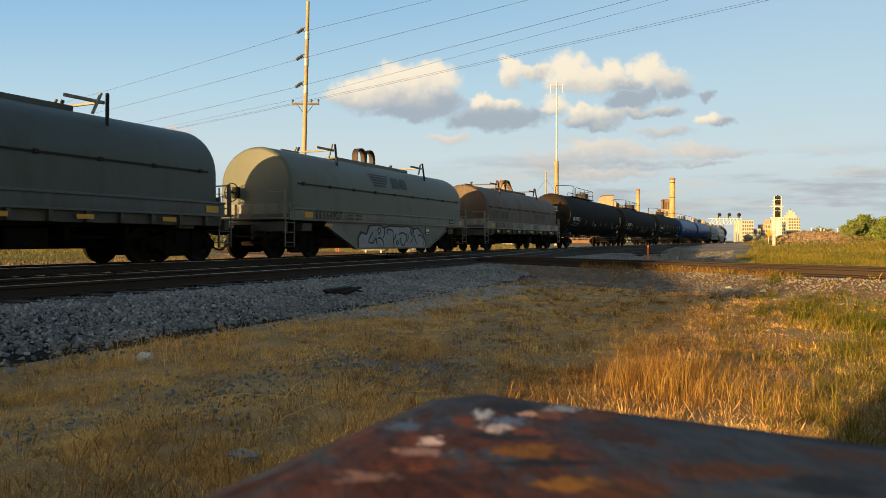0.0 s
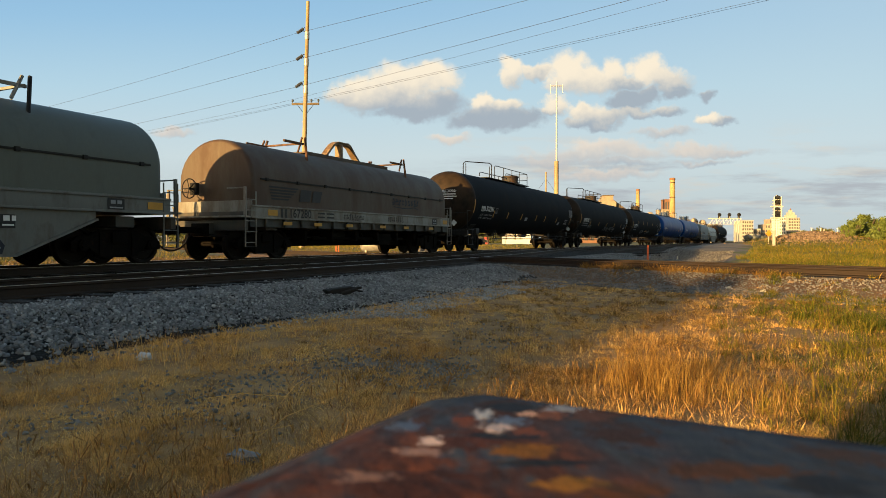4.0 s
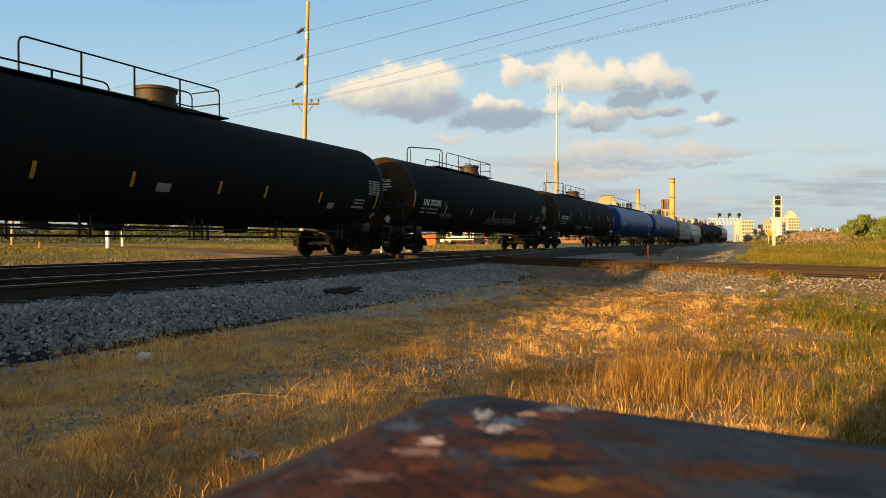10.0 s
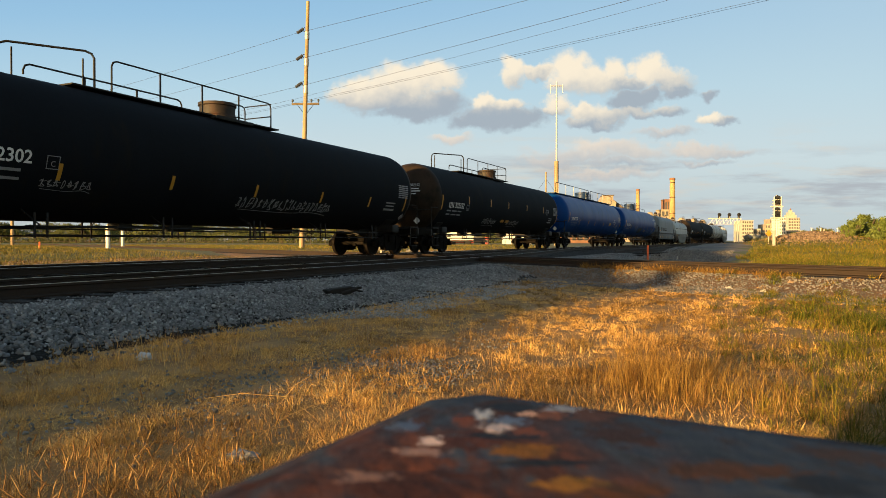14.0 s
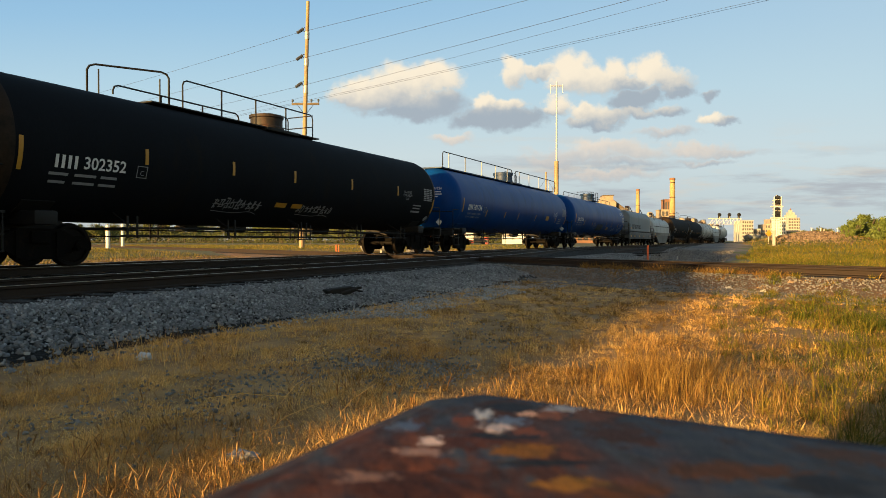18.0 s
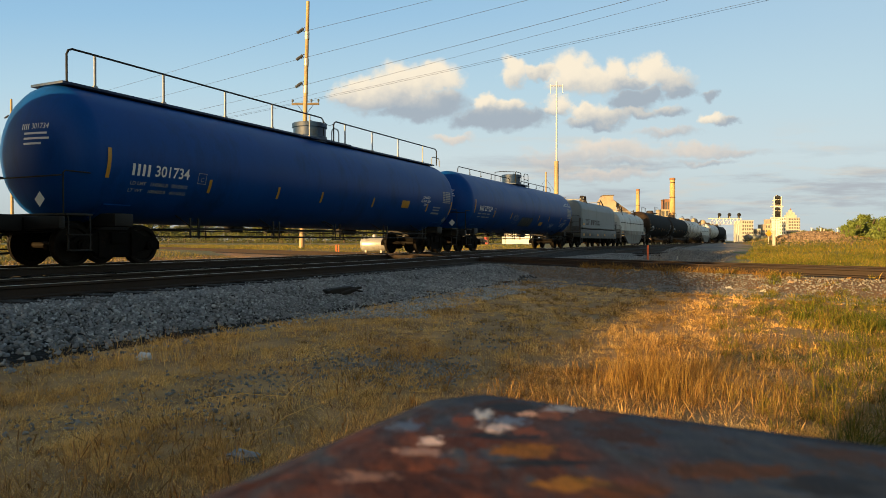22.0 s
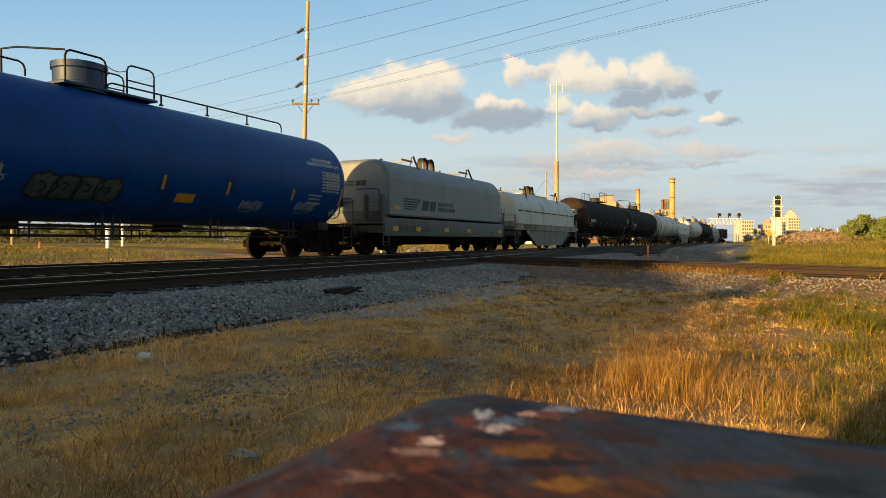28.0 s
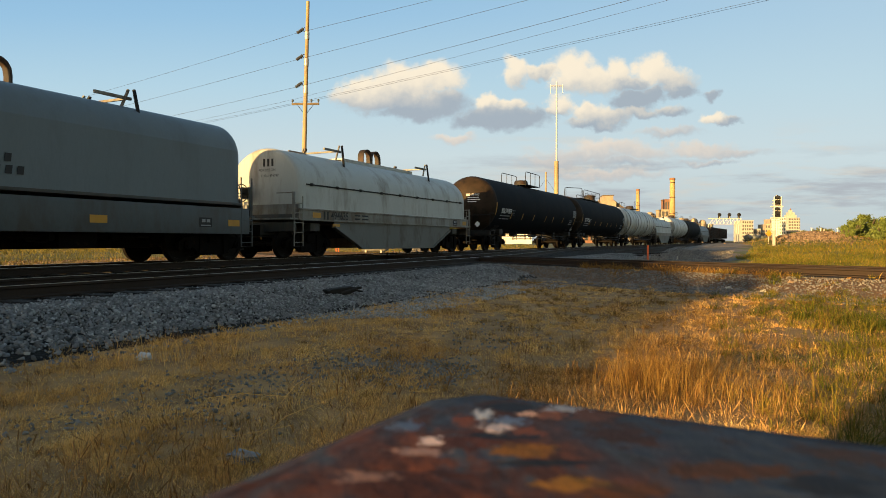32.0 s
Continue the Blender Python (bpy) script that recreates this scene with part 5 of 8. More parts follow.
    rusts = [(0.070, 0.160, 0.020, 0.008, (0.093, 0.034, 0.012)), (0.040, 0.147, 0.016, 0.006, (0.105, 0.038, 0.012)), (0.052, 0.190, 0.013, 0.013, (0.056, 0.021, 0.012)), (0.022, 0.176, 0.011, 0.007, (0.260, 0.096, 0.012)), (0.029, 0.151, 0.008, 0.005, (0.285, 0.118, 0.014)),
             (-0.006, 0.150, 0.018, 0.012, (0.059, 0.019, 0.011)), (0.008, 0.186, 0.010, 0.011, (0.099, 0.027, 0.012)), (0.034, 0.215, 0.007, 0.008, (0.273, 0.081, 0.031)), (0.047, 0.214, 0.009, 0.010, (0.136, 0.043, 0.019)), (0.105, 0.172, 0.012, 0.010, (0.062, 0.028, 0.016))]
    for i, (cx, cy, rx, ry, c) in enumerate(rusts):
        col = lay(col, spot_at(cx, cy, rx * 0.85, ry * 0.85, 3.0 + i, 1.7, 230), c)
    for i, (cx, cy, rx, ry) in enumerate(((0.088, 0.150, 0.012, 0.008), (0.018, 0.190, 0.010, 0.004), (0.026, 0.166, 0.014, 0.003), (0.022, 0.222, 0.010, 0.006))):
        col = lay(col, spot_at(cx, cy, rx, ry, 20.0 + i), (0.018, 0.020, 0.026))
    # chipped spots; the brightest carry sun glints in their pale pink colour
    chips = [(0.0130, 0.2130, 0.0034, 0.0052, (0.74, 0.64, 0.56)), (0.0165, 0.1985, 0.0050, 0.0046, (0.82, 0.56, 0.44)), (0.0275, 0.2135, 0.0034, 0.0036, (0.80, 0.42, 0.26)), (0.0400, 0.2210, 0.0060, 0.0044, (0.46, 0.40, 0.37)), (-0.0035, 0.1840, 0.0034, 0.0044, (0.80, 0.56, 0.46)),
             (-0.0065, 0.1745, 0.0066, 0.0034, (0.36, 0.20, 0.15)), (-0.0180, 0.1560, 0.0070, 0.0036, (0.24, 0.13, 0.10)), (0.0210, 0.2055, 0.0056, 0.0044, (0.16, 0.20, 0.27)), (-0.0110, 0.2000, 0.0050, 0.0056, (0.11, 0.14, 0.20)), (0.0075, 0.2060, 0.0040, 0.0070, (0.20, 0.055, 0.025)), (0.0240, 0.1930, 0.0050, 0.0050, (0.22, 0.06, 0.025))]
    for i, (cx, cy, rx, ry, c) in enumerate(chips):
        col = lay(col, spot_at(cx, cy, rx, ry, 40.0 + i, 1.9, 380), c)
    K(col, bs.inputs["Base Color"])
    return m


M["postpaint"] = post_paint()
s = Shape()
c, u, w = Vector((0.002, 0.262, 0)), Vector((0.868, -0.496, 0)), Vector((-0.496, -0.868, 0))
top = EYE_Z - 0.0555
rings = []
for z, k in ((-0.55, 0.0), (top - 0.016, 0.0), (top - 0.007, 0.002), (top - 0.002, 0.006), (top, 0.014)):
    ring = []
    W, H, R = 0.26, 0.24, 0.024
    for cx, cy, a0 in ((R, R, 180), (W - R, R, 270), (W - R, H - R, 0), (R, H - R, 90)):
        for i in range(7):
            a = radians(a0 + 90 * i / 6)
            px, py = cx + (R - k) * math.cos(a), cy + (R - k) * math.sin(a)
            p = c + u * px + w * py
            ring.append(Vector((p.x, p.y, z)) + (Vector((0, 0, 0.0035 * noise.noise((p.x * 45, p.y * 45, 0)))) if z > 0 else Vector()))
    rings.append(ring)
s.loft(rings)
bumper = thing("track_bumper", "rusty steel bumper with chipped dark paint", "buffer stop", at=pose(0, 0, 0))
part("corner_post", s, M["postpaint"], bumper, "square steel post with rust and paint chips")
# unseen plate, stiffeners and strut, added behind the camera to shade the lower right
turn = Matrix.Rotation(math.atan2(u.y, u.x), 3, "Z")
mid = Vector((-1.42, -0.28, 0)) + u * 1.35
part("back_plate", Shape().box((mid.x, mid.y, 0.06), (2.7, 0.12, 1.06), 0.02, turn), M["rust"], bumper, "unseen rusty steel plate added to shade the weeds at right")
for k in (0.25, 1.4, 2.5):
    q = Vector((-1.42, -0.28, 0)) + u * k + w * 0.13
    part("stiffener", Shape().box((q.x, q.y, 0.03), (0.10, 0.16, 0.98), 0.02, turn), M["rust"], bumper)
q = c + u * 0.13 + w * 0.78
part("strut", Shape().box((q.x, q.y, 0.18), (0.20, 1.02, 0.30), 0.02, turn), M["rust"], bumper, "unseen rusty steel strut added behind the post")


# ---------- sky backdrop with clouds: a far sheet that drifts slowly ----------
def sky_backdrop():
    R = 4200.0
    az = np.radians(np.linspace(-62, 62, 63))
    el = np.radians(np.linspace(-1.0, 48, 26))
    A, E = np.meshgrid(az, el, indexing="ij")
    co = np.stack([R * np.sin(A) * np.cos(E), R * np.cos(A) * np.cos(E), R * np.sin(E)], -1).reshape(-1, 3)
    idx = np.arange(co.shape[0]).reshape(A.shape)
    fc = np.stack([idx[:-1, :-1], idx[1:, :-1], idx[1:, 1:], idx[:-1, 1:]], -1).reshape(-1, 4)
    m = bpy.data.materials.new("sky_with_clouds")
    m.use_nodes = True
    t = m.node_tree
    N, K = t.nodes.new, t.links.new
    t.nodes.remove(t.nodes["Principled BSDF"])
    tc = N("ShaderNodeTexCoord")
    sep = N("ShaderNodeSeparateXYZ")
    K(tc.outputs["Object"], sep.inputs[0])

    def math_(op, a, b=None, c=None, clamp=False):
        x = N("ShaderNodeMath")
        x.operation, x.use_clamp = op, clamp
        for i, v in enumerate((a, b, c)):
            if v is None:
                continue
            if isinstance(v, (int, float)):
                x.inputs[i].default_value = v
            else:
                K(v, x.inputs[i])
        return x.outputs[0]

    # tangent-plane coordinates: u to the right, w up
    u = math_("DIVIDE", sep.outputs[0], sep.outputs[1])
    w = math_("DIVIDE", sep.outputs[2], sep.outputs[1])
    uw = N("ShaderNodeCombineXYZ")
    K(u, uw.inputs[0])
    K(w, uw.inputs[1])

    def noise_at(scale, detail, rough, dx=0.0, dy=0.0, sy=1.0):
        mp = N("ShaderNodeMapping")
        mp.inputs["Location"].default_value = (dx, dy, 0)
        mp.inputs["Scale"].default_value = (1, sy, 1)
        K(uw.outputs[0], mp.inputs["Vector"])
        n = N("ShaderNodeTexNoise")
        n.inputs["Scale"].default_value, n.inputs["Detail"].default_value, n.inputs["Roughness"].default_value = scale, detail, rough
        K(mp.outputs[0], n.inputs["Vector"])
        return n.outputs["Fac"]

    def smooth(x, lo, hi, a=0.0, b=1.0):
        r = N("ShaderNodeMapRange")
        r.interpolation_type = "SMOOTHSTEP"
        for k, v in (("From Min", lo), ("From Max", hi), ("To Min", a), ("To Max", b)):
            r.inputs[k].default_value = v
        K(x, r.inputs["Value"])
        return r.outputs[0]

    def shaken(scale, dx, amp, coarse):
        fine = math_("MULTIPLY", math_("SUBTRACT", noise_at(scale * 2.6, 4, 0.6, dx + 1.0), 0.5), amp * 0.55)
        return math_("ADD", math_("ADD", coarse, math_("MULTIPLY", math_("SUBTRACT", noise_at(scale, 3, 0.5, dx), 0.5), amp)), fine)

    flat_u, flat_w = u, w
    u = shaken(20, 2.0, 0.046, u)
    w = shaken(20, 7.0, 0.036, w)
    grain = math_("MULTIPLY", math_("SUBTRACT", noise_at(55, 5, 0.62, 3.0), 0.5), 0.60)

    # lumps of each cloud: middle, half width, half height, how bright its sunlit side is
    lumps = [(-0.060, 0.238, 0.055, 0.030, 0.95), (-0.015, 0.243, 0.042, 0.026, 1.0), (-0.120, 0.228, 0.042, 0.022, 0.90), (-0.145, 0.215, 0.034, 0.016, 0.72), (-0.085, 0.212, 0.080, 0.024, 0.62), (-0.020, 0.204, 0.058, 0.024, 0.42), (-0.055, 0.190, 0.050, 0.014, 0.25),
             (0.058, 0.207, 0.022, 0.013, 1.0), (0.092, 0.203, 0.028, 0.013, 0.85), (0.070, 0.186, 0.056, 0.020, 0.34), (0.110, 0.182, 0.048, 0.018, 0.26), (0.045, 0.178, 0.036, 0.014, 0.22),
             (0.106, 0.256, 0.026, 0.018, 1.0), (0.098, 0.244, 0.020, 0.014, 0.85), (0.142, 0.252, 0.024, 0.012, 0.75),
             (0.186, 0.255, 0.034, 0.027, 1.05), (0.215, 0.240, 0.046, 0.024, 0.88), (0.255, 0.250, 0.022, 0.024, 1.0), (0.180, 0.236, 0.030, 0.016, 0.80), (0.265, 0.232, 0.034, 0.014, 0.55),
             (0.303, 0.250, 0.034, 0.024, 1.0), (0.335, 0.236, 0.036, 0.020, 0.72), (0.350, 0.222, 0.022, 0.012, 0.28), (0.275, 0.208, 0.036, 0.016, 0.22), (0.300, 0.216, 0.030, 0.012, 0.30),
             (0.168, 0.202, 0.022, 0.018, 0.90), (0.160, 0.192, 0.018, 0.010, 0.75), (0.205, 0.192, 0.024, 0.014, 0.82), (0.235, 0.186, 0.046, 0.016, 0.70), (0.215, 0.174, 0.042, 0.011, 0.45), (0.285, 0.190, 0.030, 0.010, 0.6),
             (0.398, 0.182, 0.026, 0.011, 0.92), (0.418, 0.176, 0.020, 0.008, 0.5), (0.330, 0.192, 0.028, 0.010, 0.50), (0.388, 0.217, 0.014, 0.009, 0.30)]
    low = [(0.235, 0.140, 0.060, 0.012, 0.80), (0.200, 0.128, 0.075, 0.013, 0.45), (0.280, 0.134, 0.060, 0.012, 0.60), (0.260, 0.118, 0.070, 0.009, 0.28), (0.375, 0.138, 0.055, 0.009, 0.65), (0.420, 0.132, 0.060, 0.007, 0.45), (0.155, 0.118, 0.045, 0.008, 0.45),
           (0.385, 0.118, 0.040, 0.005, 0.25), (0.010, 0.151, 0.032, 0.007, 0.75), (0.240, 0.098, 0.085, 0.008, 0.55), (-0.400, 0.163, 0.030, 0.008, 0.6), (0.330, 0.160, 0.05, 0.007, 0.4)]

    def gather(specs, lo, hi, edge):
        """The cloud's density, and its light: each lump is brighter towards the upper left."""
        best = total = light = None
        for cx, cy, rx, ry, level in specs:
            a = math_("MULTIPLY_ADD", u, 1 / rx, -cx / rx)
            b = math_("MULTIPLY_ADD", w, 1 / ry, -cy / ry)
            f = math_("SUBTRACT", 1.0, math_("SQRT", math_("MULTIPLY_ADD", a, a, math_("MULTIPLY", b, b))))
            side = math_("MULTIPLY_ADD", b, 0.30, math_("MULTIPLY_ADD", a, -0.12, level - 0.08))
            k = math_("POWER", math_("MAXIMUM", math_("ADD", f, 0.55), 0.0), 3.0)
            lk = math_("MULTIPLY", k, math_("MINIMUM", math_("MAXIMUM", side, 0.0), 1.15))
            best = f if best is None else math_("MAXIMUM", best, f)
            total = k if total is None else math_("ADD", total, k)
            light = lk if light is None else math_("ADD", light, lk)
        return smooth(math_("MULTIPLY_ADD", grain, edge, best), lo, hi), math_("DIVIDE", light, math_("MAXIMUM", total, 0.0001))

    dens, lit = gather(lumps, -0.22, 0.42, 1.0)
    thin, thin_lit = gather(low, -0.35, 0.65, 1.5)
    lit = smooth(math_("ADD", lit, math_("MULTIPLY", grain, 0.40)), 0.22, 1.0)
    u, w = flat_u, flat_w

    def rgb_mix(f, a, b):
        x = N("ShaderNodeMix")
        x.data_type = "RGBA"
        K(f, x.inputs[0])
        for sock, v in ((x.inputs[6], a), (x.inputs[7], b)):
            if isinstance(v, tuple):
                sock.default_value = (*v, 1)
            else:
                K(v, sock)
        return x.outputs[2]

    ramp = N("ShaderNodeValToRGB")
    els = ramp.color_ramp.elements
    stops = [(0.0, (0.50, 0.54, 0.52)), (0.10, (0.52, 0.585, 0.59)), (0.30, (0.60, 0.71, 0.74)), (0.55, (0.46, 0.66, 0.78)), (0.80, (0.32, 0.55, 0.76)), (1.0, (0.26, 0.48, 0.72))]
    while len(els) < len(stops):
        els.new(0.5)
    for e, (p, col) in zip(els, stops):
        e.position, e.color = p, (*col, 1)
    K(math_("MULTIPLY", w, 1 / 0.42, clamp=True), ramp.inputs[0])
    # a paler, warmer sky to the right, and long grey bands low down
    col = rgb_mix(smooth(u, -0.3, 0.9, 0.0, 0.45), ramp.outputs[0], (0.60, 0.72, 0.76))
    bands = math_("MULTIPLY", smooth(noise_at(5.0, 5, 0.6, 1.7, 0.3, 7.0), 0.46, 0.68), math_("MULTIPLY", smooth(w, 0.155, 0.09), smooth(u, -0.15, 0.12)))
    col = rgb_mix(math_("MULTIPLY", bands, 0.75), col, (0.40, 0.42, 0.46))
    bands2 = math_("MULTIPLY", smooth(noise_at(6.0, 5, 0.6, 4.7, 1.3, 6.0), 0.50, 0.70), math_("MULTIPLY", smooth(w, 0.19, 0.12), smooth(u, -0.05, 0.15)))
    col = rgb_mix(math_("MULTIPLY", bands2, 0.55), col, (0.70, 0.62, 0.52))
    col = rgb_mix(math_("MULTIPLY", thin, 0.80), col, rgb_mix(thin_lit, (0.42, 0.47, 0.52), (0.92, 0.76, 0.60)))
    col = rgb_mix(math_("MULTIPLY", dens, 0.94), col, rgb_mix(lit, (0.38, 0.44, 0.50), (1.0, 0.87, 0.67)))
    em = N("ShaderNodeEmission")
    K(col, em.inputs["Color"])
    em.inputs["Strength"].default_value = 0.435
    K(em.outputs[0], t.nodes["Material Output"].inputs["Surface"])
    return solid("sky_backdrop", fast_mesh("sky_backdrop", co, fc, m, True), None, "pale blue evening sky with sunlit cumulus clouds", "sky", kind="structure")


SKY = sky_backdrop()
SKY.visible_shadow = True


# ---------- far and middle distance ----------
def spot(px, dist, y=None):
    """x and z of a point seen at that column and row when it stands dist metres ahead."""
    return (px - 784) / 1184.5 * dist, (0 if y is None else EYE_Z + (426 - y) / 1184.5 * dist)


M["polewood"] = surface("weathered_pole_wood", (0.34, 0.24, 0.13), (0.50, 0.37, 0.21), 0.8, 0, 3, 30, 0.3, 0.01, (0.2, 0.14, 0.08), 0.3, 3, stretch=(1, 1, 0.1))
M["galv"] = surface("galvanised_steel", (0.42, 0.40, 0.36), (0.55, 0.53, 0.48), 0.5, 0.5, 2, 20, 0.1, 0.005)
M["wire"] = surface("dark_cable", (0.02, 0.02, 0.022), (0.04, 0.04, 0.045), 0.6, 0.2, 2, 20, 0, 0.005)
M["insul"] = surface("grey_insulator", (0.05, 0.055, 0.07), (0.09, 0.095, 0.11), 0.4, 0, 5, 40, 0.05, 0.004)
M["chimney"] = surface("buff_chimney_brick", (0.42, 0.28, 0.12), (0.55, 0.37, 0.16), 0.85, 0, 0.6, 6, 0.3, 0.02, (0.3, 0.18, 0.09), 0.3, 0.4)
M["concrete"] = surface("pale_concrete", (0.42, 0.40, 0.35), (0.56, 0.53, 0.47), 0.85, 0, 0.5, 10, 0.2, 0.01, (0.32, 0.29, 0.25), 0.3, 0.5)
M["plant"] = surface("pale_industrial_cladding", (0.34, 0.285, 0.21), (0.46, 0.39, 0.29), 0.8, 0, 0.4, 5, 0.2, 0.01, (0.30, 0.24, 0.18), 0.35, 0.4)
M["whitewall"] = surface("white_painted_wall", (0.72, 0.70, 0.66), (0.82, 0.80, 0.76), 0.7, 0, 1, 20, 0.05, 0.01)
M["darkroof"] = surface("dark_brown_roof", (0.10, 0.075, 0.05), (0.16, 0.12, 0.085), 0.85, 0, 1, 10, 0.2, 0.01)
M["glass"] = surface("dark_window_glass", (0.06, 0.065, 0.07), (0.12, 0.12, 0.12), 0.15, 0, 1, 10, 0)
M["redbrick"] = surface("red_brown_brick", (0.20, 0.10, 0.06), (0.28, 0.15, 0.09), 0.85, 0, 1, 12, 0.2, 0.01)
M["tankgrey"] = surface("silvery_grey_tank_paint", (0.30, 0.30, 0.30), (0.40, 0.40, 0.39), 0.4, 0.3, 2, 20, 0.05, 0.004, (0.24, 0.22, 0.20), 0.3, 2)
M["black_sig"] = surface("black_signal_paint", (0.012, 0.012, 0.012), (0.025, 0.025, 0.025), 0.6, 0, 3, 20, 0.05, 0.003)
M["silverpaint"] = surface("silver_mast_paint", (0.62, 0.58, 0.48), (0.74, 0.70, 0.60), 0.5, 0.2, 3, 20, 0.05, 0.003)
M["bark"] = surface("brown_bark", (0.07, 0.05, 0.035), (0.14, 0.10, 0.07), 0.9, 0, 3, 30, 0.6, 0.02)
M["leaf"] = surface("bush_leaves", (0.055, 0.085, 0.014), (0.15, 0.19, 0.035), 0.6, 0, 0.4, 10, 0, island=True)
M["darkleaf"] = surface("tree_leaves_far", (0.032, 0.045, 0.010), (0.135, 0.145, 0.028), 0.7, 0, 0.3, 8, 0, island=True)


def power_pole(base, height, lean=(0.0, 0.0), levels=(19.3, 16.95, 14.55), arm=12.85):
    p = thing("utility_pole", "tall wooden utility pole with dark insulators and a crossarm", "utility pole", "poles of the power line")
    p.matrix_basis = pose(base[0], base[1], base[2], 0, lean[0], 0)
    part("pole", Shape().rod((0, 0, 0), (0, 0, height), 0.24, 16, 0.15), M["polewood"], p)
    k = height / 21.9
    arms = []
    for i, z in enumerate(levels):
        z *= k
        s = Shape().pipe([(0, 0, z + 0.2), (-0.25, -0.1, z + 0.25), (-0.40, -0.15, z + 0.08), (0, 0, z - 0.25)], 0.03, 6)
        part("insulator_bracket", s, M["iron"], p)
        ins = Shape()
        v0, v1 = Vector((-0.32, -0.12, z + 0.15)), Vector((-0.82, -0.34, z - 0.32))
        ins.rod(v0, v1, 0.10, 10)
        for j in range(6):
            c = v0.lerp(v1, (j + 0.5) / 6)
            dd = (v1 - v0).normalized()
            ins.rod(c - dd * 0.02, c + dd * 0.02, 0.15, 10)
        part("insulator", ins, M["insul"], p, "long ribbed dark insulator")
        arms.append(v1)
        part("pole_band", Shape().lathe([(0.21, z - 0.75), (0.215, z - 0.7), (0.215, z - 0.15), (0.21, z - 0.1)], 14), M["galv"], p)
    z = arm * k
    s = Shape().box((0, 0, z), (2.6, 0.14, 0.18), 0.02, Matrix.Rotation(radians(-12), 3, "Z"))
    cr = part("crossarm", s, M["darkroof"], p)
    for x in (-1.2, 0.55, 1.2):
        part("pin_insulator", Shape().lathe([(0.03, z), (0.03, z + 0.2), (0.09, z + 0.22), (0.10, z + 0.34), (0.05, z + 0.42)], 10, "z", (x, -x * 0.2, 0)), M["insul"], cr)
        arms.append(Vector((x, -x * 0.2, z + 0.4)))
    part("brace", Shape().rod((-0.8, 0.1, z), (0, 0, z - 1.0), 0.025).rod((0.8, -0.1, z), (0, 0, z - 1.0), 0.025), M["iron"], p)
    bpy.context.view_layer.update()
    return p, [p.matrix_basis @ a for a in arms]


x0, _ = spot(22, 99)
x1, _ = spot(534, 60)
P0, A0 = power_pole((x0, 99, -0.2), 21.6, (0, 0))
P1, A1 = power_pole((x1, 60, -0.2), 22.1, (1.6, 0))
P2, A2 = power_pole((39.4, 21.0, -0.46), 21.9, (0, 0), (18.6, 18.3, 17.5), 14.95)
A2[3].z += 1.7
for i, (a, b, c) in enumerate(zip(A0, A1, A2)):
    r = 0.013 if i < 3 else 0.009
    solid("power_line", Shape().pipe(sag(a, b, 0.25), r, 5), M["wire"], "thin dark overhead power cable", "cable", "wires of the power line")
    solid("power_line", Shape().pipe(sag(b, c, 0.12), r, 5), M["wire"], "thin dark overhead power cable", "cable", "wires of the power line")

# slim steel monopole with a lower thicker sleeve
x, zt = spot(984.5, 100, 145)
p = thing("steel_monopole", "slim galvanised steel pole with small cross members", "utility pole", at=pose(x, 100, -0.2))
part("mast", Shape().rod((0, 0, 0), (0, 0, zt + 0.2), 0.18, 12, 0.10), M["galv"], p)
_, zs = spot(985, 100, 286)
part("sleeve", Shape().rod((0, 0, 0), (0, 0, zs + 0.2), 0.34, 12, 0.32), M["polewood"], p, "buff lower sleeve")
part("crossarm", Shape().box((0, 0, zt - 0.5), (2.0, 0.1, 0.12), 0.01), M["galv"], p)
for dx in (-0.9, 0.9):
    part("pin", Shape().rod((dx, 0, zt - 1.6), (dx, 0, zt - 0.2), 0.05), M["galv"], p)
x, zt = spot(966, 140, 305)
p = thing("guyed_pole", "thin brown pole held by guy wires", "pole", at=pose(x, 140, -0.2))
part("pole", Shape().rod((0, 0, 0), (0, 0, zt + 0.2), 0.2, 10, 0.16), M["polewood"], p)
for k in (-1, 1):
    part("guy_wire", Shape().rod((0, 0, zt - 1.2), (k * 4.5, 0, zt - 7.5), 0.03, 5), M["wire"], p)


# chimneys
def chimney(px, dist, top, wpx, col):
    x, zt = spot(px, dist, top)
    r = wpx / 2 / 1184.5 * dist
    p = thing("chimney", "tall tapered buff industrial chimney", "chimney", "chimneys of the plant", at=pose(x, dist, -0.2))
    prof = [(r * 1.35, 0), (r * 1.3, 0.3)] + [(r * (1.3 - 0.3 * k / 9), zt * k / 9) for k in range(1, 10)]
    part("shaft", Shape().lathe(prof, 24), M[col], p)
    part("rim", Shape().lathe([(r * 1.02, zt - 0.9), (r * 1.16, zt - 0.8), (r * 1.16, zt + 0.1), (r * 0.8, zt + 0.1), (r * 0.8, zt - 0.5)], 24), M["redbrick"], p)
    for k in (0.45, 0.7, 0.93):
        part("hoop", Shape().lathe([(r * (1.31 - 0.3 * k), zt * k - 0.12), (r * (1.35 - 0.3 * k), zt * k), (r * (1.31 - 0.3 * k), zt * k + 0.12)], 24), M["iron"], p)


chimney(1128.5, 300, 335, 6, "chimney")
chimney(1189.5, 300, 315, 8.5, "chimney")


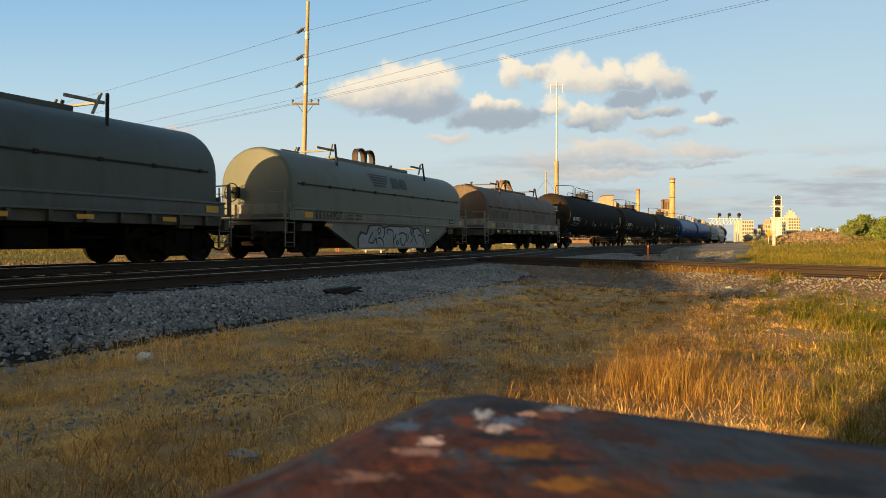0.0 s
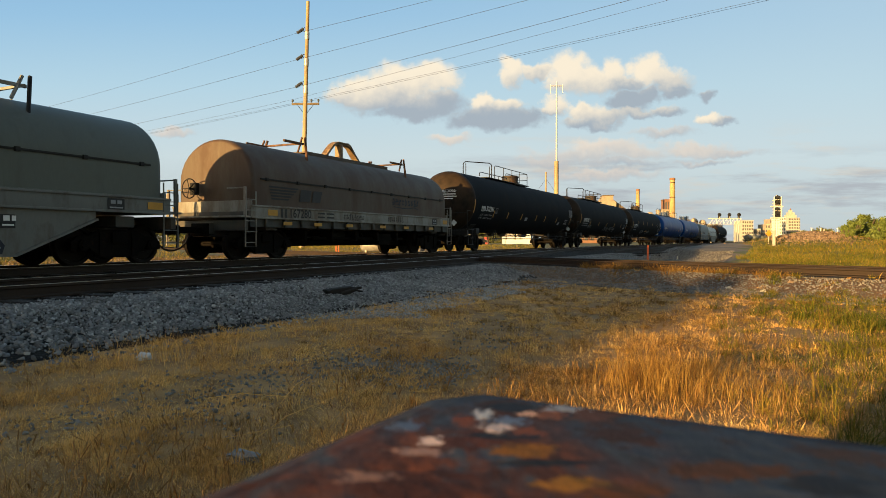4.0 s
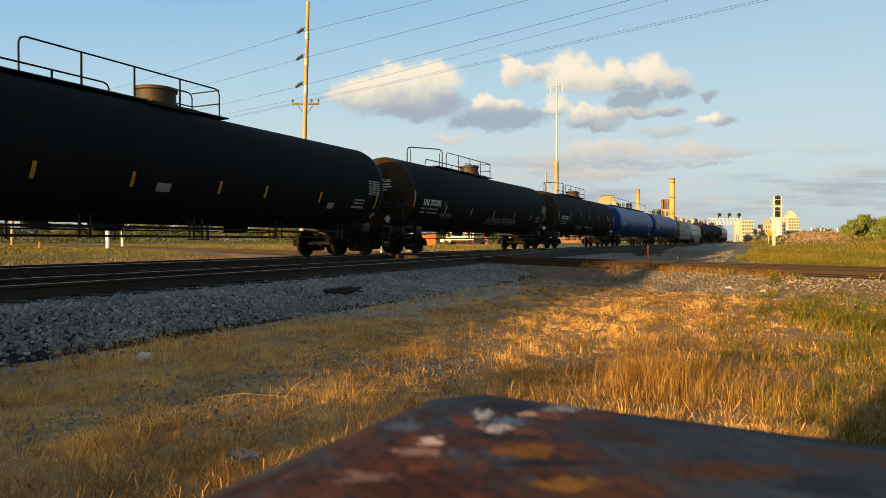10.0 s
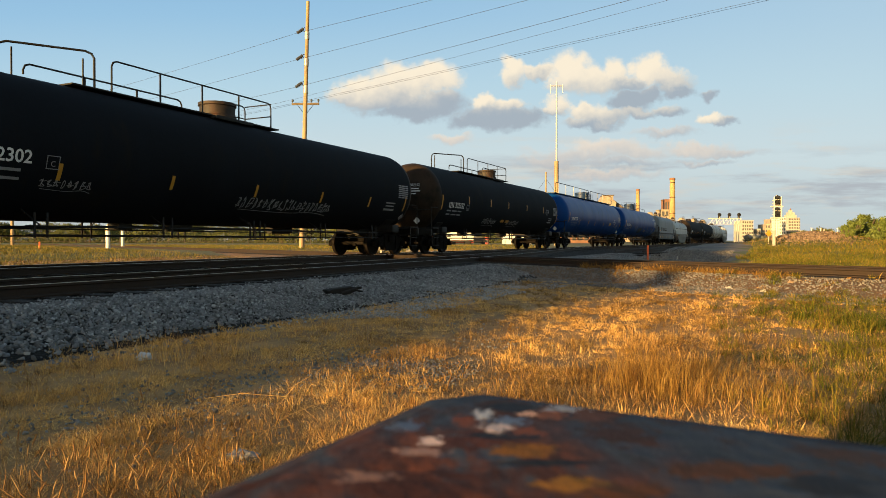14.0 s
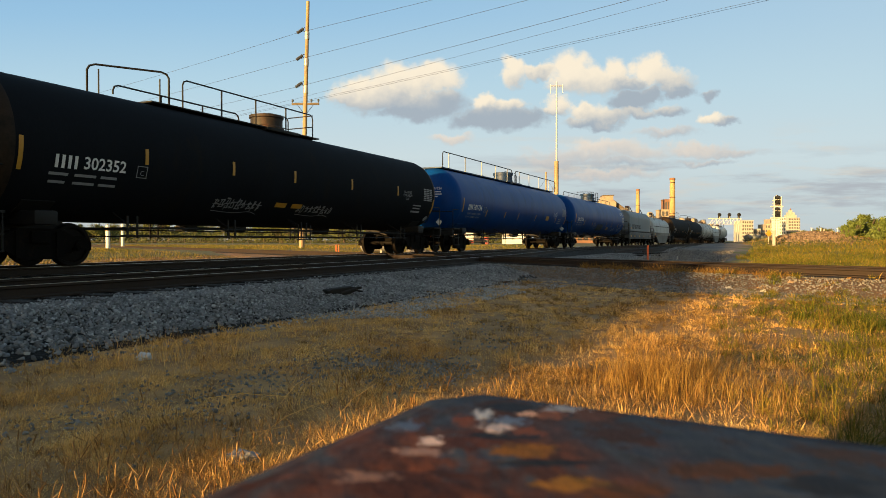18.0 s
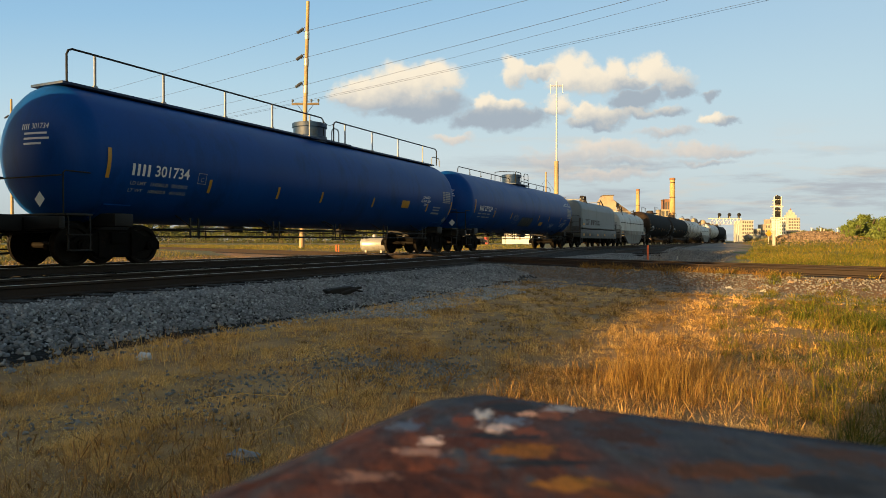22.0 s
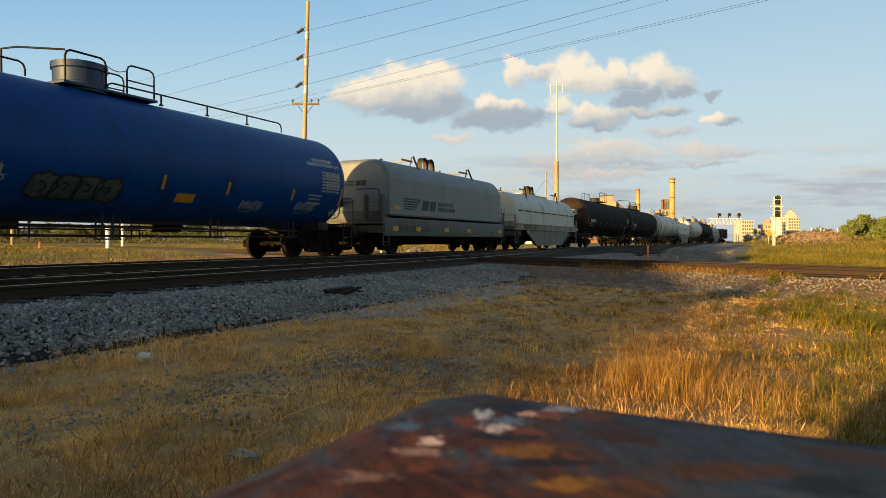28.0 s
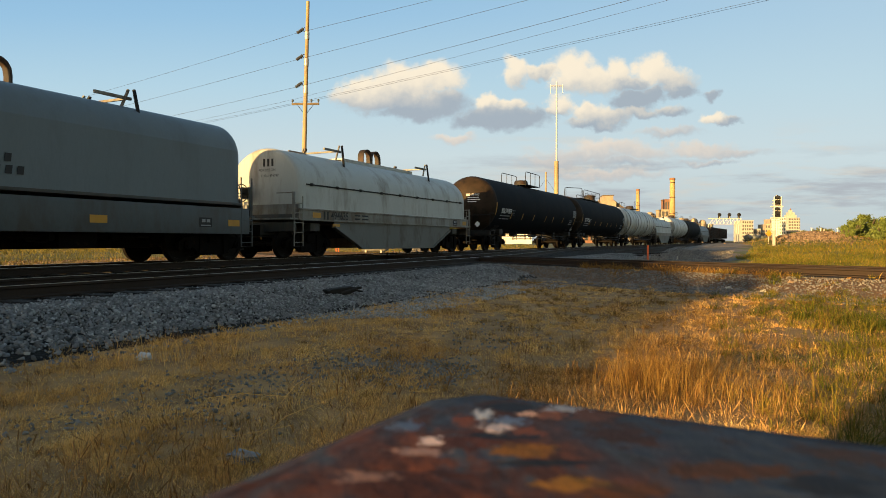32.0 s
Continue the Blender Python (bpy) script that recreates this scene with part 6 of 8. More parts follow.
def block(name, label, cat, px0, px1, dist, top, depth, mat, floors=0, cols=0, group="", roof=None, bottom=-0.3):
    """A far building: walls, roof slab and real window openings set back in the wall."""
    xa, zt = spot(px0, dist, top)
    xb, _ = spot(px1, dist)
    w, h = xb - xa, zt - bottom
    b = thing(name, label, cat, group, at=pose((xa + xb) / 2, dist, bottom))
    part("wall", Shape().box((0, depth / 2, h / 2), (w, depth, h)), M[mat], b, smooth=0)
    part("roof", Shape().box((0, depth / 2, h + 0.12), (w + 0.4, depth + 0.4, 0.3), 0.05), M[roof or mat], b, smooth=0)
    if floors:
        ww, hh = w / (cols * 1.7), h / (floors * 1.8)
        me = Shape().box((0, 0, 0), (ww, 0.12, hh)).mesh("window", M["glass"], 0)
        for i in range(cols):
            for j in range(floors):
                part("window", me, None, b, at=pose(-w / 2 + w * (i + 0.5) / cols, -0.02, h * (j + 0.55) / floors))
    return b, w, h


# plant beside the chimneys
block("plant_building", "pale brick plant building with a red-brown top", "building", 1170, 1184, 315, 372, 8, "plant", 4, 2)
block("plant_tower", "red-brown tower on the plant", "building", 1176, 1186, 318, 354, 5, "redbrick", 3, 2)
block("plant_building", "low buff plant building with pipework", "building", 1186, 1262, 330, 398, 12, "plant", 2, 8)
block("plant_building", "low pale plant building", "building", 1110, 1172, 325, 384, 12, "plant", 3, 6)
for px, top in ((1206, 388), (1216, 391), (1228, 389), (1243, 392), (1150, 378)):
    x, zt = spot(px, 322, top)
    p = thing("process_vessel", "pale cylindrical process vessel", "tank", "vessels of the plant", at=pose(x, 322, -0.3))
    part("shell", Shape().lathe([(1.5, 0), (1.5, zt), (1.1, zt + 0.7), (0.2, zt + 1.0)], 16), M["plant"], p)
    part("ladder", Shape().box((1.6, -0.3, zt / 2), (0.1, 0.3, zt)), M["iron"], p)
# hopper house over the train
x, zt = spot(1076, 190, 347)
b = thing("hopper_house", "brown hopper house with a sloping conveyor", "building", at=pose(x, 190, -0.3))
part("house", Shape().prism([(-2.6, 0), (-2.6, zt - 1.2), (-1.6, zt + 0.2), (0.9, zt + 0.2), (1.0, zt - 1.0), (1.8, zt - 1.6), (1.8, 0)], -2, 2), M["plant"], b, smooth=0)
part("roof", Shape().box((-0.3, 0, zt + 0.3), (2.9, 4.2, 0.25)), M["darkroof"], b)
part("conveyor", Shape().prism([(1.0, zt - 0.6), (6.5, zt - 4.6), (6.5, zt - 5.6), (1.0, zt - 1.8)], -0.8, 0.8), M["darkroof"], b, smooth=0)


# signal gantry over the yard
GD = 190
g = thing("signal_gantry", "pale steel signal gantry with three black signal heads", "signal gantry", at=pose(0, GD, -0.3))
xa, zb = spot(1254, GD, 397)
xb, zt = spot(1310, GD, 387)
for z in (zb + 0.3, zt + 0.3):
    for y in (-0.5, 0.5):
        part("chord", Shape().box(((xa + xb) / 2, y, z), (xb - xa, 0.14, 0.14)), M["silverpaint"], g)
n = 9
for i in range(n):
    a, c = xa + (xb - xa) * i / n, xa + (xb - xa) * (i + 1) / n
    part("brace", Shape().rod((a, -0.5, zb + 0.3), (c, -0.5, zt + 0.3), 0.06, 6).rod((c, -0.5, zb + 0.3), (c, -0.5, zt + 0.3), 0.06, 6), M["silverpaint"], g)
for px in (1256, 1305):
    x, _ = spot(px, GD)
    for dx in (-0.35, 0.35):
        part("leg", Shape().rod((x + dx, 0, 0), (x + dx, 0, zb + 0.3), 0.11, 8), M["silverpaint"], g)
for px in (1272, 1289.5, 1306.5):
    x, zc = spot(px, GD, 380.5)
    zc += 0.3
    part("signal_post", Shape().rod((x, -0.3, zt + 0.2), (x, -0.3, zc), 0.08, 8), M["silverpaint"], g)
    hd = part("signal_head", Shape().lathe([(0.52, -0.42), (0.52, -0.34), (0.2, -0.30)], 20, "y", (x, 0, zc)), M["black_sig"], g, "round black signal head")
    part("hood", Shape().rod((x, -0.42, zc), (x, -0.9, zc), 0.2, 10, cap=False), M["black_sig"], hd)
    part("head_case", Shape().box((x, -0.2, zc - 0.6), (0.6, 0.3, 1.3), 0.1), M["black_sig"], hd)

# near signal mast with two stacked heads
SD = 118
x, zt = spot(1374, SD, 346)
sgn = thing("signal_mast", "silver signal mast with two tall black signal heads", "railway signal", at=pose(x, SD, -0.3))
zt += 0.3
part("mast", Shape().rod((0, 0, 0), (0, 0, zt), 0.12, 10), M["silverpaint"], sgn)
for za, zb in ((zt - 1.95, zt), (zt - 3.9, zt - 2.1)):
    s = Shape().prism([(-0.60, za), (-0.60, zb - 0.50), (-0.45, zb - 0.16), (0, zb), (0.45, zb - 0.16), (0.60, zb - 0.50), (0.60, za)], -0.3, -0.24)
    hd = part("signal_head", s, M["black_sig"], sgn, "tall black signal head")
    for k in range(2):
        part("lens_hood", Shape().rod((0, -0.3, za + 0.5 + 0.75 * k), (0, -0.62, za + 0.5 + 0.75 * k), 0.17, 10, cap=False), M["black_sig"], hd)
for dx in (-0.62, 0.62):
    part("ladder_rail", Shape().rod((dx, -0.45, 0), (dx, -0.45, zt - 0.3), 0.12, 6), M["silverpaint"], sgn)
for k in range(16):
    part("rung", Shape().rod((-0.72, 0.2, 0.4 + k * 0.5), (0.72, 0.2, 0.4 + k * 0.5), 0.06, 5), M["silverpaint"], sgn)
for z in (zt - 2.0, zt - 4.0):
    part("platform", Shape().box((0, -0.1, z), (1.7, 1.1, 0.24)), M["silverpaint"], sgn)
for k in range(3):
    part("stay", Shape().box((0.0, -0.5, zt - 0.75 - 1.0 * k), (1.3, 0.06, 0.10)), M["silverpaint"], sgn)

# town behind the yard
block("white_building", "tall white concrete block", "building", 1379, 1390.5, 420, 385, 10, "whitewall", 7, 3)
block("grain_silo", "pale rounded silo block", "building", 1313, 1333, 420, 391, 12, "concrete", 6, 5)
block("low_warehouse", "pale low flat-roofed warehouse", "building", 1333, 1346, 425, 406, 14, "concrete", 2, 4)
block("yellow_building", "pale stepped industrial building", "building", 1354, 1372, 430, 398, 10, "plant", 4, 4)
block("yellow_building", "pale industrial stair tower", "building", 1362, 1371, 433, 389, 8, "plant", 5, 2)
block("low_warehouse", "blue-grey low flat-roofed warehouse", "building", 1388, 1420, 440, 409, 14, "concrete", 2, 8)
b, w, h = block("office_tower", "pale stepped art-deco office tower", "building", 1395, 1415.5, 700, 386, 16, "concrete", 8, 7)
for k, (s0, z0) in enumerate(((0.72, 3.4), (0.5, 6.0), (0.24, 8.4))):
    part("setback", Shape().box((0, 8, h + z0 / 2), (w * s0, 12 * s0, z0)), M["concrete"], b, smooth=0)
part("spire", Shape().rod((0, 8, h + 8), (0, 8, h + 10.5), 0.8, 8, 0.2), M["redbrick"], b)

# parked tank cars in the yard, seen end on
for i, (px, dd) in enumerate(((1324, 372), (1337, 396), (1350, 420))):
    x, _ = spot(px, dd)
    pc = tank_car("parked pale grey tank car in the yard", "coilgreen", half=6.5, tc=5.6, style="plain", detail=False)
    pc["group"] = "parked cars in the yard"
    pc.matrix_basis = pose(x, dd, -0.3, 0, 0, 58)
    for o in pc.children_recursive:
        if o.name.startswith("wheelset"):
            WHEELSETS[:] = [w for w in WHEELSETS if w[0] is not o]

# yellow diamond sign and white post by the yard throat
x, z = spot(1360, 46, 413.5)
gz = ground_z(x, 46)
p = thing("warning_sign", "yellow diamond warning sign on a post", "sign", at=pose(x, 46, gz))
part("post", Shape().rod((0, 0, 0), (0, 0, z - gz + 0.2), 0.025, 8), M["galv"], p)
part("plate", Shape().box((0, -0.04, z - gz), (0.34, 0.015, 0.34), 0, Matrix.Rotation(radians(45), 3, "Y")), M["yellow"], p)
x, z = spot(1369.5, 44.5, 408)
gz = ground_z(x, 44.5)
p = thing("white_post", "white square concrete marker post", "post", at=pose(x, 44.5, gz - 0.05))
part("shaft", Shape().box((0, 0, (z - gz) / 2), (0.15, 0.15, z - gz), 0.02), M["concrete"], p)
part("cap", Shape().box((0, 0, z - gz + 0.02), (0.18, 0.18, 0.05), 0.015), M["concrete"], p)
for i, px in enumerate((1436, 1441, 1446, 1452, 1458, 1470, 1482)):
    dd = 130 + 6 * i
    x, z = spot(px, dd, 404 + (i % 3) * 3)
    solid("fence_post", Shape().rod((0, 0, 0), (0, 0, z + 0.4), 0.12, 8).box((0, 0, z + 0.4), (0.34, 0.2, 0.12)), M["silverpaint"], "slim pale post beside the yard", "post", "pale posts beside the yard", at=pose(x, dd, -0.4))

# orange marker and grey stake by the crossing track
x, _ = spot(1146.5, 31.5)
p = thing("marker_post", "slim orange plastic marker post", "marker post", at=pose(x, 31.5, GROUND))
part("post", Shape().box((0, 0, 0.40), (0.085, 0.05, 0.8), 0.015), M["orange"], p)
part("cap", Shape().box((0, 0, 0.81), (0.095, 0.06, 0.03), 0.01), M["iron"], p)
x, _ = spot(1198, 31.0)
solid("stake", Shape().box((0, 0, 0.13), (0.05, 0.05, 0.34), 0.01), M["concrete"], "short grey wooden stake in gravel", "stake", at=pose(x, 31.0, GROUND, 3, 4, 0))

# behind the train: propane tank, barrier, bollards, sheds
x, _ = spot(663, 46)
p = thing("propane_tank", "silvery grey horizontal propane tank on legs", "propane tank", at=pose(x, 46, ground_z(x, 46), 0, 0, -12))
prof = [(0.02, -1.0), (0.28, -0.97), (0.46, -0.86), (0.52, -0.70), (0.52, 0.70), (0.46, 0.86), (0.28, 0.97), (0.02, 1.0)]
part("vessel", Shape().lathe(prof, 24, "x", (0, 0, 0.64)), M["tankgrey"], p)
part("dome", Shape().lathe([(0.16, 1.14), (0.16, 1.26), (0.1, 1.32)], 14), M["tankgrey"], p)
for dx in (-0.55, 0.55):
    part("leg", Shape().box((dx, 0, 0.1), (0.12, 0.6, 0.3), 0.02), M["concrete"], p)
x, _ = spot(597, 47)
p = thing("barrier", "small orange wooden barrier frame", "barrier", at=pose(x, 47, -0.25))
for dx in (-0.09, 0.09):
    part("leg", Shape().box((dx, 0, 0.28), (0.06, 0.05, 0.56), 0.008), M["orange"], p)
part("rail", Shape().box((-0.2, 0, 0.5), (0.75, 0.05, 0.08), 0.008, Matrix.Rotation(radians(-6), 3, "Y")), M["darkroof"], p)
for px, dd, top, mat, r in ((191, 56, 398, "whitewall", 0.17), (217, 66, 396, "whitewall", 0.15), (70, 52, 428, "orange", 0.06)):
    x, z = spot(px, dd, top)
    p = thing("bollard", "pale round bollard standing in the grass", "bollard", "bollards behind the line", at=pose(x, dd, -0.3))
    part("tube", Shape().lathe([(r, 0), (r, z + 0.2), (r * 0.8, z + 0.27), (r * 0.3, z + 0.3)], 14), M[mat], p)
    part("band", Shape().lathe([(r + 0.004, z - 0.2), (r + 0.012, z - 0.18), (r + 0.012, z - 0.05), (r + 0.004, z - 0.03)], 14), M["yellow"], p)
block("white_shed", "bright white sunlit metal shed", "shed", 896, 941, 130, 413, 9, "whitewall", roof="concrete")
block("white_shed", "small cream low shed", "shed", 692, 734, 150, 412, 9, "whitewall", 1, 2, roof="darkroof")
block("brown_shed", "brown low brick shed", "shed", 1000, 1064, 175, 410, 9, "redbrick", 1, 6)
x, z = spot(861, 128, 418)
solid("red_drum", Shape().lathe([(0.45, 0), (0.45, 1.3), (0.4, 1.36), (0.1, 1.38)], 18), M["red"], "red drum beside the white shed", "drum", at=pose(x, 128, -0.2))
# chain-link fence posts and rail behind the line
fence = thing("fence", "long grey chain-link fence behind the grass", "fence", at=pose(0, 0, -0.2))
xa, _ = spot(-60, 88)
xb, _ = spot(900, 88)
n = 34
pm = Shape().rod((0, 0, 0), (0, 0, 1.25), 0.035, 6).mesh("post", M["darkroof"])
for i in range(n + 1):
    part("post", pm, None, fence, at=pose(xa + (xb - xa) * i / n, 88 + 10 * i / n, 0))
for z in (0.15, 0.65, 1.22):
    part("rail", Shape().rod((xa, 88, z), (xb, 98, z), 0.018, 5), M["darkroof"], fence)


# parked vehicles far behind the fence
def parked_car(px, dist, mat, turn):
    x, _ = spot(px, dist)
    p = thing("parked_car", "small parked car seen far behind the train", "car", "parked cars", at=pose(x, dist, -0.2, 0, 0, turn))
    body = Shape().prism([(-2.2, 0.35), (-2.25, 0.75), (-1.9, 0.9), (-1.2, 0.95), (-0.7, 1.42), (0.9, 1.45), (1.5, 0.98), (2.15, 0.85), (2.2, 0.4)], -0.85, 0.85)
    part("body", body, M[mat], p)
    for y in (-0.86, 0.86):
        part("window", Shape().prism([(-0.95, 0.98), (-0.6, 1.34), (0.8, 1.36), (1.2, 1.0)], y - 0.01, y + 0.01), M["glass"], p)
    for wx in (-1.35, 1.35):
        for y in (-0.8, 0.8):
            part("wheel", Shape().lathe([(0.1, -0.1), (0.33, -0.09), (0.33, 0.09), (0.1, 0.1)], 16, "y", (wx, y, 0.33)), M["black_sig"], p)


parked_car(815, 116, "red", 10)
parked_car(842, 120, "silldark", -8)


def box_truck(px, dist, turn):
    x, _ = spot(px, dist)
    p = thing("box_truck", "white truck parked behind the fence in low sun", "truck", at=pose(x, dist, -0.2, 0, 0, turn))
    part("box", Shape().box((0.9, 0, 1.55), (3.6, 1.9, 1.5), 0.04), M["whitewall"], p)
    part("cab", Shape().prism([(-2.6, 0.5), (-2.6, 1.05), (-1.75, 1.25), (-1.45, 1.95), (-0.95, 2.0), (-0.95, 0.5)], -0.9, 0.9), M["whitewall"], p)
    part("chassis", Shape().box((0.2, 0, 0.62), (5.4, 1.2, 0.22), 0.02), M["black_sig"], p)
    for y in (-0.91, 0.91):
        part("window", Shape().prism([(-1.65, 1.3), (-1.42, 1.82), (-1.02, 1.84), (-1.02, 1.3)], y - 0.01, y + 0.01), M["glass"], p)
    for wx in (-1.75, 1.7):
        for y in (-0.85, 0.85):
            part("wheel", Shape().lathe([(0.1, -0.12), (0.40, -0.11), (0.40, 0.11), (0.1, 0.12)], 16, "y", (wx, y, 0.40)), M["black_sig"], p)


box_truck(808, 108, 4)
xc, zc = spot(752, 110, 415)
cont = thing("freight_container", "orange-red ribbed freight container", "container", at=pose(xc, 110, -0.2, 0, 0, 3))
part("body", Shape().box((0, 0, zc / 2 + 0.1), (3.5, 2.4, zc + 0.2), 0.03), M["orange"], cont)
rib = Shape().box((0, 0, zc / 2 + 0.1), (0.10, 0.06, zc)).mesh("rib", M["orange"], 0)
for k in range(12):
    part("rib", rib, None, cont, at=pose(-1.62 + 0.295 * k, -1.22, 0))
pile = np.random.default_rng(5)
xp, _ = spot(740, 44)
pp = np.stack([pile.normal(xp, 0.75, 1500), pile.normal(44, 0.6, 1500), np.zeros(1500)], -1)
pp[:, 2] = [ground_z(a, b) + 0.46 * math.exp(-((a - xp) / 0.9) ** 2 - ((b - 44) / 0.8) ** 2) * pile.random() for a, b, _ in pp]


# ---------- plants ----------
def leaf_cloud(rng, centre, radii, n, size):
    """n small leaf quads spread in clumps through an uneven ellipsoid."""
    clumps = []
    while len(clumps) < 26:
        p = rng.normal(size=3)
        p /= np.linalg.norm(p)
        k = rng.uniform(0.45, 1.0)
        clumps.append((p * k * radii * np.array([1, 1, 1]), rng.uniform(0.16, 0.36)))
    ci = rng.integers(0, len(clumps), n)
    base = np.array([c[0] for c in clumps])[ci]
    cr = np.array([c[1] for c in clumps])[ci]
    off = rng.normal(size=(n, 3)) * 0.55
    pos = np.array(centre) + base + off * cr[:, None] * radii
    a = rng.normal(size=(n, 3))
    a /= np.linalg.norm(a, axis=1)[:, None]
    b = np.cross(a, rng.normal(size=(n, 3)))
    b /= np.linalg.norm(b, axis=1)[:, None]
    s = size * rng.uniform(0.6, 1.4, n)[:, None]
    v = np.stack([pos - a * s, pos + b * s * 0.45, pos + a * s, pos - b * s * 0.45], 1).reshape(-1, 3)
    f = np.arange(4 * n).reshape(-1, 4)
    return v, f


def bushy(name, label, cat, px, dist, top, wpx, mat, seed, n=2600, size=0.12, group="", trunk=True, base=-0.3):
    rng = np.random.default_rng(seed)
    x, zt = spot(px, dist, top)
    w = wpx / 1184.5 * dist / 2
    h = zt - base
    p = thing(name, label, cat, group, at=pose(x, dist, base))
    s = Shape()
    k = 0.35 * h
    s.rod((0, 0, 0), (0, 0, k), 0.05 * w + 0.06, 8, 0.03 * w + 0.04)
    for i in range(6):
        a = 2 * math.pi * i / 6 + rng.uniform(0, 0.8)
        s.pipe([(0, 0, k * 0.6), (w * 0.3 * math.cos(a), w * 0.3 * math.sin(a), k + 0.15 * h), (w * 0.65 * math.cos(a), w * 0.65 * math.sin(a), k + 0.38 * h)], 0.02 * w + 0.02, 5)
    part("trunk", s, M["bark"], p)
    v, f = leaf_cloud(rng, (0, 0, h * 0.56), np.array([w * 0.82, w * 0.82, h * 0.36]), n, size)
    part("crown", fast_mesh("crown", v, f, M[mat]), None, p, "uneven crown of small leaves")
    return p


for i, (px, dd, top, wpx, n) in enumerate(((1535, 52, 372, 62, 5200), (1508, 50, 386, 40, 3000), (1576, 50, 380, 60, 4000), (1560, 46, 392, 50, 2600), (1612, 52, 374, 80, 4000), (1497, 47, 398, 30, 1600))):
    bushy("bush", "sunlit green bush on the grassy bank", "bush", px, dd, top, wpx, "leaf", 40 + i, n, 0.10, "bushes on the bank", base=0.2)
for i, (px, dd, top, wpx) in enumerate(((1459, 210, 399, 34), (1443, 220, 404, 18), (1423, 210, 406, 18), (1406, 230, 409, 20))):
    bushy("tree", "rounded dark green tree beyond the bank", "tree", px, dd, top, wpx, "darkleaf", 60 + i, 1300, 0.35, "trees beyond the bank")
rng0 = random.Random(3)
for i, px in enumerate(range(-40, 900, 34)):
    bushy("tree", "dark green tree in the far tree line", "tree", px + rng0.uniform(-12, 12), 190 + rng0.uniform(-15, 25), rng0.uniform(386, 397), rng0.uniform(50, 80), "darkleaf", 80 + i, 2600, 0.24, "far tree line")

# low brush under the far trees
rngb = np.random.default_rng(7)
NB = 34000
by = rngb.uniform(176, 186, NB)
bx = (rngb.uniform(-120, 900, NB) - 784) / 1184.5 * by
hb = 3.3 + 0.7 * np.sin(bx * 0.31) + 0.5 * np.sin(bx * 0.83 + 1)
bz = -0.35 + hb * rngb.random(NB)
pos = np.stack([bx, by, bz], -1)
a = rngb.normal(size=(NB, 3))
a /= np.linalg.norm(a, axis=1)[:, None]
b = np.cross(a, rngb.normal(size=(NB, 3)))
b /= np.linalg.norm(b, axis=1)[:, None]
v = np.stack([pos - a * 0.26, pos + b * 0.15, pos + a * 0.26, pos - b * 0.15], 1).reshape(-1, 3)
solid("far_brush", fast_mesh("far_brush", v, np.arange(4 * NB).reshape(-1, 4), M["darkleaf"]), None, "dark green brush below the far trees", "brush", kind="stuff")


# ---------- crushed stone, grass and litter ----------
def ballast_z(x, y):
    """Height of the stone slope beside the passing track."""
    d = line_d(x, y)
    o = MAIN_D - d
    return float(np.interp(o, [-4.2, -2.6, 6.9, 7.4, 8.9, 9.6], [-0.75, -0.19, -0.20, -0.22, -0.44, -0.8]))


def stone_field(name, label, mat, pts, size, rng):
    """Many angular stones as one mesh; pts: (n, 3) places."""
    n = len(pts)
    cube = np.array([[x, y, z] for x in (-1, 1) for y in (-1, 1) for z in (-1, 1)], float) * 0.5
    quad = np.array([(0, 1, 3, 2), (4, 6, 7, 5), (0, 4, 5, 1), (2, 3, 7, 6), (0, 2, 6, 4), (1, 5, 7, 3)])
    v = np.repeat(cube[None], n, 0) * rng.uniform(0.5, 1.35, (n, 1, 3)) * np.array([1.15, 1.0, 0.7]) + rng.uniform(-0.2, 0.2, (n, 8, 3))
    q = rng.normal(size=(n, 4))
    q /= np.linalg.norm(q, axis=1)[:, None]
    w, x, y, z = q.T
    R = np.stack([np.stack([1 - 2 * (y * y + z * z), 2 * (x * y - z * w), 2 * (x * z + y * w)], -1), np.stack([2 * (x * y + z * w), 1 - 2 * (x * x + z * z), 2 * (y * z - x * w)], -1), np.stack([2 * (x * z - y * w), 2 * (y * z + x * w), 1 - 2 * (x * x + y * y)], -1)], 1)
    s = size * rng.uniform(0.55, 1.5, n) ** 1.0
    v = np.einsum("nij,nkj->nki", R, v) * s[:, None, None] + pts[:, None, :]
    f = (quad[None] + np.arange(n)[:, None, None] * 8).reshape(-1, 4)
    return solid(name, fast_mesh(name, v.reshape(-1, 3), f, mat), None, label, "gravel", kind="stuff")


M["slatestone"] = surface("blue_grey_stone", (0.010, 0.0105, 0.011), (0.275, 0.282, 0.288), 0.8, 0, 0.7, 60, 0.4, 0.005, island=True)
M["stone"] = surface("pale_grey_stone", (0.045, 0.048, 0.050), (0.45, 0.46, 0.46), 0.8, 0, 0.7, 60, 0.4, 0.005, island=True)
M["darkgrit"] = surface("dark_grey_grit", (0.055, 0.053, 0.05), (0.27, 0.26, 0.24), 0.9, 0, 3, 60, 0.4, 0.005, island=True)
M["brownstone"] = surface("rust_stained_stone", (0.07, 0.045, 0.028), (0.34, 0.235, 0.15), 0.9, 0, 3, 60, 0.4, 0.005, island=True)
M["dullstone"] = surface("dull_grey_brown_stone", (0.035, 0.033, 0.030), (0.27, 0.25, 0.225), 0.9, 0, 3, 60, 0.4, 0.005, island=True)
NR = np.random.default_rng(11)
pts = []
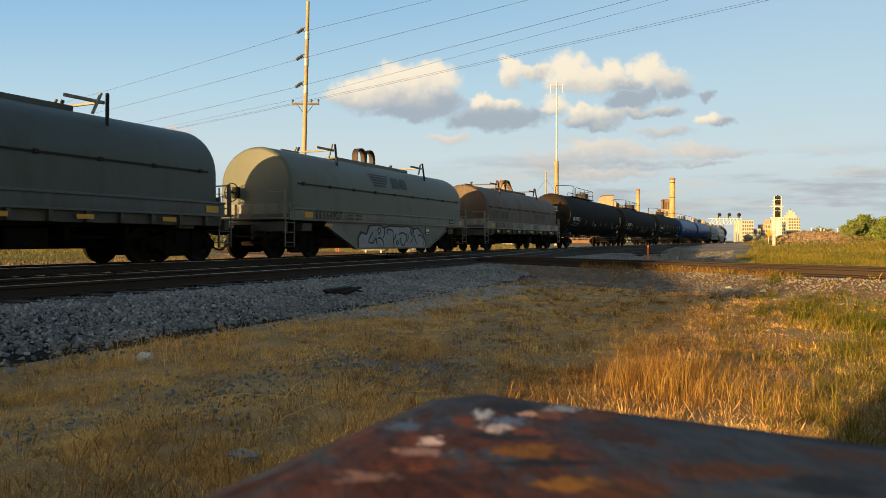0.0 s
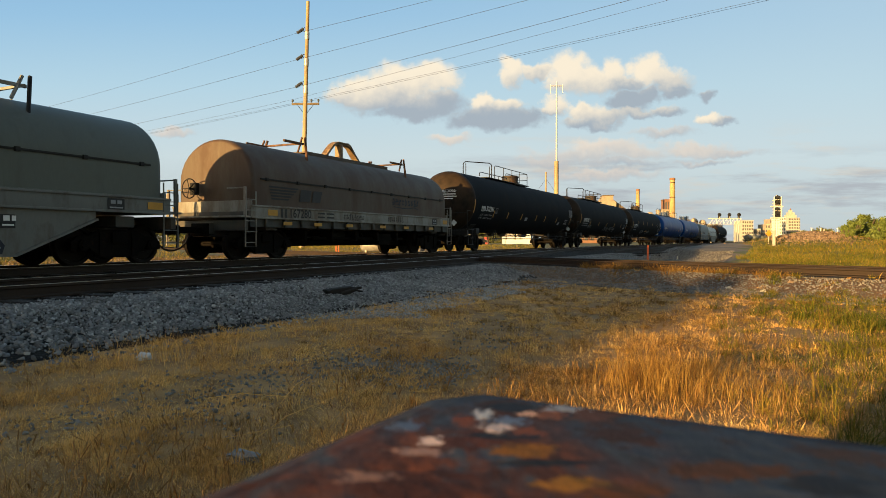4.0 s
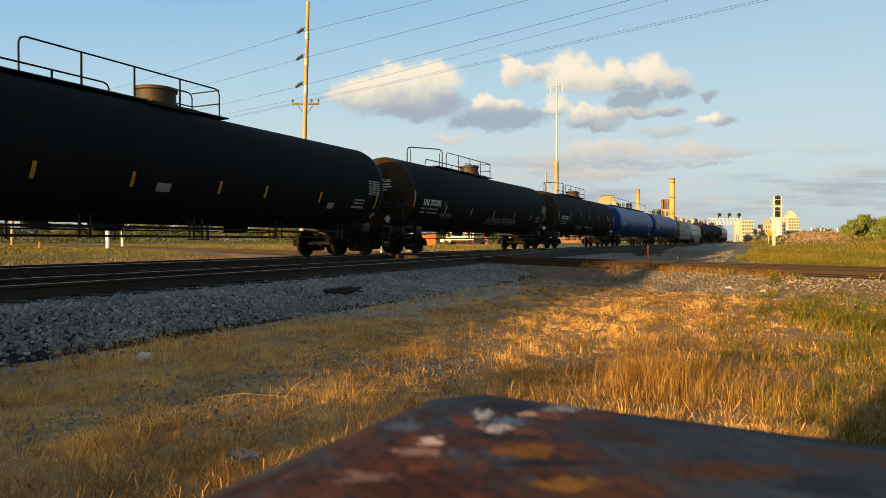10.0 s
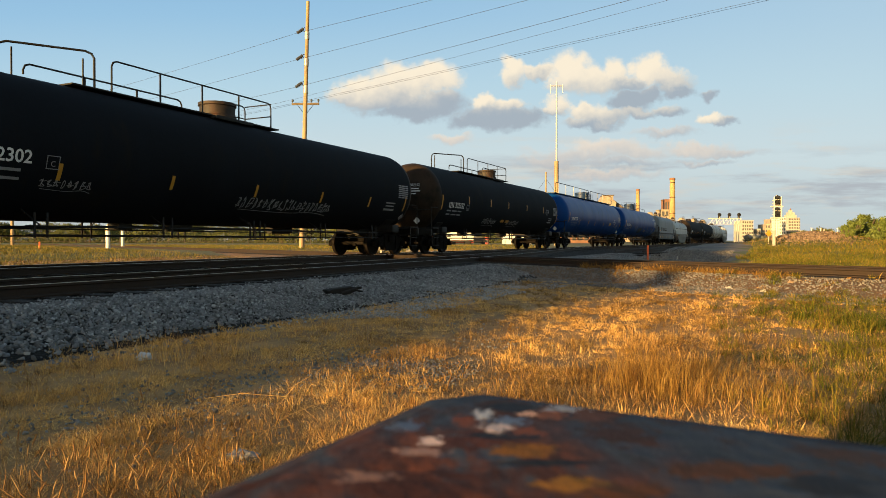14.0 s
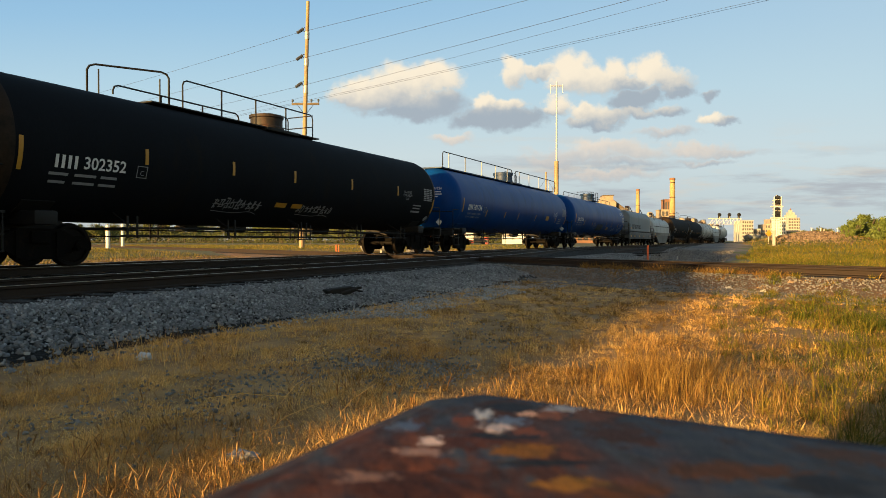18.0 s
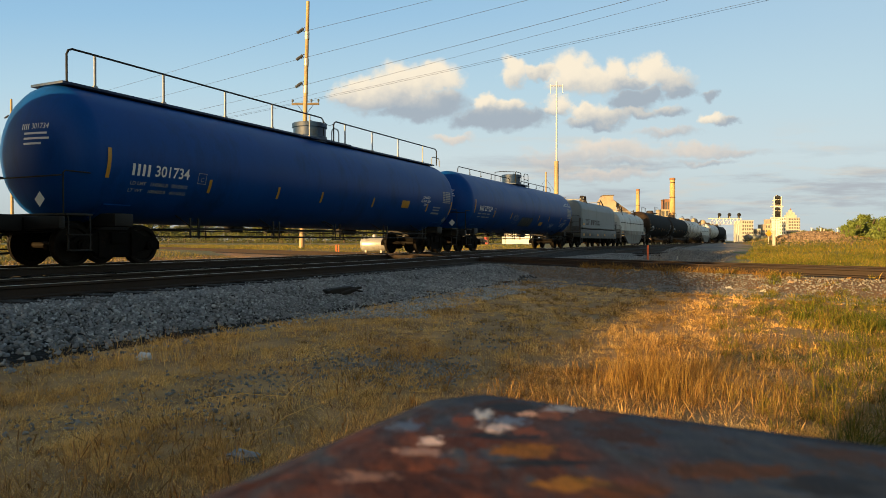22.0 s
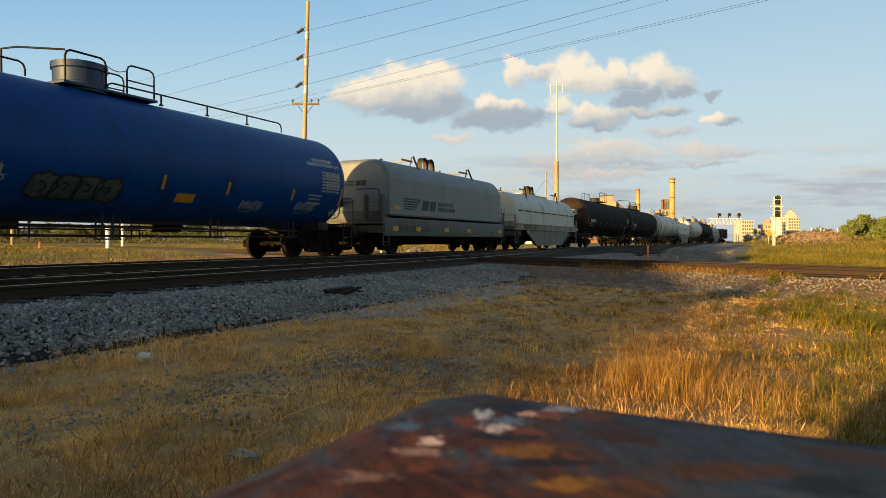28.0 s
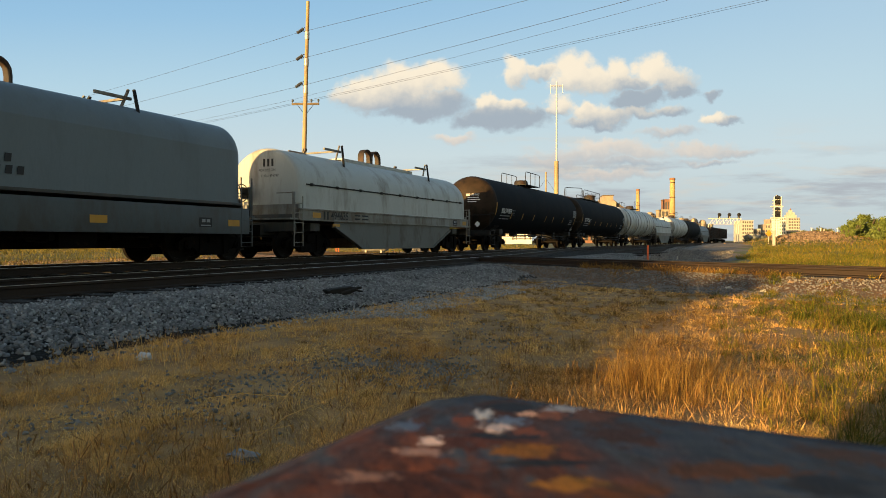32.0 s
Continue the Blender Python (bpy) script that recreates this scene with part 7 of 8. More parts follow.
while len(pts) < 80000:
    s_, o = 3 + 55 * NR.random() ** 1.6 - 6, NR.uniform(6.2, 9.35)
    x, y, th = on_line(s_, MAIN_D - o)
    if NR.random() < (o - 6.0) / 1.0 and (o < 8.75 + 0.35 * noise.noise((x * 0.7, y * 0.7, 0)) or NR.random() < 0.12):
        pts.append((x, y, max(ballast_z(x, y), ground_z(x, y)) + 0.008))
pts = np.array(pts)
stone_field("ballast_stones", "loose angular dark grey ballast stones beside the rails", M["slatestone"], pts[:62000] - np.array([0, 0, 0.004]), 0.028, NR)
stone_field("ballast_stones", "pale grey angular stones among darker ballast", M["stone"], pts[62000:], 0.023, NR)
pts = []
while len(pts) < 9000:
    x, y = NR.uniform(-2.6, 3.2), NR.uniform(8.6, 15.5)
    d = line_d(x, y)
    if 4.2 + 0.8 * noise.noise((x, y, 8)) < d < 6.6 and cross_d(x, y) < -2.2:
        pts.append((x, y, max(ground_z(x, y), ballast_z(x, y)) + 0.008))
stone_field("fine_gravel", "pale fine gravel spilled from the stone slope", M["stone"], np.array(pts), 0.018, NR)
pts = []
while len(pts) < 22000:
    k, o = -14 + 34 * NR.random(), NR.uniform(-3.7, -1.45)
    p = CROSS_P + CROSS_U * k + CROSS_N * o
    if line_d(p.x, p.y) < 8.5 and NR.random() > min(0.55, max(0, (p.x - 5) / 6)):
        pts.append((p.x, p.y, max(ground_z(p.x, p.y), np.interp(o, [-3.2, -1.6], [-0.75, -0.19])) + 0.008))
stone_field("crossing_stones", "grey and rust-stained stones along the crossing track", M["dullstone"], np.array(pts), 0.024, NR)
pts = []
while len(pts) < 9000:
    x, y = NR.uniform(2, 17), NR.uniform(20, 44)
    if cross_d(x, y) > 3.0 and 1.6 < line_d(x, y) < 9.5:
        pts.append((x, y, ground_z(x, y) + 0.01))
stone_field("lot_stones", "loose gravel on the open lot beyond the crossing track", M["dullstone"], np.array(pts), 0.045, NR)
pts = []
for cx, cy, r, n in ((-0.55, 5.6, 0.5, 700), (-0.1, 5.2, 0.4, 420), (-1.3, 4.6, 0.5, 300), (0.5, 6.6, 0.4, 90), (-2.0, 4.1, 0.5, 150), (0.7, 7.8, 0.6, 60), (-1.5, 3.5, 0.5, 120), (-2.3, 3.4, 0.5, 80)):
    for _ in range(n):
        x, y = NR.normal(cx, r * 0.6), NR.normal(cy, r * 0.8)
        pts.append((x, y, ground_z(x, y) + 0.004))
stone_field("scattered_stones", "small loose stones on bare soil", M["darkgrit"], np.array(pts), 0.015, NR)
pts = []
while len(pts) < 20000:
    y = 16 + 44 * NR.random() ** 1.3
    x = y * NR.uniform(-0.95, 0.25)
    if 16.6 < line_d(x, y) < 26:
        pts.append((x, y, max(ground_z(x, y), ballast_z(x, y)) + 0.01))
stone_field("verge_stones", "rust-brown stones on the far side of the line", M["brownstone"], np.array(pts), 0.048, NR)
pts = []
for _ in range(2000):
    x, y = NR.normal(25.6, 1.15), NR.normal(47.5, 1.6)
    pts.append((x, y, ground_z(x, y) + 0.02))
stone_field("gravel_pile", "low grey gravel pile behind the line", M["dullstone"], pp, 0.10, NR)
stone_field("rubble_mound", "grey-brown rubble on the bank", M["brownstone"], np.array(pts), 0.10, NR)


def blades(name, label, mat, roots, height, width, lean, rng, cat="grass"):
    """Bent tapering blades, one island each; roots (n, 3), height and width (n,)."""
    n = len(roots)
    a = rng.uniform(0, 2 * math.pi, n)
    side = np.stack([np.cos(a), np.sin(a), np.zeros(n)], -1)
    b = rng.uniform(0, 2 * math.pi, n)
    bend = np.stack([np.cos(b), np.sin(b), np.zeros(n)], -1) * (lean * rng.uniform(0.2, 1.3, n) * height)[:, None]
    up = np.array([0, 0, 1.0])
    h = height[:, None]
    m = roots + up * h * 0.55 + bend * 0.35
    t = roots + up * h * np.sqrt(np.maximum(0.05, 1 - (np.linalg.norm(bend, axis=1)[:, None] / np.maximum(h, 1e-3)) ** 2 * 0.6)) + bend
    w = side * width[:, None] / 2
    v = np.stack([roots - w, roots + w, m + w * 0.75, m - w * 0.75, t + w * 0.12, t - w * 0.12], 1).reshape(-1, 3)
    i = np.arange(n)[:, None] * 6
    f = np.concatenate([i + np.array([[0, 1, 2, 3]]), i + np.array([[3, 2, 4, 5]])], 1).reshape(-1, 4)
    return solid(name, fast_mesh(name, v, f, mat), None, label, cat, kind="stuff")


def grass_mat(name, stops, patch=0.9, mix=0.5, rough=0.75):
    """Blade colours along stops: partly blade by blade, partly in patches of the ground."""
    m = bpy.data.materials.new(name)
    m.use_nodes = True
    t = m.node_tree
    N, K = t.nodes.new, t.links.new
    bs = t.nodes["Principled BSDF"]
    tc, geo = N("ShaderNodeTexCoord"), N("ShaderNodeNewGeometry")
    n = N("ShaderNodeTexNoise")
    n.inputs["Scale"].default_value, n.inputs["Detail"].default_value, n.inputs["Roughness"].default_value = patch, 5.0, 0.62
    K(tc.outputs["Object"], n.inputs["Vector"])
    wide = N("ShaderNodeMapRange")
    wide.inputs["From Min"].default_value, wide.inputs["From Max"].default_value, wide.inputs["To Max"].default_value = 0.30, 0.70, 1 - mix
    K(n.outputs["Fac"], wide.inputs["Value"])
    f = N("ShaderNodeMath")
    f.operation = "MULTIPLY_ADD"
    K(geo.outputs["Random Per Island"], f.inputs[0])
    f.inputs[1].default_value = mix
    K(wide.outputs[0], f.inputs[2])
    ramp = N("ShaderNodeValToRGB")
    els = ramp.color_ramp.elements
    while len(els) < len(stops):
        els.new(0.5)
    for e, (at, col) in zip(els, stops):
        e.position, e.color = at, (*col, 1)
    K(f.outputs[0], ramp.inputs[0])
    K(ramp.outputs[0], bs.inputs["Base Color"])
    bs.inputs["Roughness"].default_value = rough
    bs.inputs["Specular IOR Level"].default_value = 0.12
    return m


M["dry"] = grass_mat("dry_tan_grass", [(0.0, (0.214, 0.095, 0.025)), (0.3, (0.536, 0.293, 0.087)), (0.62, (0.857, 0.528, 0.173)), (1.0, (0.980, 0.747, 0.314))], 0.9, 0.6)
M["gold"] = grass_mat("golden_seed_grass", [(0.0, (0.057, 0.021, 0.006)), (0.35, (0.182, 0.092, 0.022)), (0.7, (0.319, 0.190, 0.050)), (1.0, (0.502, 0.338, 0.113))], 0.8, 0.65)
M["seed"] = grass_mat("brown_seed_heads", [(0.0, (0.17, 0.080, 0.026)), (0.5, (0.33, 0.185, 0.066)), (1.0, (0.52, 0.33, 0.14))], 1.2, 0.75)
M["green"] = grass_mat("green_weed_blades", [(0.0, (0.024, 0.032, 0.003)), (0.30, (0.068, 0.075, 0.008)), (0.58, (0.160, 0.134, 0.016)), (0.80, (0.288, 0.192, 0.035)), (1.0, (0.432, 0.291, 0.082))], 1.0, 0.6)
M["lush"] = grass_mat("lush_weed_leaves", [(0.0, (0.022, 0.034, 0.004)), (0.5, (0.070, 0.084, 0.009)), (1.0, (0.19, 0.18, 0.024))], 1.5, 0.7)
M["leafgrass"] = grass_mat("mixed_bank_grass", [(0.0, (0.041, 0.059, 0.006)), (0.45, (0.104, 0.109, 0.013)), (0.75, (0.216, 0.167, 0.030)), (1.0, (0.378, 0.243, 0.060))], 0.22, 0.5)
M["fieldgrass"] = grass_mat("field_grass", [(0.0, (0.05, 0.068, 0.010)), (0.5, (0.15, 0.137, 0.026)), (1.0, (0.42, 0.255, 0.059))], 0.16, 0.45)


def roots_in(n, r0, r1, a0, a1, keep, rng):
    """Random places in front of the post, thinning with distance, where keep(x, y) allows."""
    out = []
    while len(out) < n:
        r = r0 * (r1 / r0) ** rng.random()
        a = rng.uniform(a0, a1)
        x, y = r * math.sin(a), r * math.cos(a)
        if rng.random() < keep(x, y):
            out.append((x, y, max(ground_z(x, y), bed_z(x, y)) - 0.005))
    return np.array(out)


def bed_z(x, y):
    """Height of the crossing track's ballast."""
    return float(np.interp(cross_d(x, y), [-3.2, -1.6, 1.6, 3.3], [-0.75, -0.19, -0.19, -0.75]))


def clear(x, y):
    """1 on open ground on the camera's side, 0 on stones and tracks."""
    d = line_d(x, y)
    if d > 5.95 + 0.75 * noise.noise((x * 0.8, y * 0.8, 5)):
        return 0.0
    c = cross_d(x, y)
    if -2.7 - 0.9 * noise.noise((x * 0.5, y * 0.5, 2)) < c < 3.4:
        return 0.04 + 0.5 * min(1, max(0, (x - 4) / 3)) * (1 if c < -0.9 else 0.2)
    return 1.0


def patch(x, y):
    return 0.5 + 0.5 * noise.noise((x * 0.9, y * 0.9, 9)) + 0.35 * noise.noise((x * 2.6, y * 2.6, 4))


def bare(x, y):
    k = 1.0
    for cx, cy, r in ((-0.55, 5.6, 0.6), (-0.1, 5.2, 0.45), (-1.3, 4.6, 0.45), (0.5, 6.6, 0.4), (-2.0, 4.1, 0.45), (0.7, 7.8, 0.5)):
        k *= 1 - 0.65 * math.exp(-((x - cx) ** 2 + (y - cy) ** 2) / r / r)
    return k


def clump(r):
    """Height factor that varies from tuft to tuft."""
    return np.array([max(0.3, min(1.45, 0.85 + 0.75 * noise.noise((x * 1.7, y * 1.7, 21)) + 0.55 * noise.noise((x * 5.0, y * 5.0, 2)))) for x, y, _ in r])


def greenness(x, y):
    """The weeds are green to the right of the post, on lower ground."""
    k = (x - 0.35 * y - 0.25) / 1.5 + 0.35 * noise.noise((x * 0.8, y * 0.8, 12))
    return max(0.0, min(1.0, k))


def tussocks(name, label, mat, roots, tall, each, rng, spread=0.5, lean=0.75, width=1.0):
    """Tufts of curved blades that fan out from each root; tall is each tuft's height, each the blades in a tuft."""
    c = np.repeat(roots, each, 0)
    n = len(c)
    h = np.repeat(tall, each) * rng.uniform(0.35, 1.15, n)
    a = rng.uniform(0, 2 * math.pi, n)
    away = np.stack([np.cos(a), np.sin(a), np.zeros(n)], -1)
    k = lean * rng.random(n) ** 0.8 * 1.25
    base = c + away * (np.repeat(tall, each) * spread * rng.random(n))[:, None]
    b = a + rng.normal(0, 0.5, n)
    out = np.stack([np.cos(b), np.sin(b), np.zeros(n)], -1)
    e = rng.uniform(0, 2 * math.pi, n)
    side = np.stack([np.cos(e), np.sin(e), np.zeros(n)], -1) * ((0.0009 + 0.00042 * np.hypot(c[:, 0], c[:, 1])) * width * rng.uniform(0.7, 1.3, n) / 2)[:, None]
    rows = []
    for t, w in ((0.0, 1.0), (0.4, 0.95), (0.75, 0.65), (1.0, 0.12)):
        p = base + out * (h * k * t ** 1.8)[:, None]
        p[:, 2] += h * (t - 0.42 * k * t ** 2.2)
        rows += [p - side * w, p + side * w]
    v = np.stack(rows, 1).reshape(-1, 3)
    i = np.arange(n)[:, None] * 8
    f = np.concatenate([i + np.array([[0, 1, 3, 2]]), i + np.array([[2, 3, 5, 4]]), i + np.array([[4, 5, 7, 6]])], 1).reshape(-1, 4)
    return solid(name, fast_mesh(name, v, f, mat), None, label, "grass", kind="stuff")


G = np.random.default_rng(21)
# a matted layer of fallen blades, then tufts over it
r = roots_in(110000, 1.7, 26, -1.15, 1.2, lambda x, y: clear(x, y) * bare(x, y) * max(0.15, min(1, 0.60 + 1.3 * noise.noise((x * 2.2, y * 2.2, 6)))) * (1 - 0.4 * greenness(x, y)), G)
dist = np.hypot(r[:, 0], r[:, 1])
blades("dry_grass", "matted dry tan grass lying over bare soil", M["dry"], r, G.uniform(0.012, 0.060, len(r)) * clump(r), 0.0009 + 0.00045 * dist, 1.9, G)
r = roots_in(9500, 1.8, 22, -1.1, 1.2, lambda x, y: clear(x, y) * bare(x, y) * max(0.05, min(1, 0.5 + 1.8 * noise.noise((x * 1.4, y * 1.4, 16)))) * (1 - 0.75 * greenness(x, y)), G)
tussocks("dry_tussocks", "tufts of soft dry tan grass", M["dry"], r, G.uniform(0.030, 0.095, len(r)) * clump(r), 30, G, 1.1, 1.25, 0.85)
r = roots_in(3000, 1.9, 22, -0.9, 1.2, lambda x, y: clear(x, y) * bare(x, y) * max(0, min(1, (patch(x, y) - 0.30) * 2.2)) * (0.15 + 0.85 * min(1, max(0, (x - 0.10 * y + 1.5) / 2.0))) * (1 - 0.5 * greenness(x, y)), G)
tussocks("golden_tussocks", "upright tufts of golden dry grass", M["gold"], r, G.uniform(0.05, 0.15, len(r)) * clump(r), 30, G, 0.8, 1.1, 0.75)
r = roots_in(2500, 1.9, 26, -0.1, 1.25, lambda x, y: clear(x, y) * greenness(x, y) * max(0.1, min(1, 0.45 + 1.4 * noise.noise((x * 1.1, y * 1.1, 31)))), G)
tussocks("green_tussocks", "tufts of green and yellow grass mixed with dry stalks", M["green"], r, G.uniform(0.06, 0.21, len(r)) * clump(r), 32, G, 0.7, 1.05, 1.1)
r = roots_in(130, 2.2, 16, 0.42, 0.75, lambda x, y: clear(x, y) * max(0, min(1, greenness(x, y) * 1.6 - 0.7)) * max(0, min(1, 0.3 + 2.0 * noise.noise((x * 0.7, y * 0.7, 77)))), G)
tussocks("weed_clumps", "clumps of dark green broad-leaved weeds", M["lush"], r, G.uniform(0.10, 0.22, len(r)), 44, G, 0.9, 1.0, 1.4)
r = roots_in(26000, 0.5, 14, 1.15, 5.1, lambda x, y: clear(x, y) * (0.4 + 0.6 * max(0, min(1, patch(x, y)))), G)
blades("dry_grass_rear", "short dry tan grass round the bumper", M["dry"], r, G.uniform(0.02, 0.10, len(r)), np.full(len(r), 0.004), 1.1, G)
r = roots_in(9000, 0.5, 2.0, -1.15, 1.15, lambda x, y: clear(x, y), G)
blades("dry_grass_near", "short dry tan grass below the bumper", M["dry"], r, G.uniform(0.02, 0.10, len(r)), np.full(len(r), 0.003), 1.1, G)
q = []
while len(q) < 700:
    k, o = G.uniform(-9, 24), G.normal(-1.25, 0.28) if G.random() < 0.7 else G.uniform(1.8, 3.6)
    e = CROSS_P + CROSS_U * k + CROSS_N * o
    if line_d(e.x, e.y) < 4.5 and noise.noise((e.x * 0.45, e.y * 0.45, 55)) > -0.12:
        q.append((e.x, e.y, max(ground_z(e.x, e.y), bed_z(e.x, e.y)) - 0.01))
q = np.array(q)
tussocks("rail_weeds", "rust-brown dead weeds along the crossing rail", M["gold"], q, G.uniform(0.08, 0.24, len(q)), 20, G, 0.7, 0.9, 1.2)
# bank beyond the crossing track
r = roots_in(60000, 26, 85, 0.40, 0.80, lambda x, y: 1.0 if cross_d(x, y) > 3.2 and line_d(x, y) < 0.9 + 1.2 * noise.noise((x * 0.3, y * 0.3, 8)) and math.hypot((x - 25.6) / 2.2, (y - 47.5) / 3.2) > 0.9 else 0.0, G)
dist = np.hypot(r[:, 0], r[:, 1])
blades("bank_grass", "tall green and golden grass on the bank", M["leafgrass"], r, G.uniform(0.06, 0.30, len(r)), 0.0004 * dist, 0.8, G)
r = roots_in(14000, 24, 70, 0.36, 0.80, lambda x, y: 1.0 if cross_d(x, y) > 2.6 and line_d(x, y) < 0.6 + 1.6 * noise.noise((x * 0.4, y * 0.4, 3)) else 0.0, G)
dist = np.hypot(r[:, 0], r[:, 1])
blades("bank_dry_grass", "golden dry grass along the bank's edge", M["gold"], r, G.uniform(0.05, 0.22, len(r)), 0.0004 * dist, 0.8, G)
r = roots_in(9000, 19, 52, 0.30, 0.80, lambda x, y: 1.0 if 2.9 < cross_d(x, y) < 6.0 + 1.5 * noise.noise((x * 0.3, y * 0.3, 14)) and line_d(x, y) < 1.6 else 0.0, G)
blades("bank_edge_grass", "golden dry grass between the rusty rail and the bank", M["gold"], r, G.uniform(0.06, 0.20, len(r)), 0.0005 * np.hypot(r[:, 0], r[:, 1]), 1.1, G)
# field behind the train
pts = []
while len(pts) < 60000:
    y, k = 23 + 80 * G.random() ** 1.3, G.random()
    x = -0.9 * y + k * 1.05 * y
    if line_d(x, y) > 23.0 + 2.5 * noise.noise((x * 0.2, y * 0.2, 60)) and abs(cross_d(x, y)) > 3.4:
        pts.append((x, y, ground_z(x, y) - 0.01))
r = np.array(pts)
q = []
while len(q) < 6000:
    y, k = 18 + 50 * G.random() ** 1.4, G.random()
    x = -0.95 * y + k * 1.25 * y
    if 16.9 < line_d(x, y) < 27 and noise.noise((x * 0.25, y * 0.25, 40)) > 0.12:
        q.append((x, y, ground_z(x, y) - 0.01))
q = np.array(q)
blades("verge_grass", "dry golden grass along the far side of the line", M["gold"], q, G.uniform(0.03, 0.16, len(q)), 0.0006 * q[:, 1], 1.0, G)
blades("field_grass", "green and yellow grass in the field behind the train", M["fieldgrass"], r, G.uniform(0.05, 0.22, len(r)), 0.0005 * r[:, 1], 1.0, G)

# seed heads on upright stalks near the post
N_HEADS = 1300
hv, hf = [], []
rr = roots_in(N_HEADS, 2.0, 6.0, -0.60, 0.50, lambda x, y: clear(x, y) * max(0, min(1, (patch(x * 1.3, y * 1.3) - 0.30) * 2.5)) * (1.0 if line_d(x, y) < 3.4 else 0.08) * (1 - greenness(x, y)), G)
for i, (x, y, z) in enumerate(rr):
    h = G.uniform(0.02, 0.085)
    lx, ly = G.normal(0, 0.022), G.normal(0, 0.022)
    L, w = G.uniform(0.03, 0.065), G.uniform(0.0026, 0.0050)
    ring = [(0.0, 0.0010), (h, 0.0012), (h + L * 0.12, w), (h + L * 0.3, w * 0.8), (h + L * 0.45, w * 1.05), (h + L * 0.62, w * 0.75), (h + L * 0.8, w * 0.8), (h + L, 0.0008)]
    o = len(hv)
    for zz, q in ring:
        for k in range(4):
            a = k * math.pi / 2 + i
            hv.append((x + lx * zz / h + q * math.cos(a), y + ly * zz / h + q * math.sin(a), z + zz))
    for a in range(len(ring) - 1):
        for k in range(4):
            hf.append((o + a * 4 + k, o + a * 4 + (k + 1) % 4, o + a * 4 + 4 + (k + 1) % 4, o + a * 4 + 4 + k))
solid("foxtail_stalks", fast_mesh("foxtail_stalks", np.array(hv), np.array(hf), M["seed"]), None, "upright golden stalks with dense seed heads", "grass", kind="stuff")

# taller tufts
def tuft(cx, cy, n, h, spread, mat, label):
    q = np.stack([G.normal(cx, spread, n), G.normal(cy, spread, n), np.zeros(n)], -1)
    q[:, 2] = [ground_z(a, b) for a, b, _ in q]
    d = math.hypot(cx, cy)
    blades("grass_tuft", label, M[mat], q, G.uniform(0.5, 1.0, n) * h, np.full(n, 0.0009 + 0.00038 * d), 0.55, G)


tuft(1.45, 4.45, 900, 0.33, 0.19, "gold", "tall dry golden grass tuft")
tuft(1.9, 4.2, 300, 0.24, 0.17, "gold", "tall dry golden grass tuft")
tuft(-2.45, 5.6, 160, 0.30, 0.22, "dry", "pale dry grass tuft beside the stones")
tuft(-1.9, 5.9, 140, 0.26, 0.22, "dry", "pale dry grass tuft beside the stones")
tuft(-0.95, 3.3, 110, 0.20, 0.16, "gold", "broken dry stalks near bare soil")
tuft(2.25, 3.6, 150, 0.20, 0.18, "green", "tall green grass tuft")
tuft(2.75, 4.3, 150, 0.20, 0.20, "green", "tall green grass tuft")
tuft(3.5, 5.4, 150, 0.20, 0.28, "green", "tall green grass tuft")
tuft(4.4, 7.6, 160, 0.20, 0.30, "green", "tall green grass tuft")
tuft(0.55, 4.2, 110, 0.17, 0.25, "gold", "short golden grass tuft")
tuft(0.1, 3.9, 110, 0.15, 0.22, "gold", "short golden grass tuft")
tuft(2.2, 6.6, 120, 0.24, 0.3, "gold", "golden grass tuft on the open ground")
tuft(1.2, 6.2, 110, 0.18, 0.3, "gold", "golden grass tuft on the open ground")
tuft(3.2, 8.4, 130, 0.26, 0.4, "gold", "golden grass tuft on the open ground")
tuft(-1.2, 7.4, 130, 0.18, 0.4, "dry", "pale dry grass tuft beside the stones")
tuft(-0.2, 8.2, 120, 0.16, 0.4, "dry", "pale dry grass tuft beside the stones")
tuft(3.75, 5.55, 300, 0.18, 0.34, "green", "low green and yellow weed clump")
tuft(4.3, 6.3, 300, 0.18, 0.36, "green", "low green and yellow weed clump")
tuft(5.3, 8.0, 420, 0.26, 0.45, "lush", "lush dark green weed clump")
tuft(2.9, 3.9, 320, 0.18, 0.24, "lush", "lush dark green weed clump")
tuft(6.4, 9.4, 220, 0.32, 0.5, "green", "tall green weeds beside the crossing track")


# fallen long stalks, leaning twigs of dead weeds
for i, (x0, y0, x1, y1, h) in enumerate(((-1.32, 2.95, -0.80, 3.55, 0.03), (-0.95, 3.3, -0.70, 3.75, 0.10), (-1.55, 4.2, -1.0, 4.25, 0.02), (-0.62, 3.6, -0.40, 3.95, 0.16), (-0.9, 4.4, -0.78, 4.1, 0.12), (-1.0, 4.1, -0.85, 4.3, 0.14), (-0.5, 3.35, -0.15, 3.30, 0.04))):
    za, zb = ground_z(x0, y0) + 0.01, ground_z(x1, y1) + h
    mid = ((x0 + x1) / 2, (y0 + y1) / 2, (za + zb) / 2 + 0.03)
    solid("fallen_stalk", Shape().pipe([(x0, y0, za), mid, (x1, y1, zb)], 0.0022, 5), M["dry"], "long pale dry stalk fallen in the grass", "stalk", "fallen dry stalks")


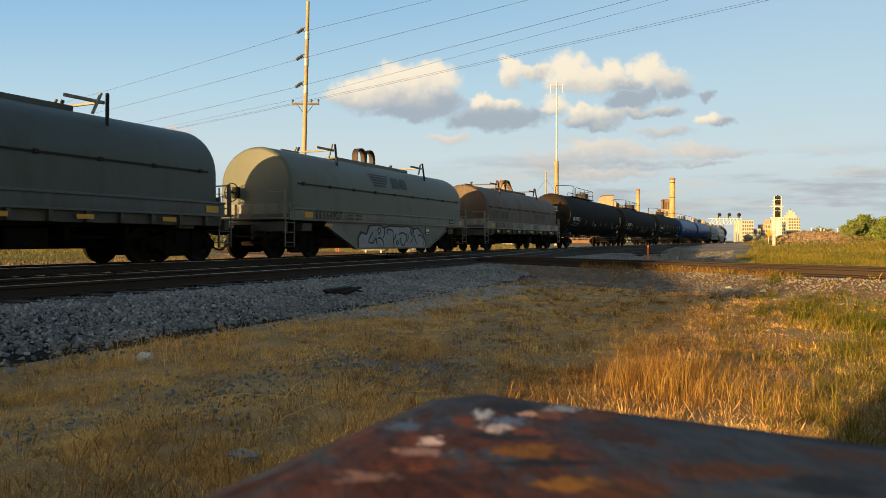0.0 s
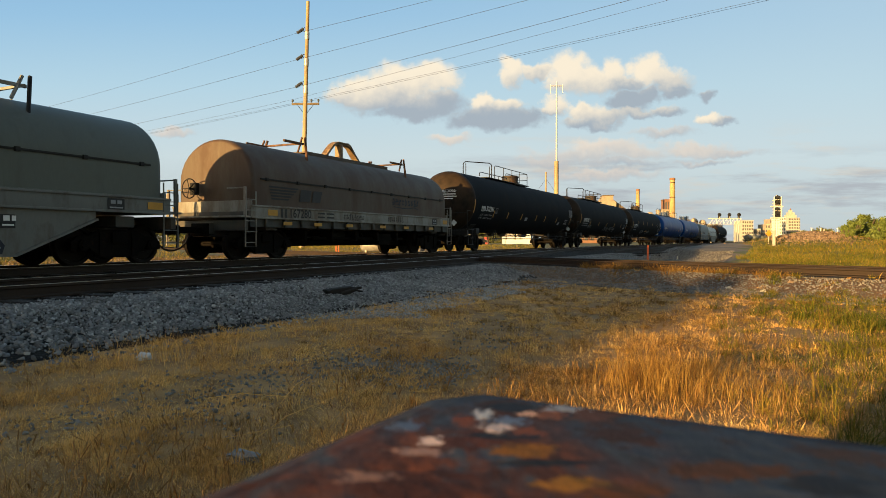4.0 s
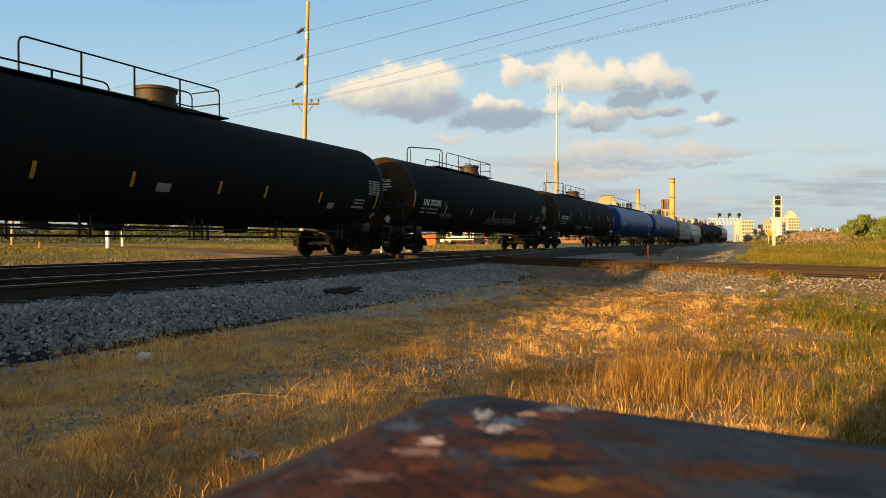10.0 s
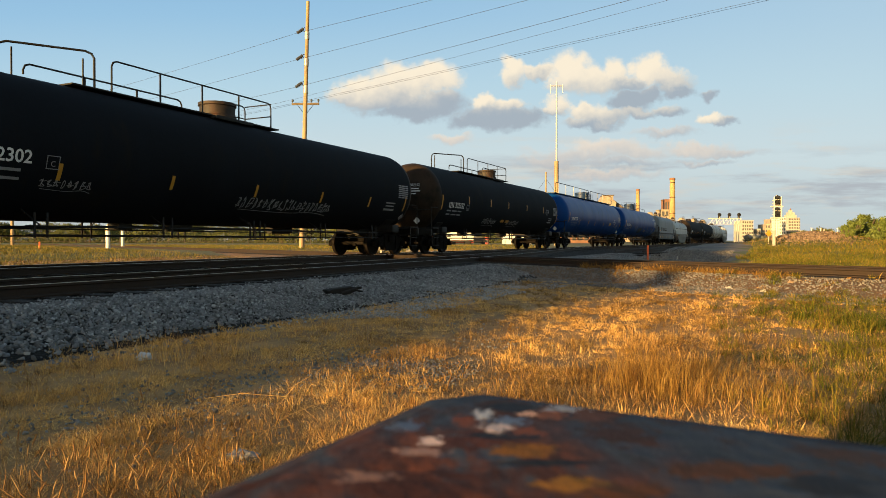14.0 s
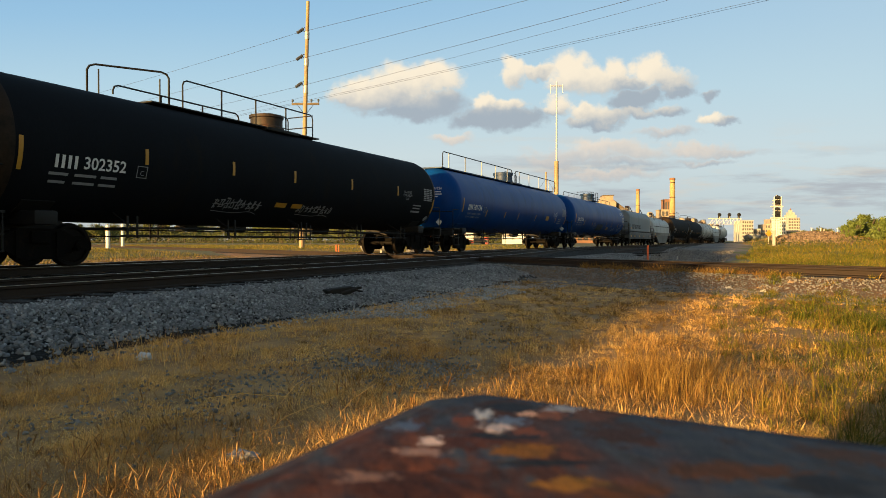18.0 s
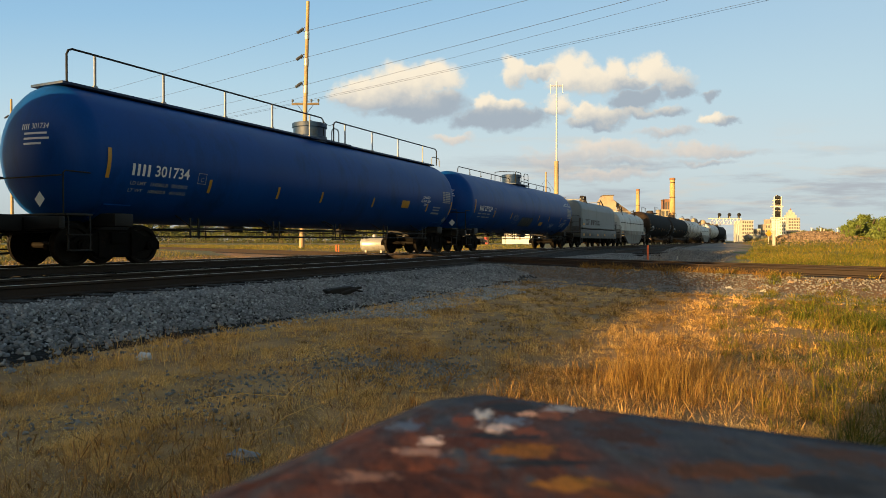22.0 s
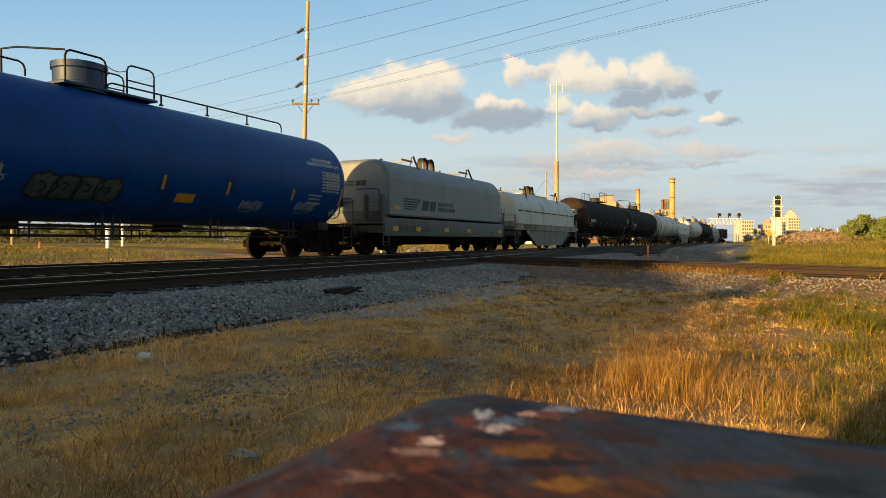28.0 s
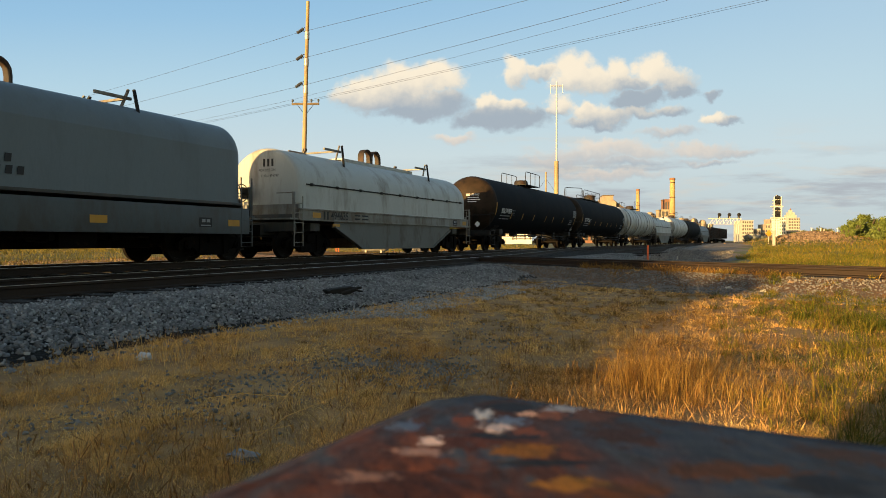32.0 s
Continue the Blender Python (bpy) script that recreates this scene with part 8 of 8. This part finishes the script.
# litter and driftwood
def crumpled(name, label, cat, x, y, size, mat, seed, flat=0.6):
    rg = random.Random(seed)
    bm = bmesh.new()
    bmesh.ops.create_icosphere(bm, subdivisions=3, radius=1)
    off = rg.uniform(0, 50)
    for v in bm.verts:
        k = 1 + 0.55 * noise.noise(v.co * 1.6 + Vector((off, 0, 0))) + 0.25 * noise.noise(v.co * 4 + Vector((0, off, 0)))
        v.co = Vector((v.co.x * size[0] * k, v.co.y * size[1] * k, (v.co.z * k + 0.75) * size[2]))
    me = bpy.data.meshes.new(name)
    bm.to_mesh(me)
    bm.free()
    me.materials.append(M[mat])
    solid(name, me, None, label, cat, at=pose(x, y, ground_z(x, y), 0, 0, rg.uniform(0, 180)), smooth=0)


M["wrapper"] = surface("dusty_grey_plastic", (0.16, 0.17, 0.18), (0.28, 0.29, 0.31), 0.45, 0, 8, 50, 0.3, 0.01, (0.12, 0.09, 0.06), 0.4, 12)
M["bag"] = surface("crumpled_pale_plastic", (0.50, 0.52, 0.55), (0.68, 0.70, 0.74), 0.35, 0, 8, 50, 0.3, 0.01)
x, _ = spot(253, 5.65)
crumpled("plastic_bag", "small crumpled white plastic bag in dry grass", "litter", x, 5.65, (0.065, 0.05, 0.035), "bag", 1)
x, _ = spot(424, 3.05)
crumpled("plastic_wrapper", "pale crumpled plastic wrapper among dry stalks", "litter", x, 3.05, (0.10, 0.045, 0.028), "wrapper", 2)
tuft(x - 0.02, 2.88, 70, 0.09, 0.05, "dry", "dry stalks round the plastic wrapper")
x, _ = spot(598, 10.9)
rb = random.Random(4)
s = Shape().box((0, 0, 0.06), (0.46, 0.15, 0.10), 0.02, Euler((0.06, -0.10, 0.1)).to_matrix())
for k in range(7):
    s.box((rb.uniform(-0.30, 0.30), rb.uniform(-0.12, 0.14), rb.uniform(0.03, 0.11)), (rb.uniform(0.16, 0.34), rb.uniform(0.03, 0.08), rb.uniform(0.02, 0.06)), 0.008, Euler((rb.uniform(-0.4, 0.4), rb.uniform(-0.35, 0.35), rb.uniform(-0.9, 0.9))).to_matrix())
solid("broken_tie", s, M["tie"], "splintered heap of dark tie wood on stones", "wood", at=pose(x, 10.9, ballast_z(x, 10.9) + 0.0, 0, 0, 18))
x, _ = spot(1405, 13.2)
crumpled("scrap_lump", "pale brown lump of scrap beside the crossing track", "litter", x, 13.2, (0.17, 0.14, 0.12), "brownstone", 5)
for i, (px, dd) in enumerate(((1375, 13.0), (1352, 12.8), (1290, 13.6))):
    x, _ = spot(px, dd)
    crumpled("pale_rock", "pale rock lying beside the rusty rail", "rock", x, dd, (0.07, 0.05, 0.035), "concrete", 10 + i)


# ---------- what moves ----------
def motions():
    for car, q in TRAIN:
        walk(car, [(t, car_pose(q - travel(t))) for t in np.arange(0.0, 32.1, 1.0 if q > 170 else 2.0)])
    walk(SKY, [(0.0, pose(0, 0, 0, 0, 0, 0.0)), (32.0, pose(0, 0, 0, 0, 0, -0.42))])
    for w, dx in WHEELSETS:
        walk(w, [(t, pose(dx, 0, WHEEL_R) @ Matrix.Rotation(-travel(t) / WHEEL_R, 4, "Y")) for t in np.arange(0.0, 32.01, 0.125)])


motions()
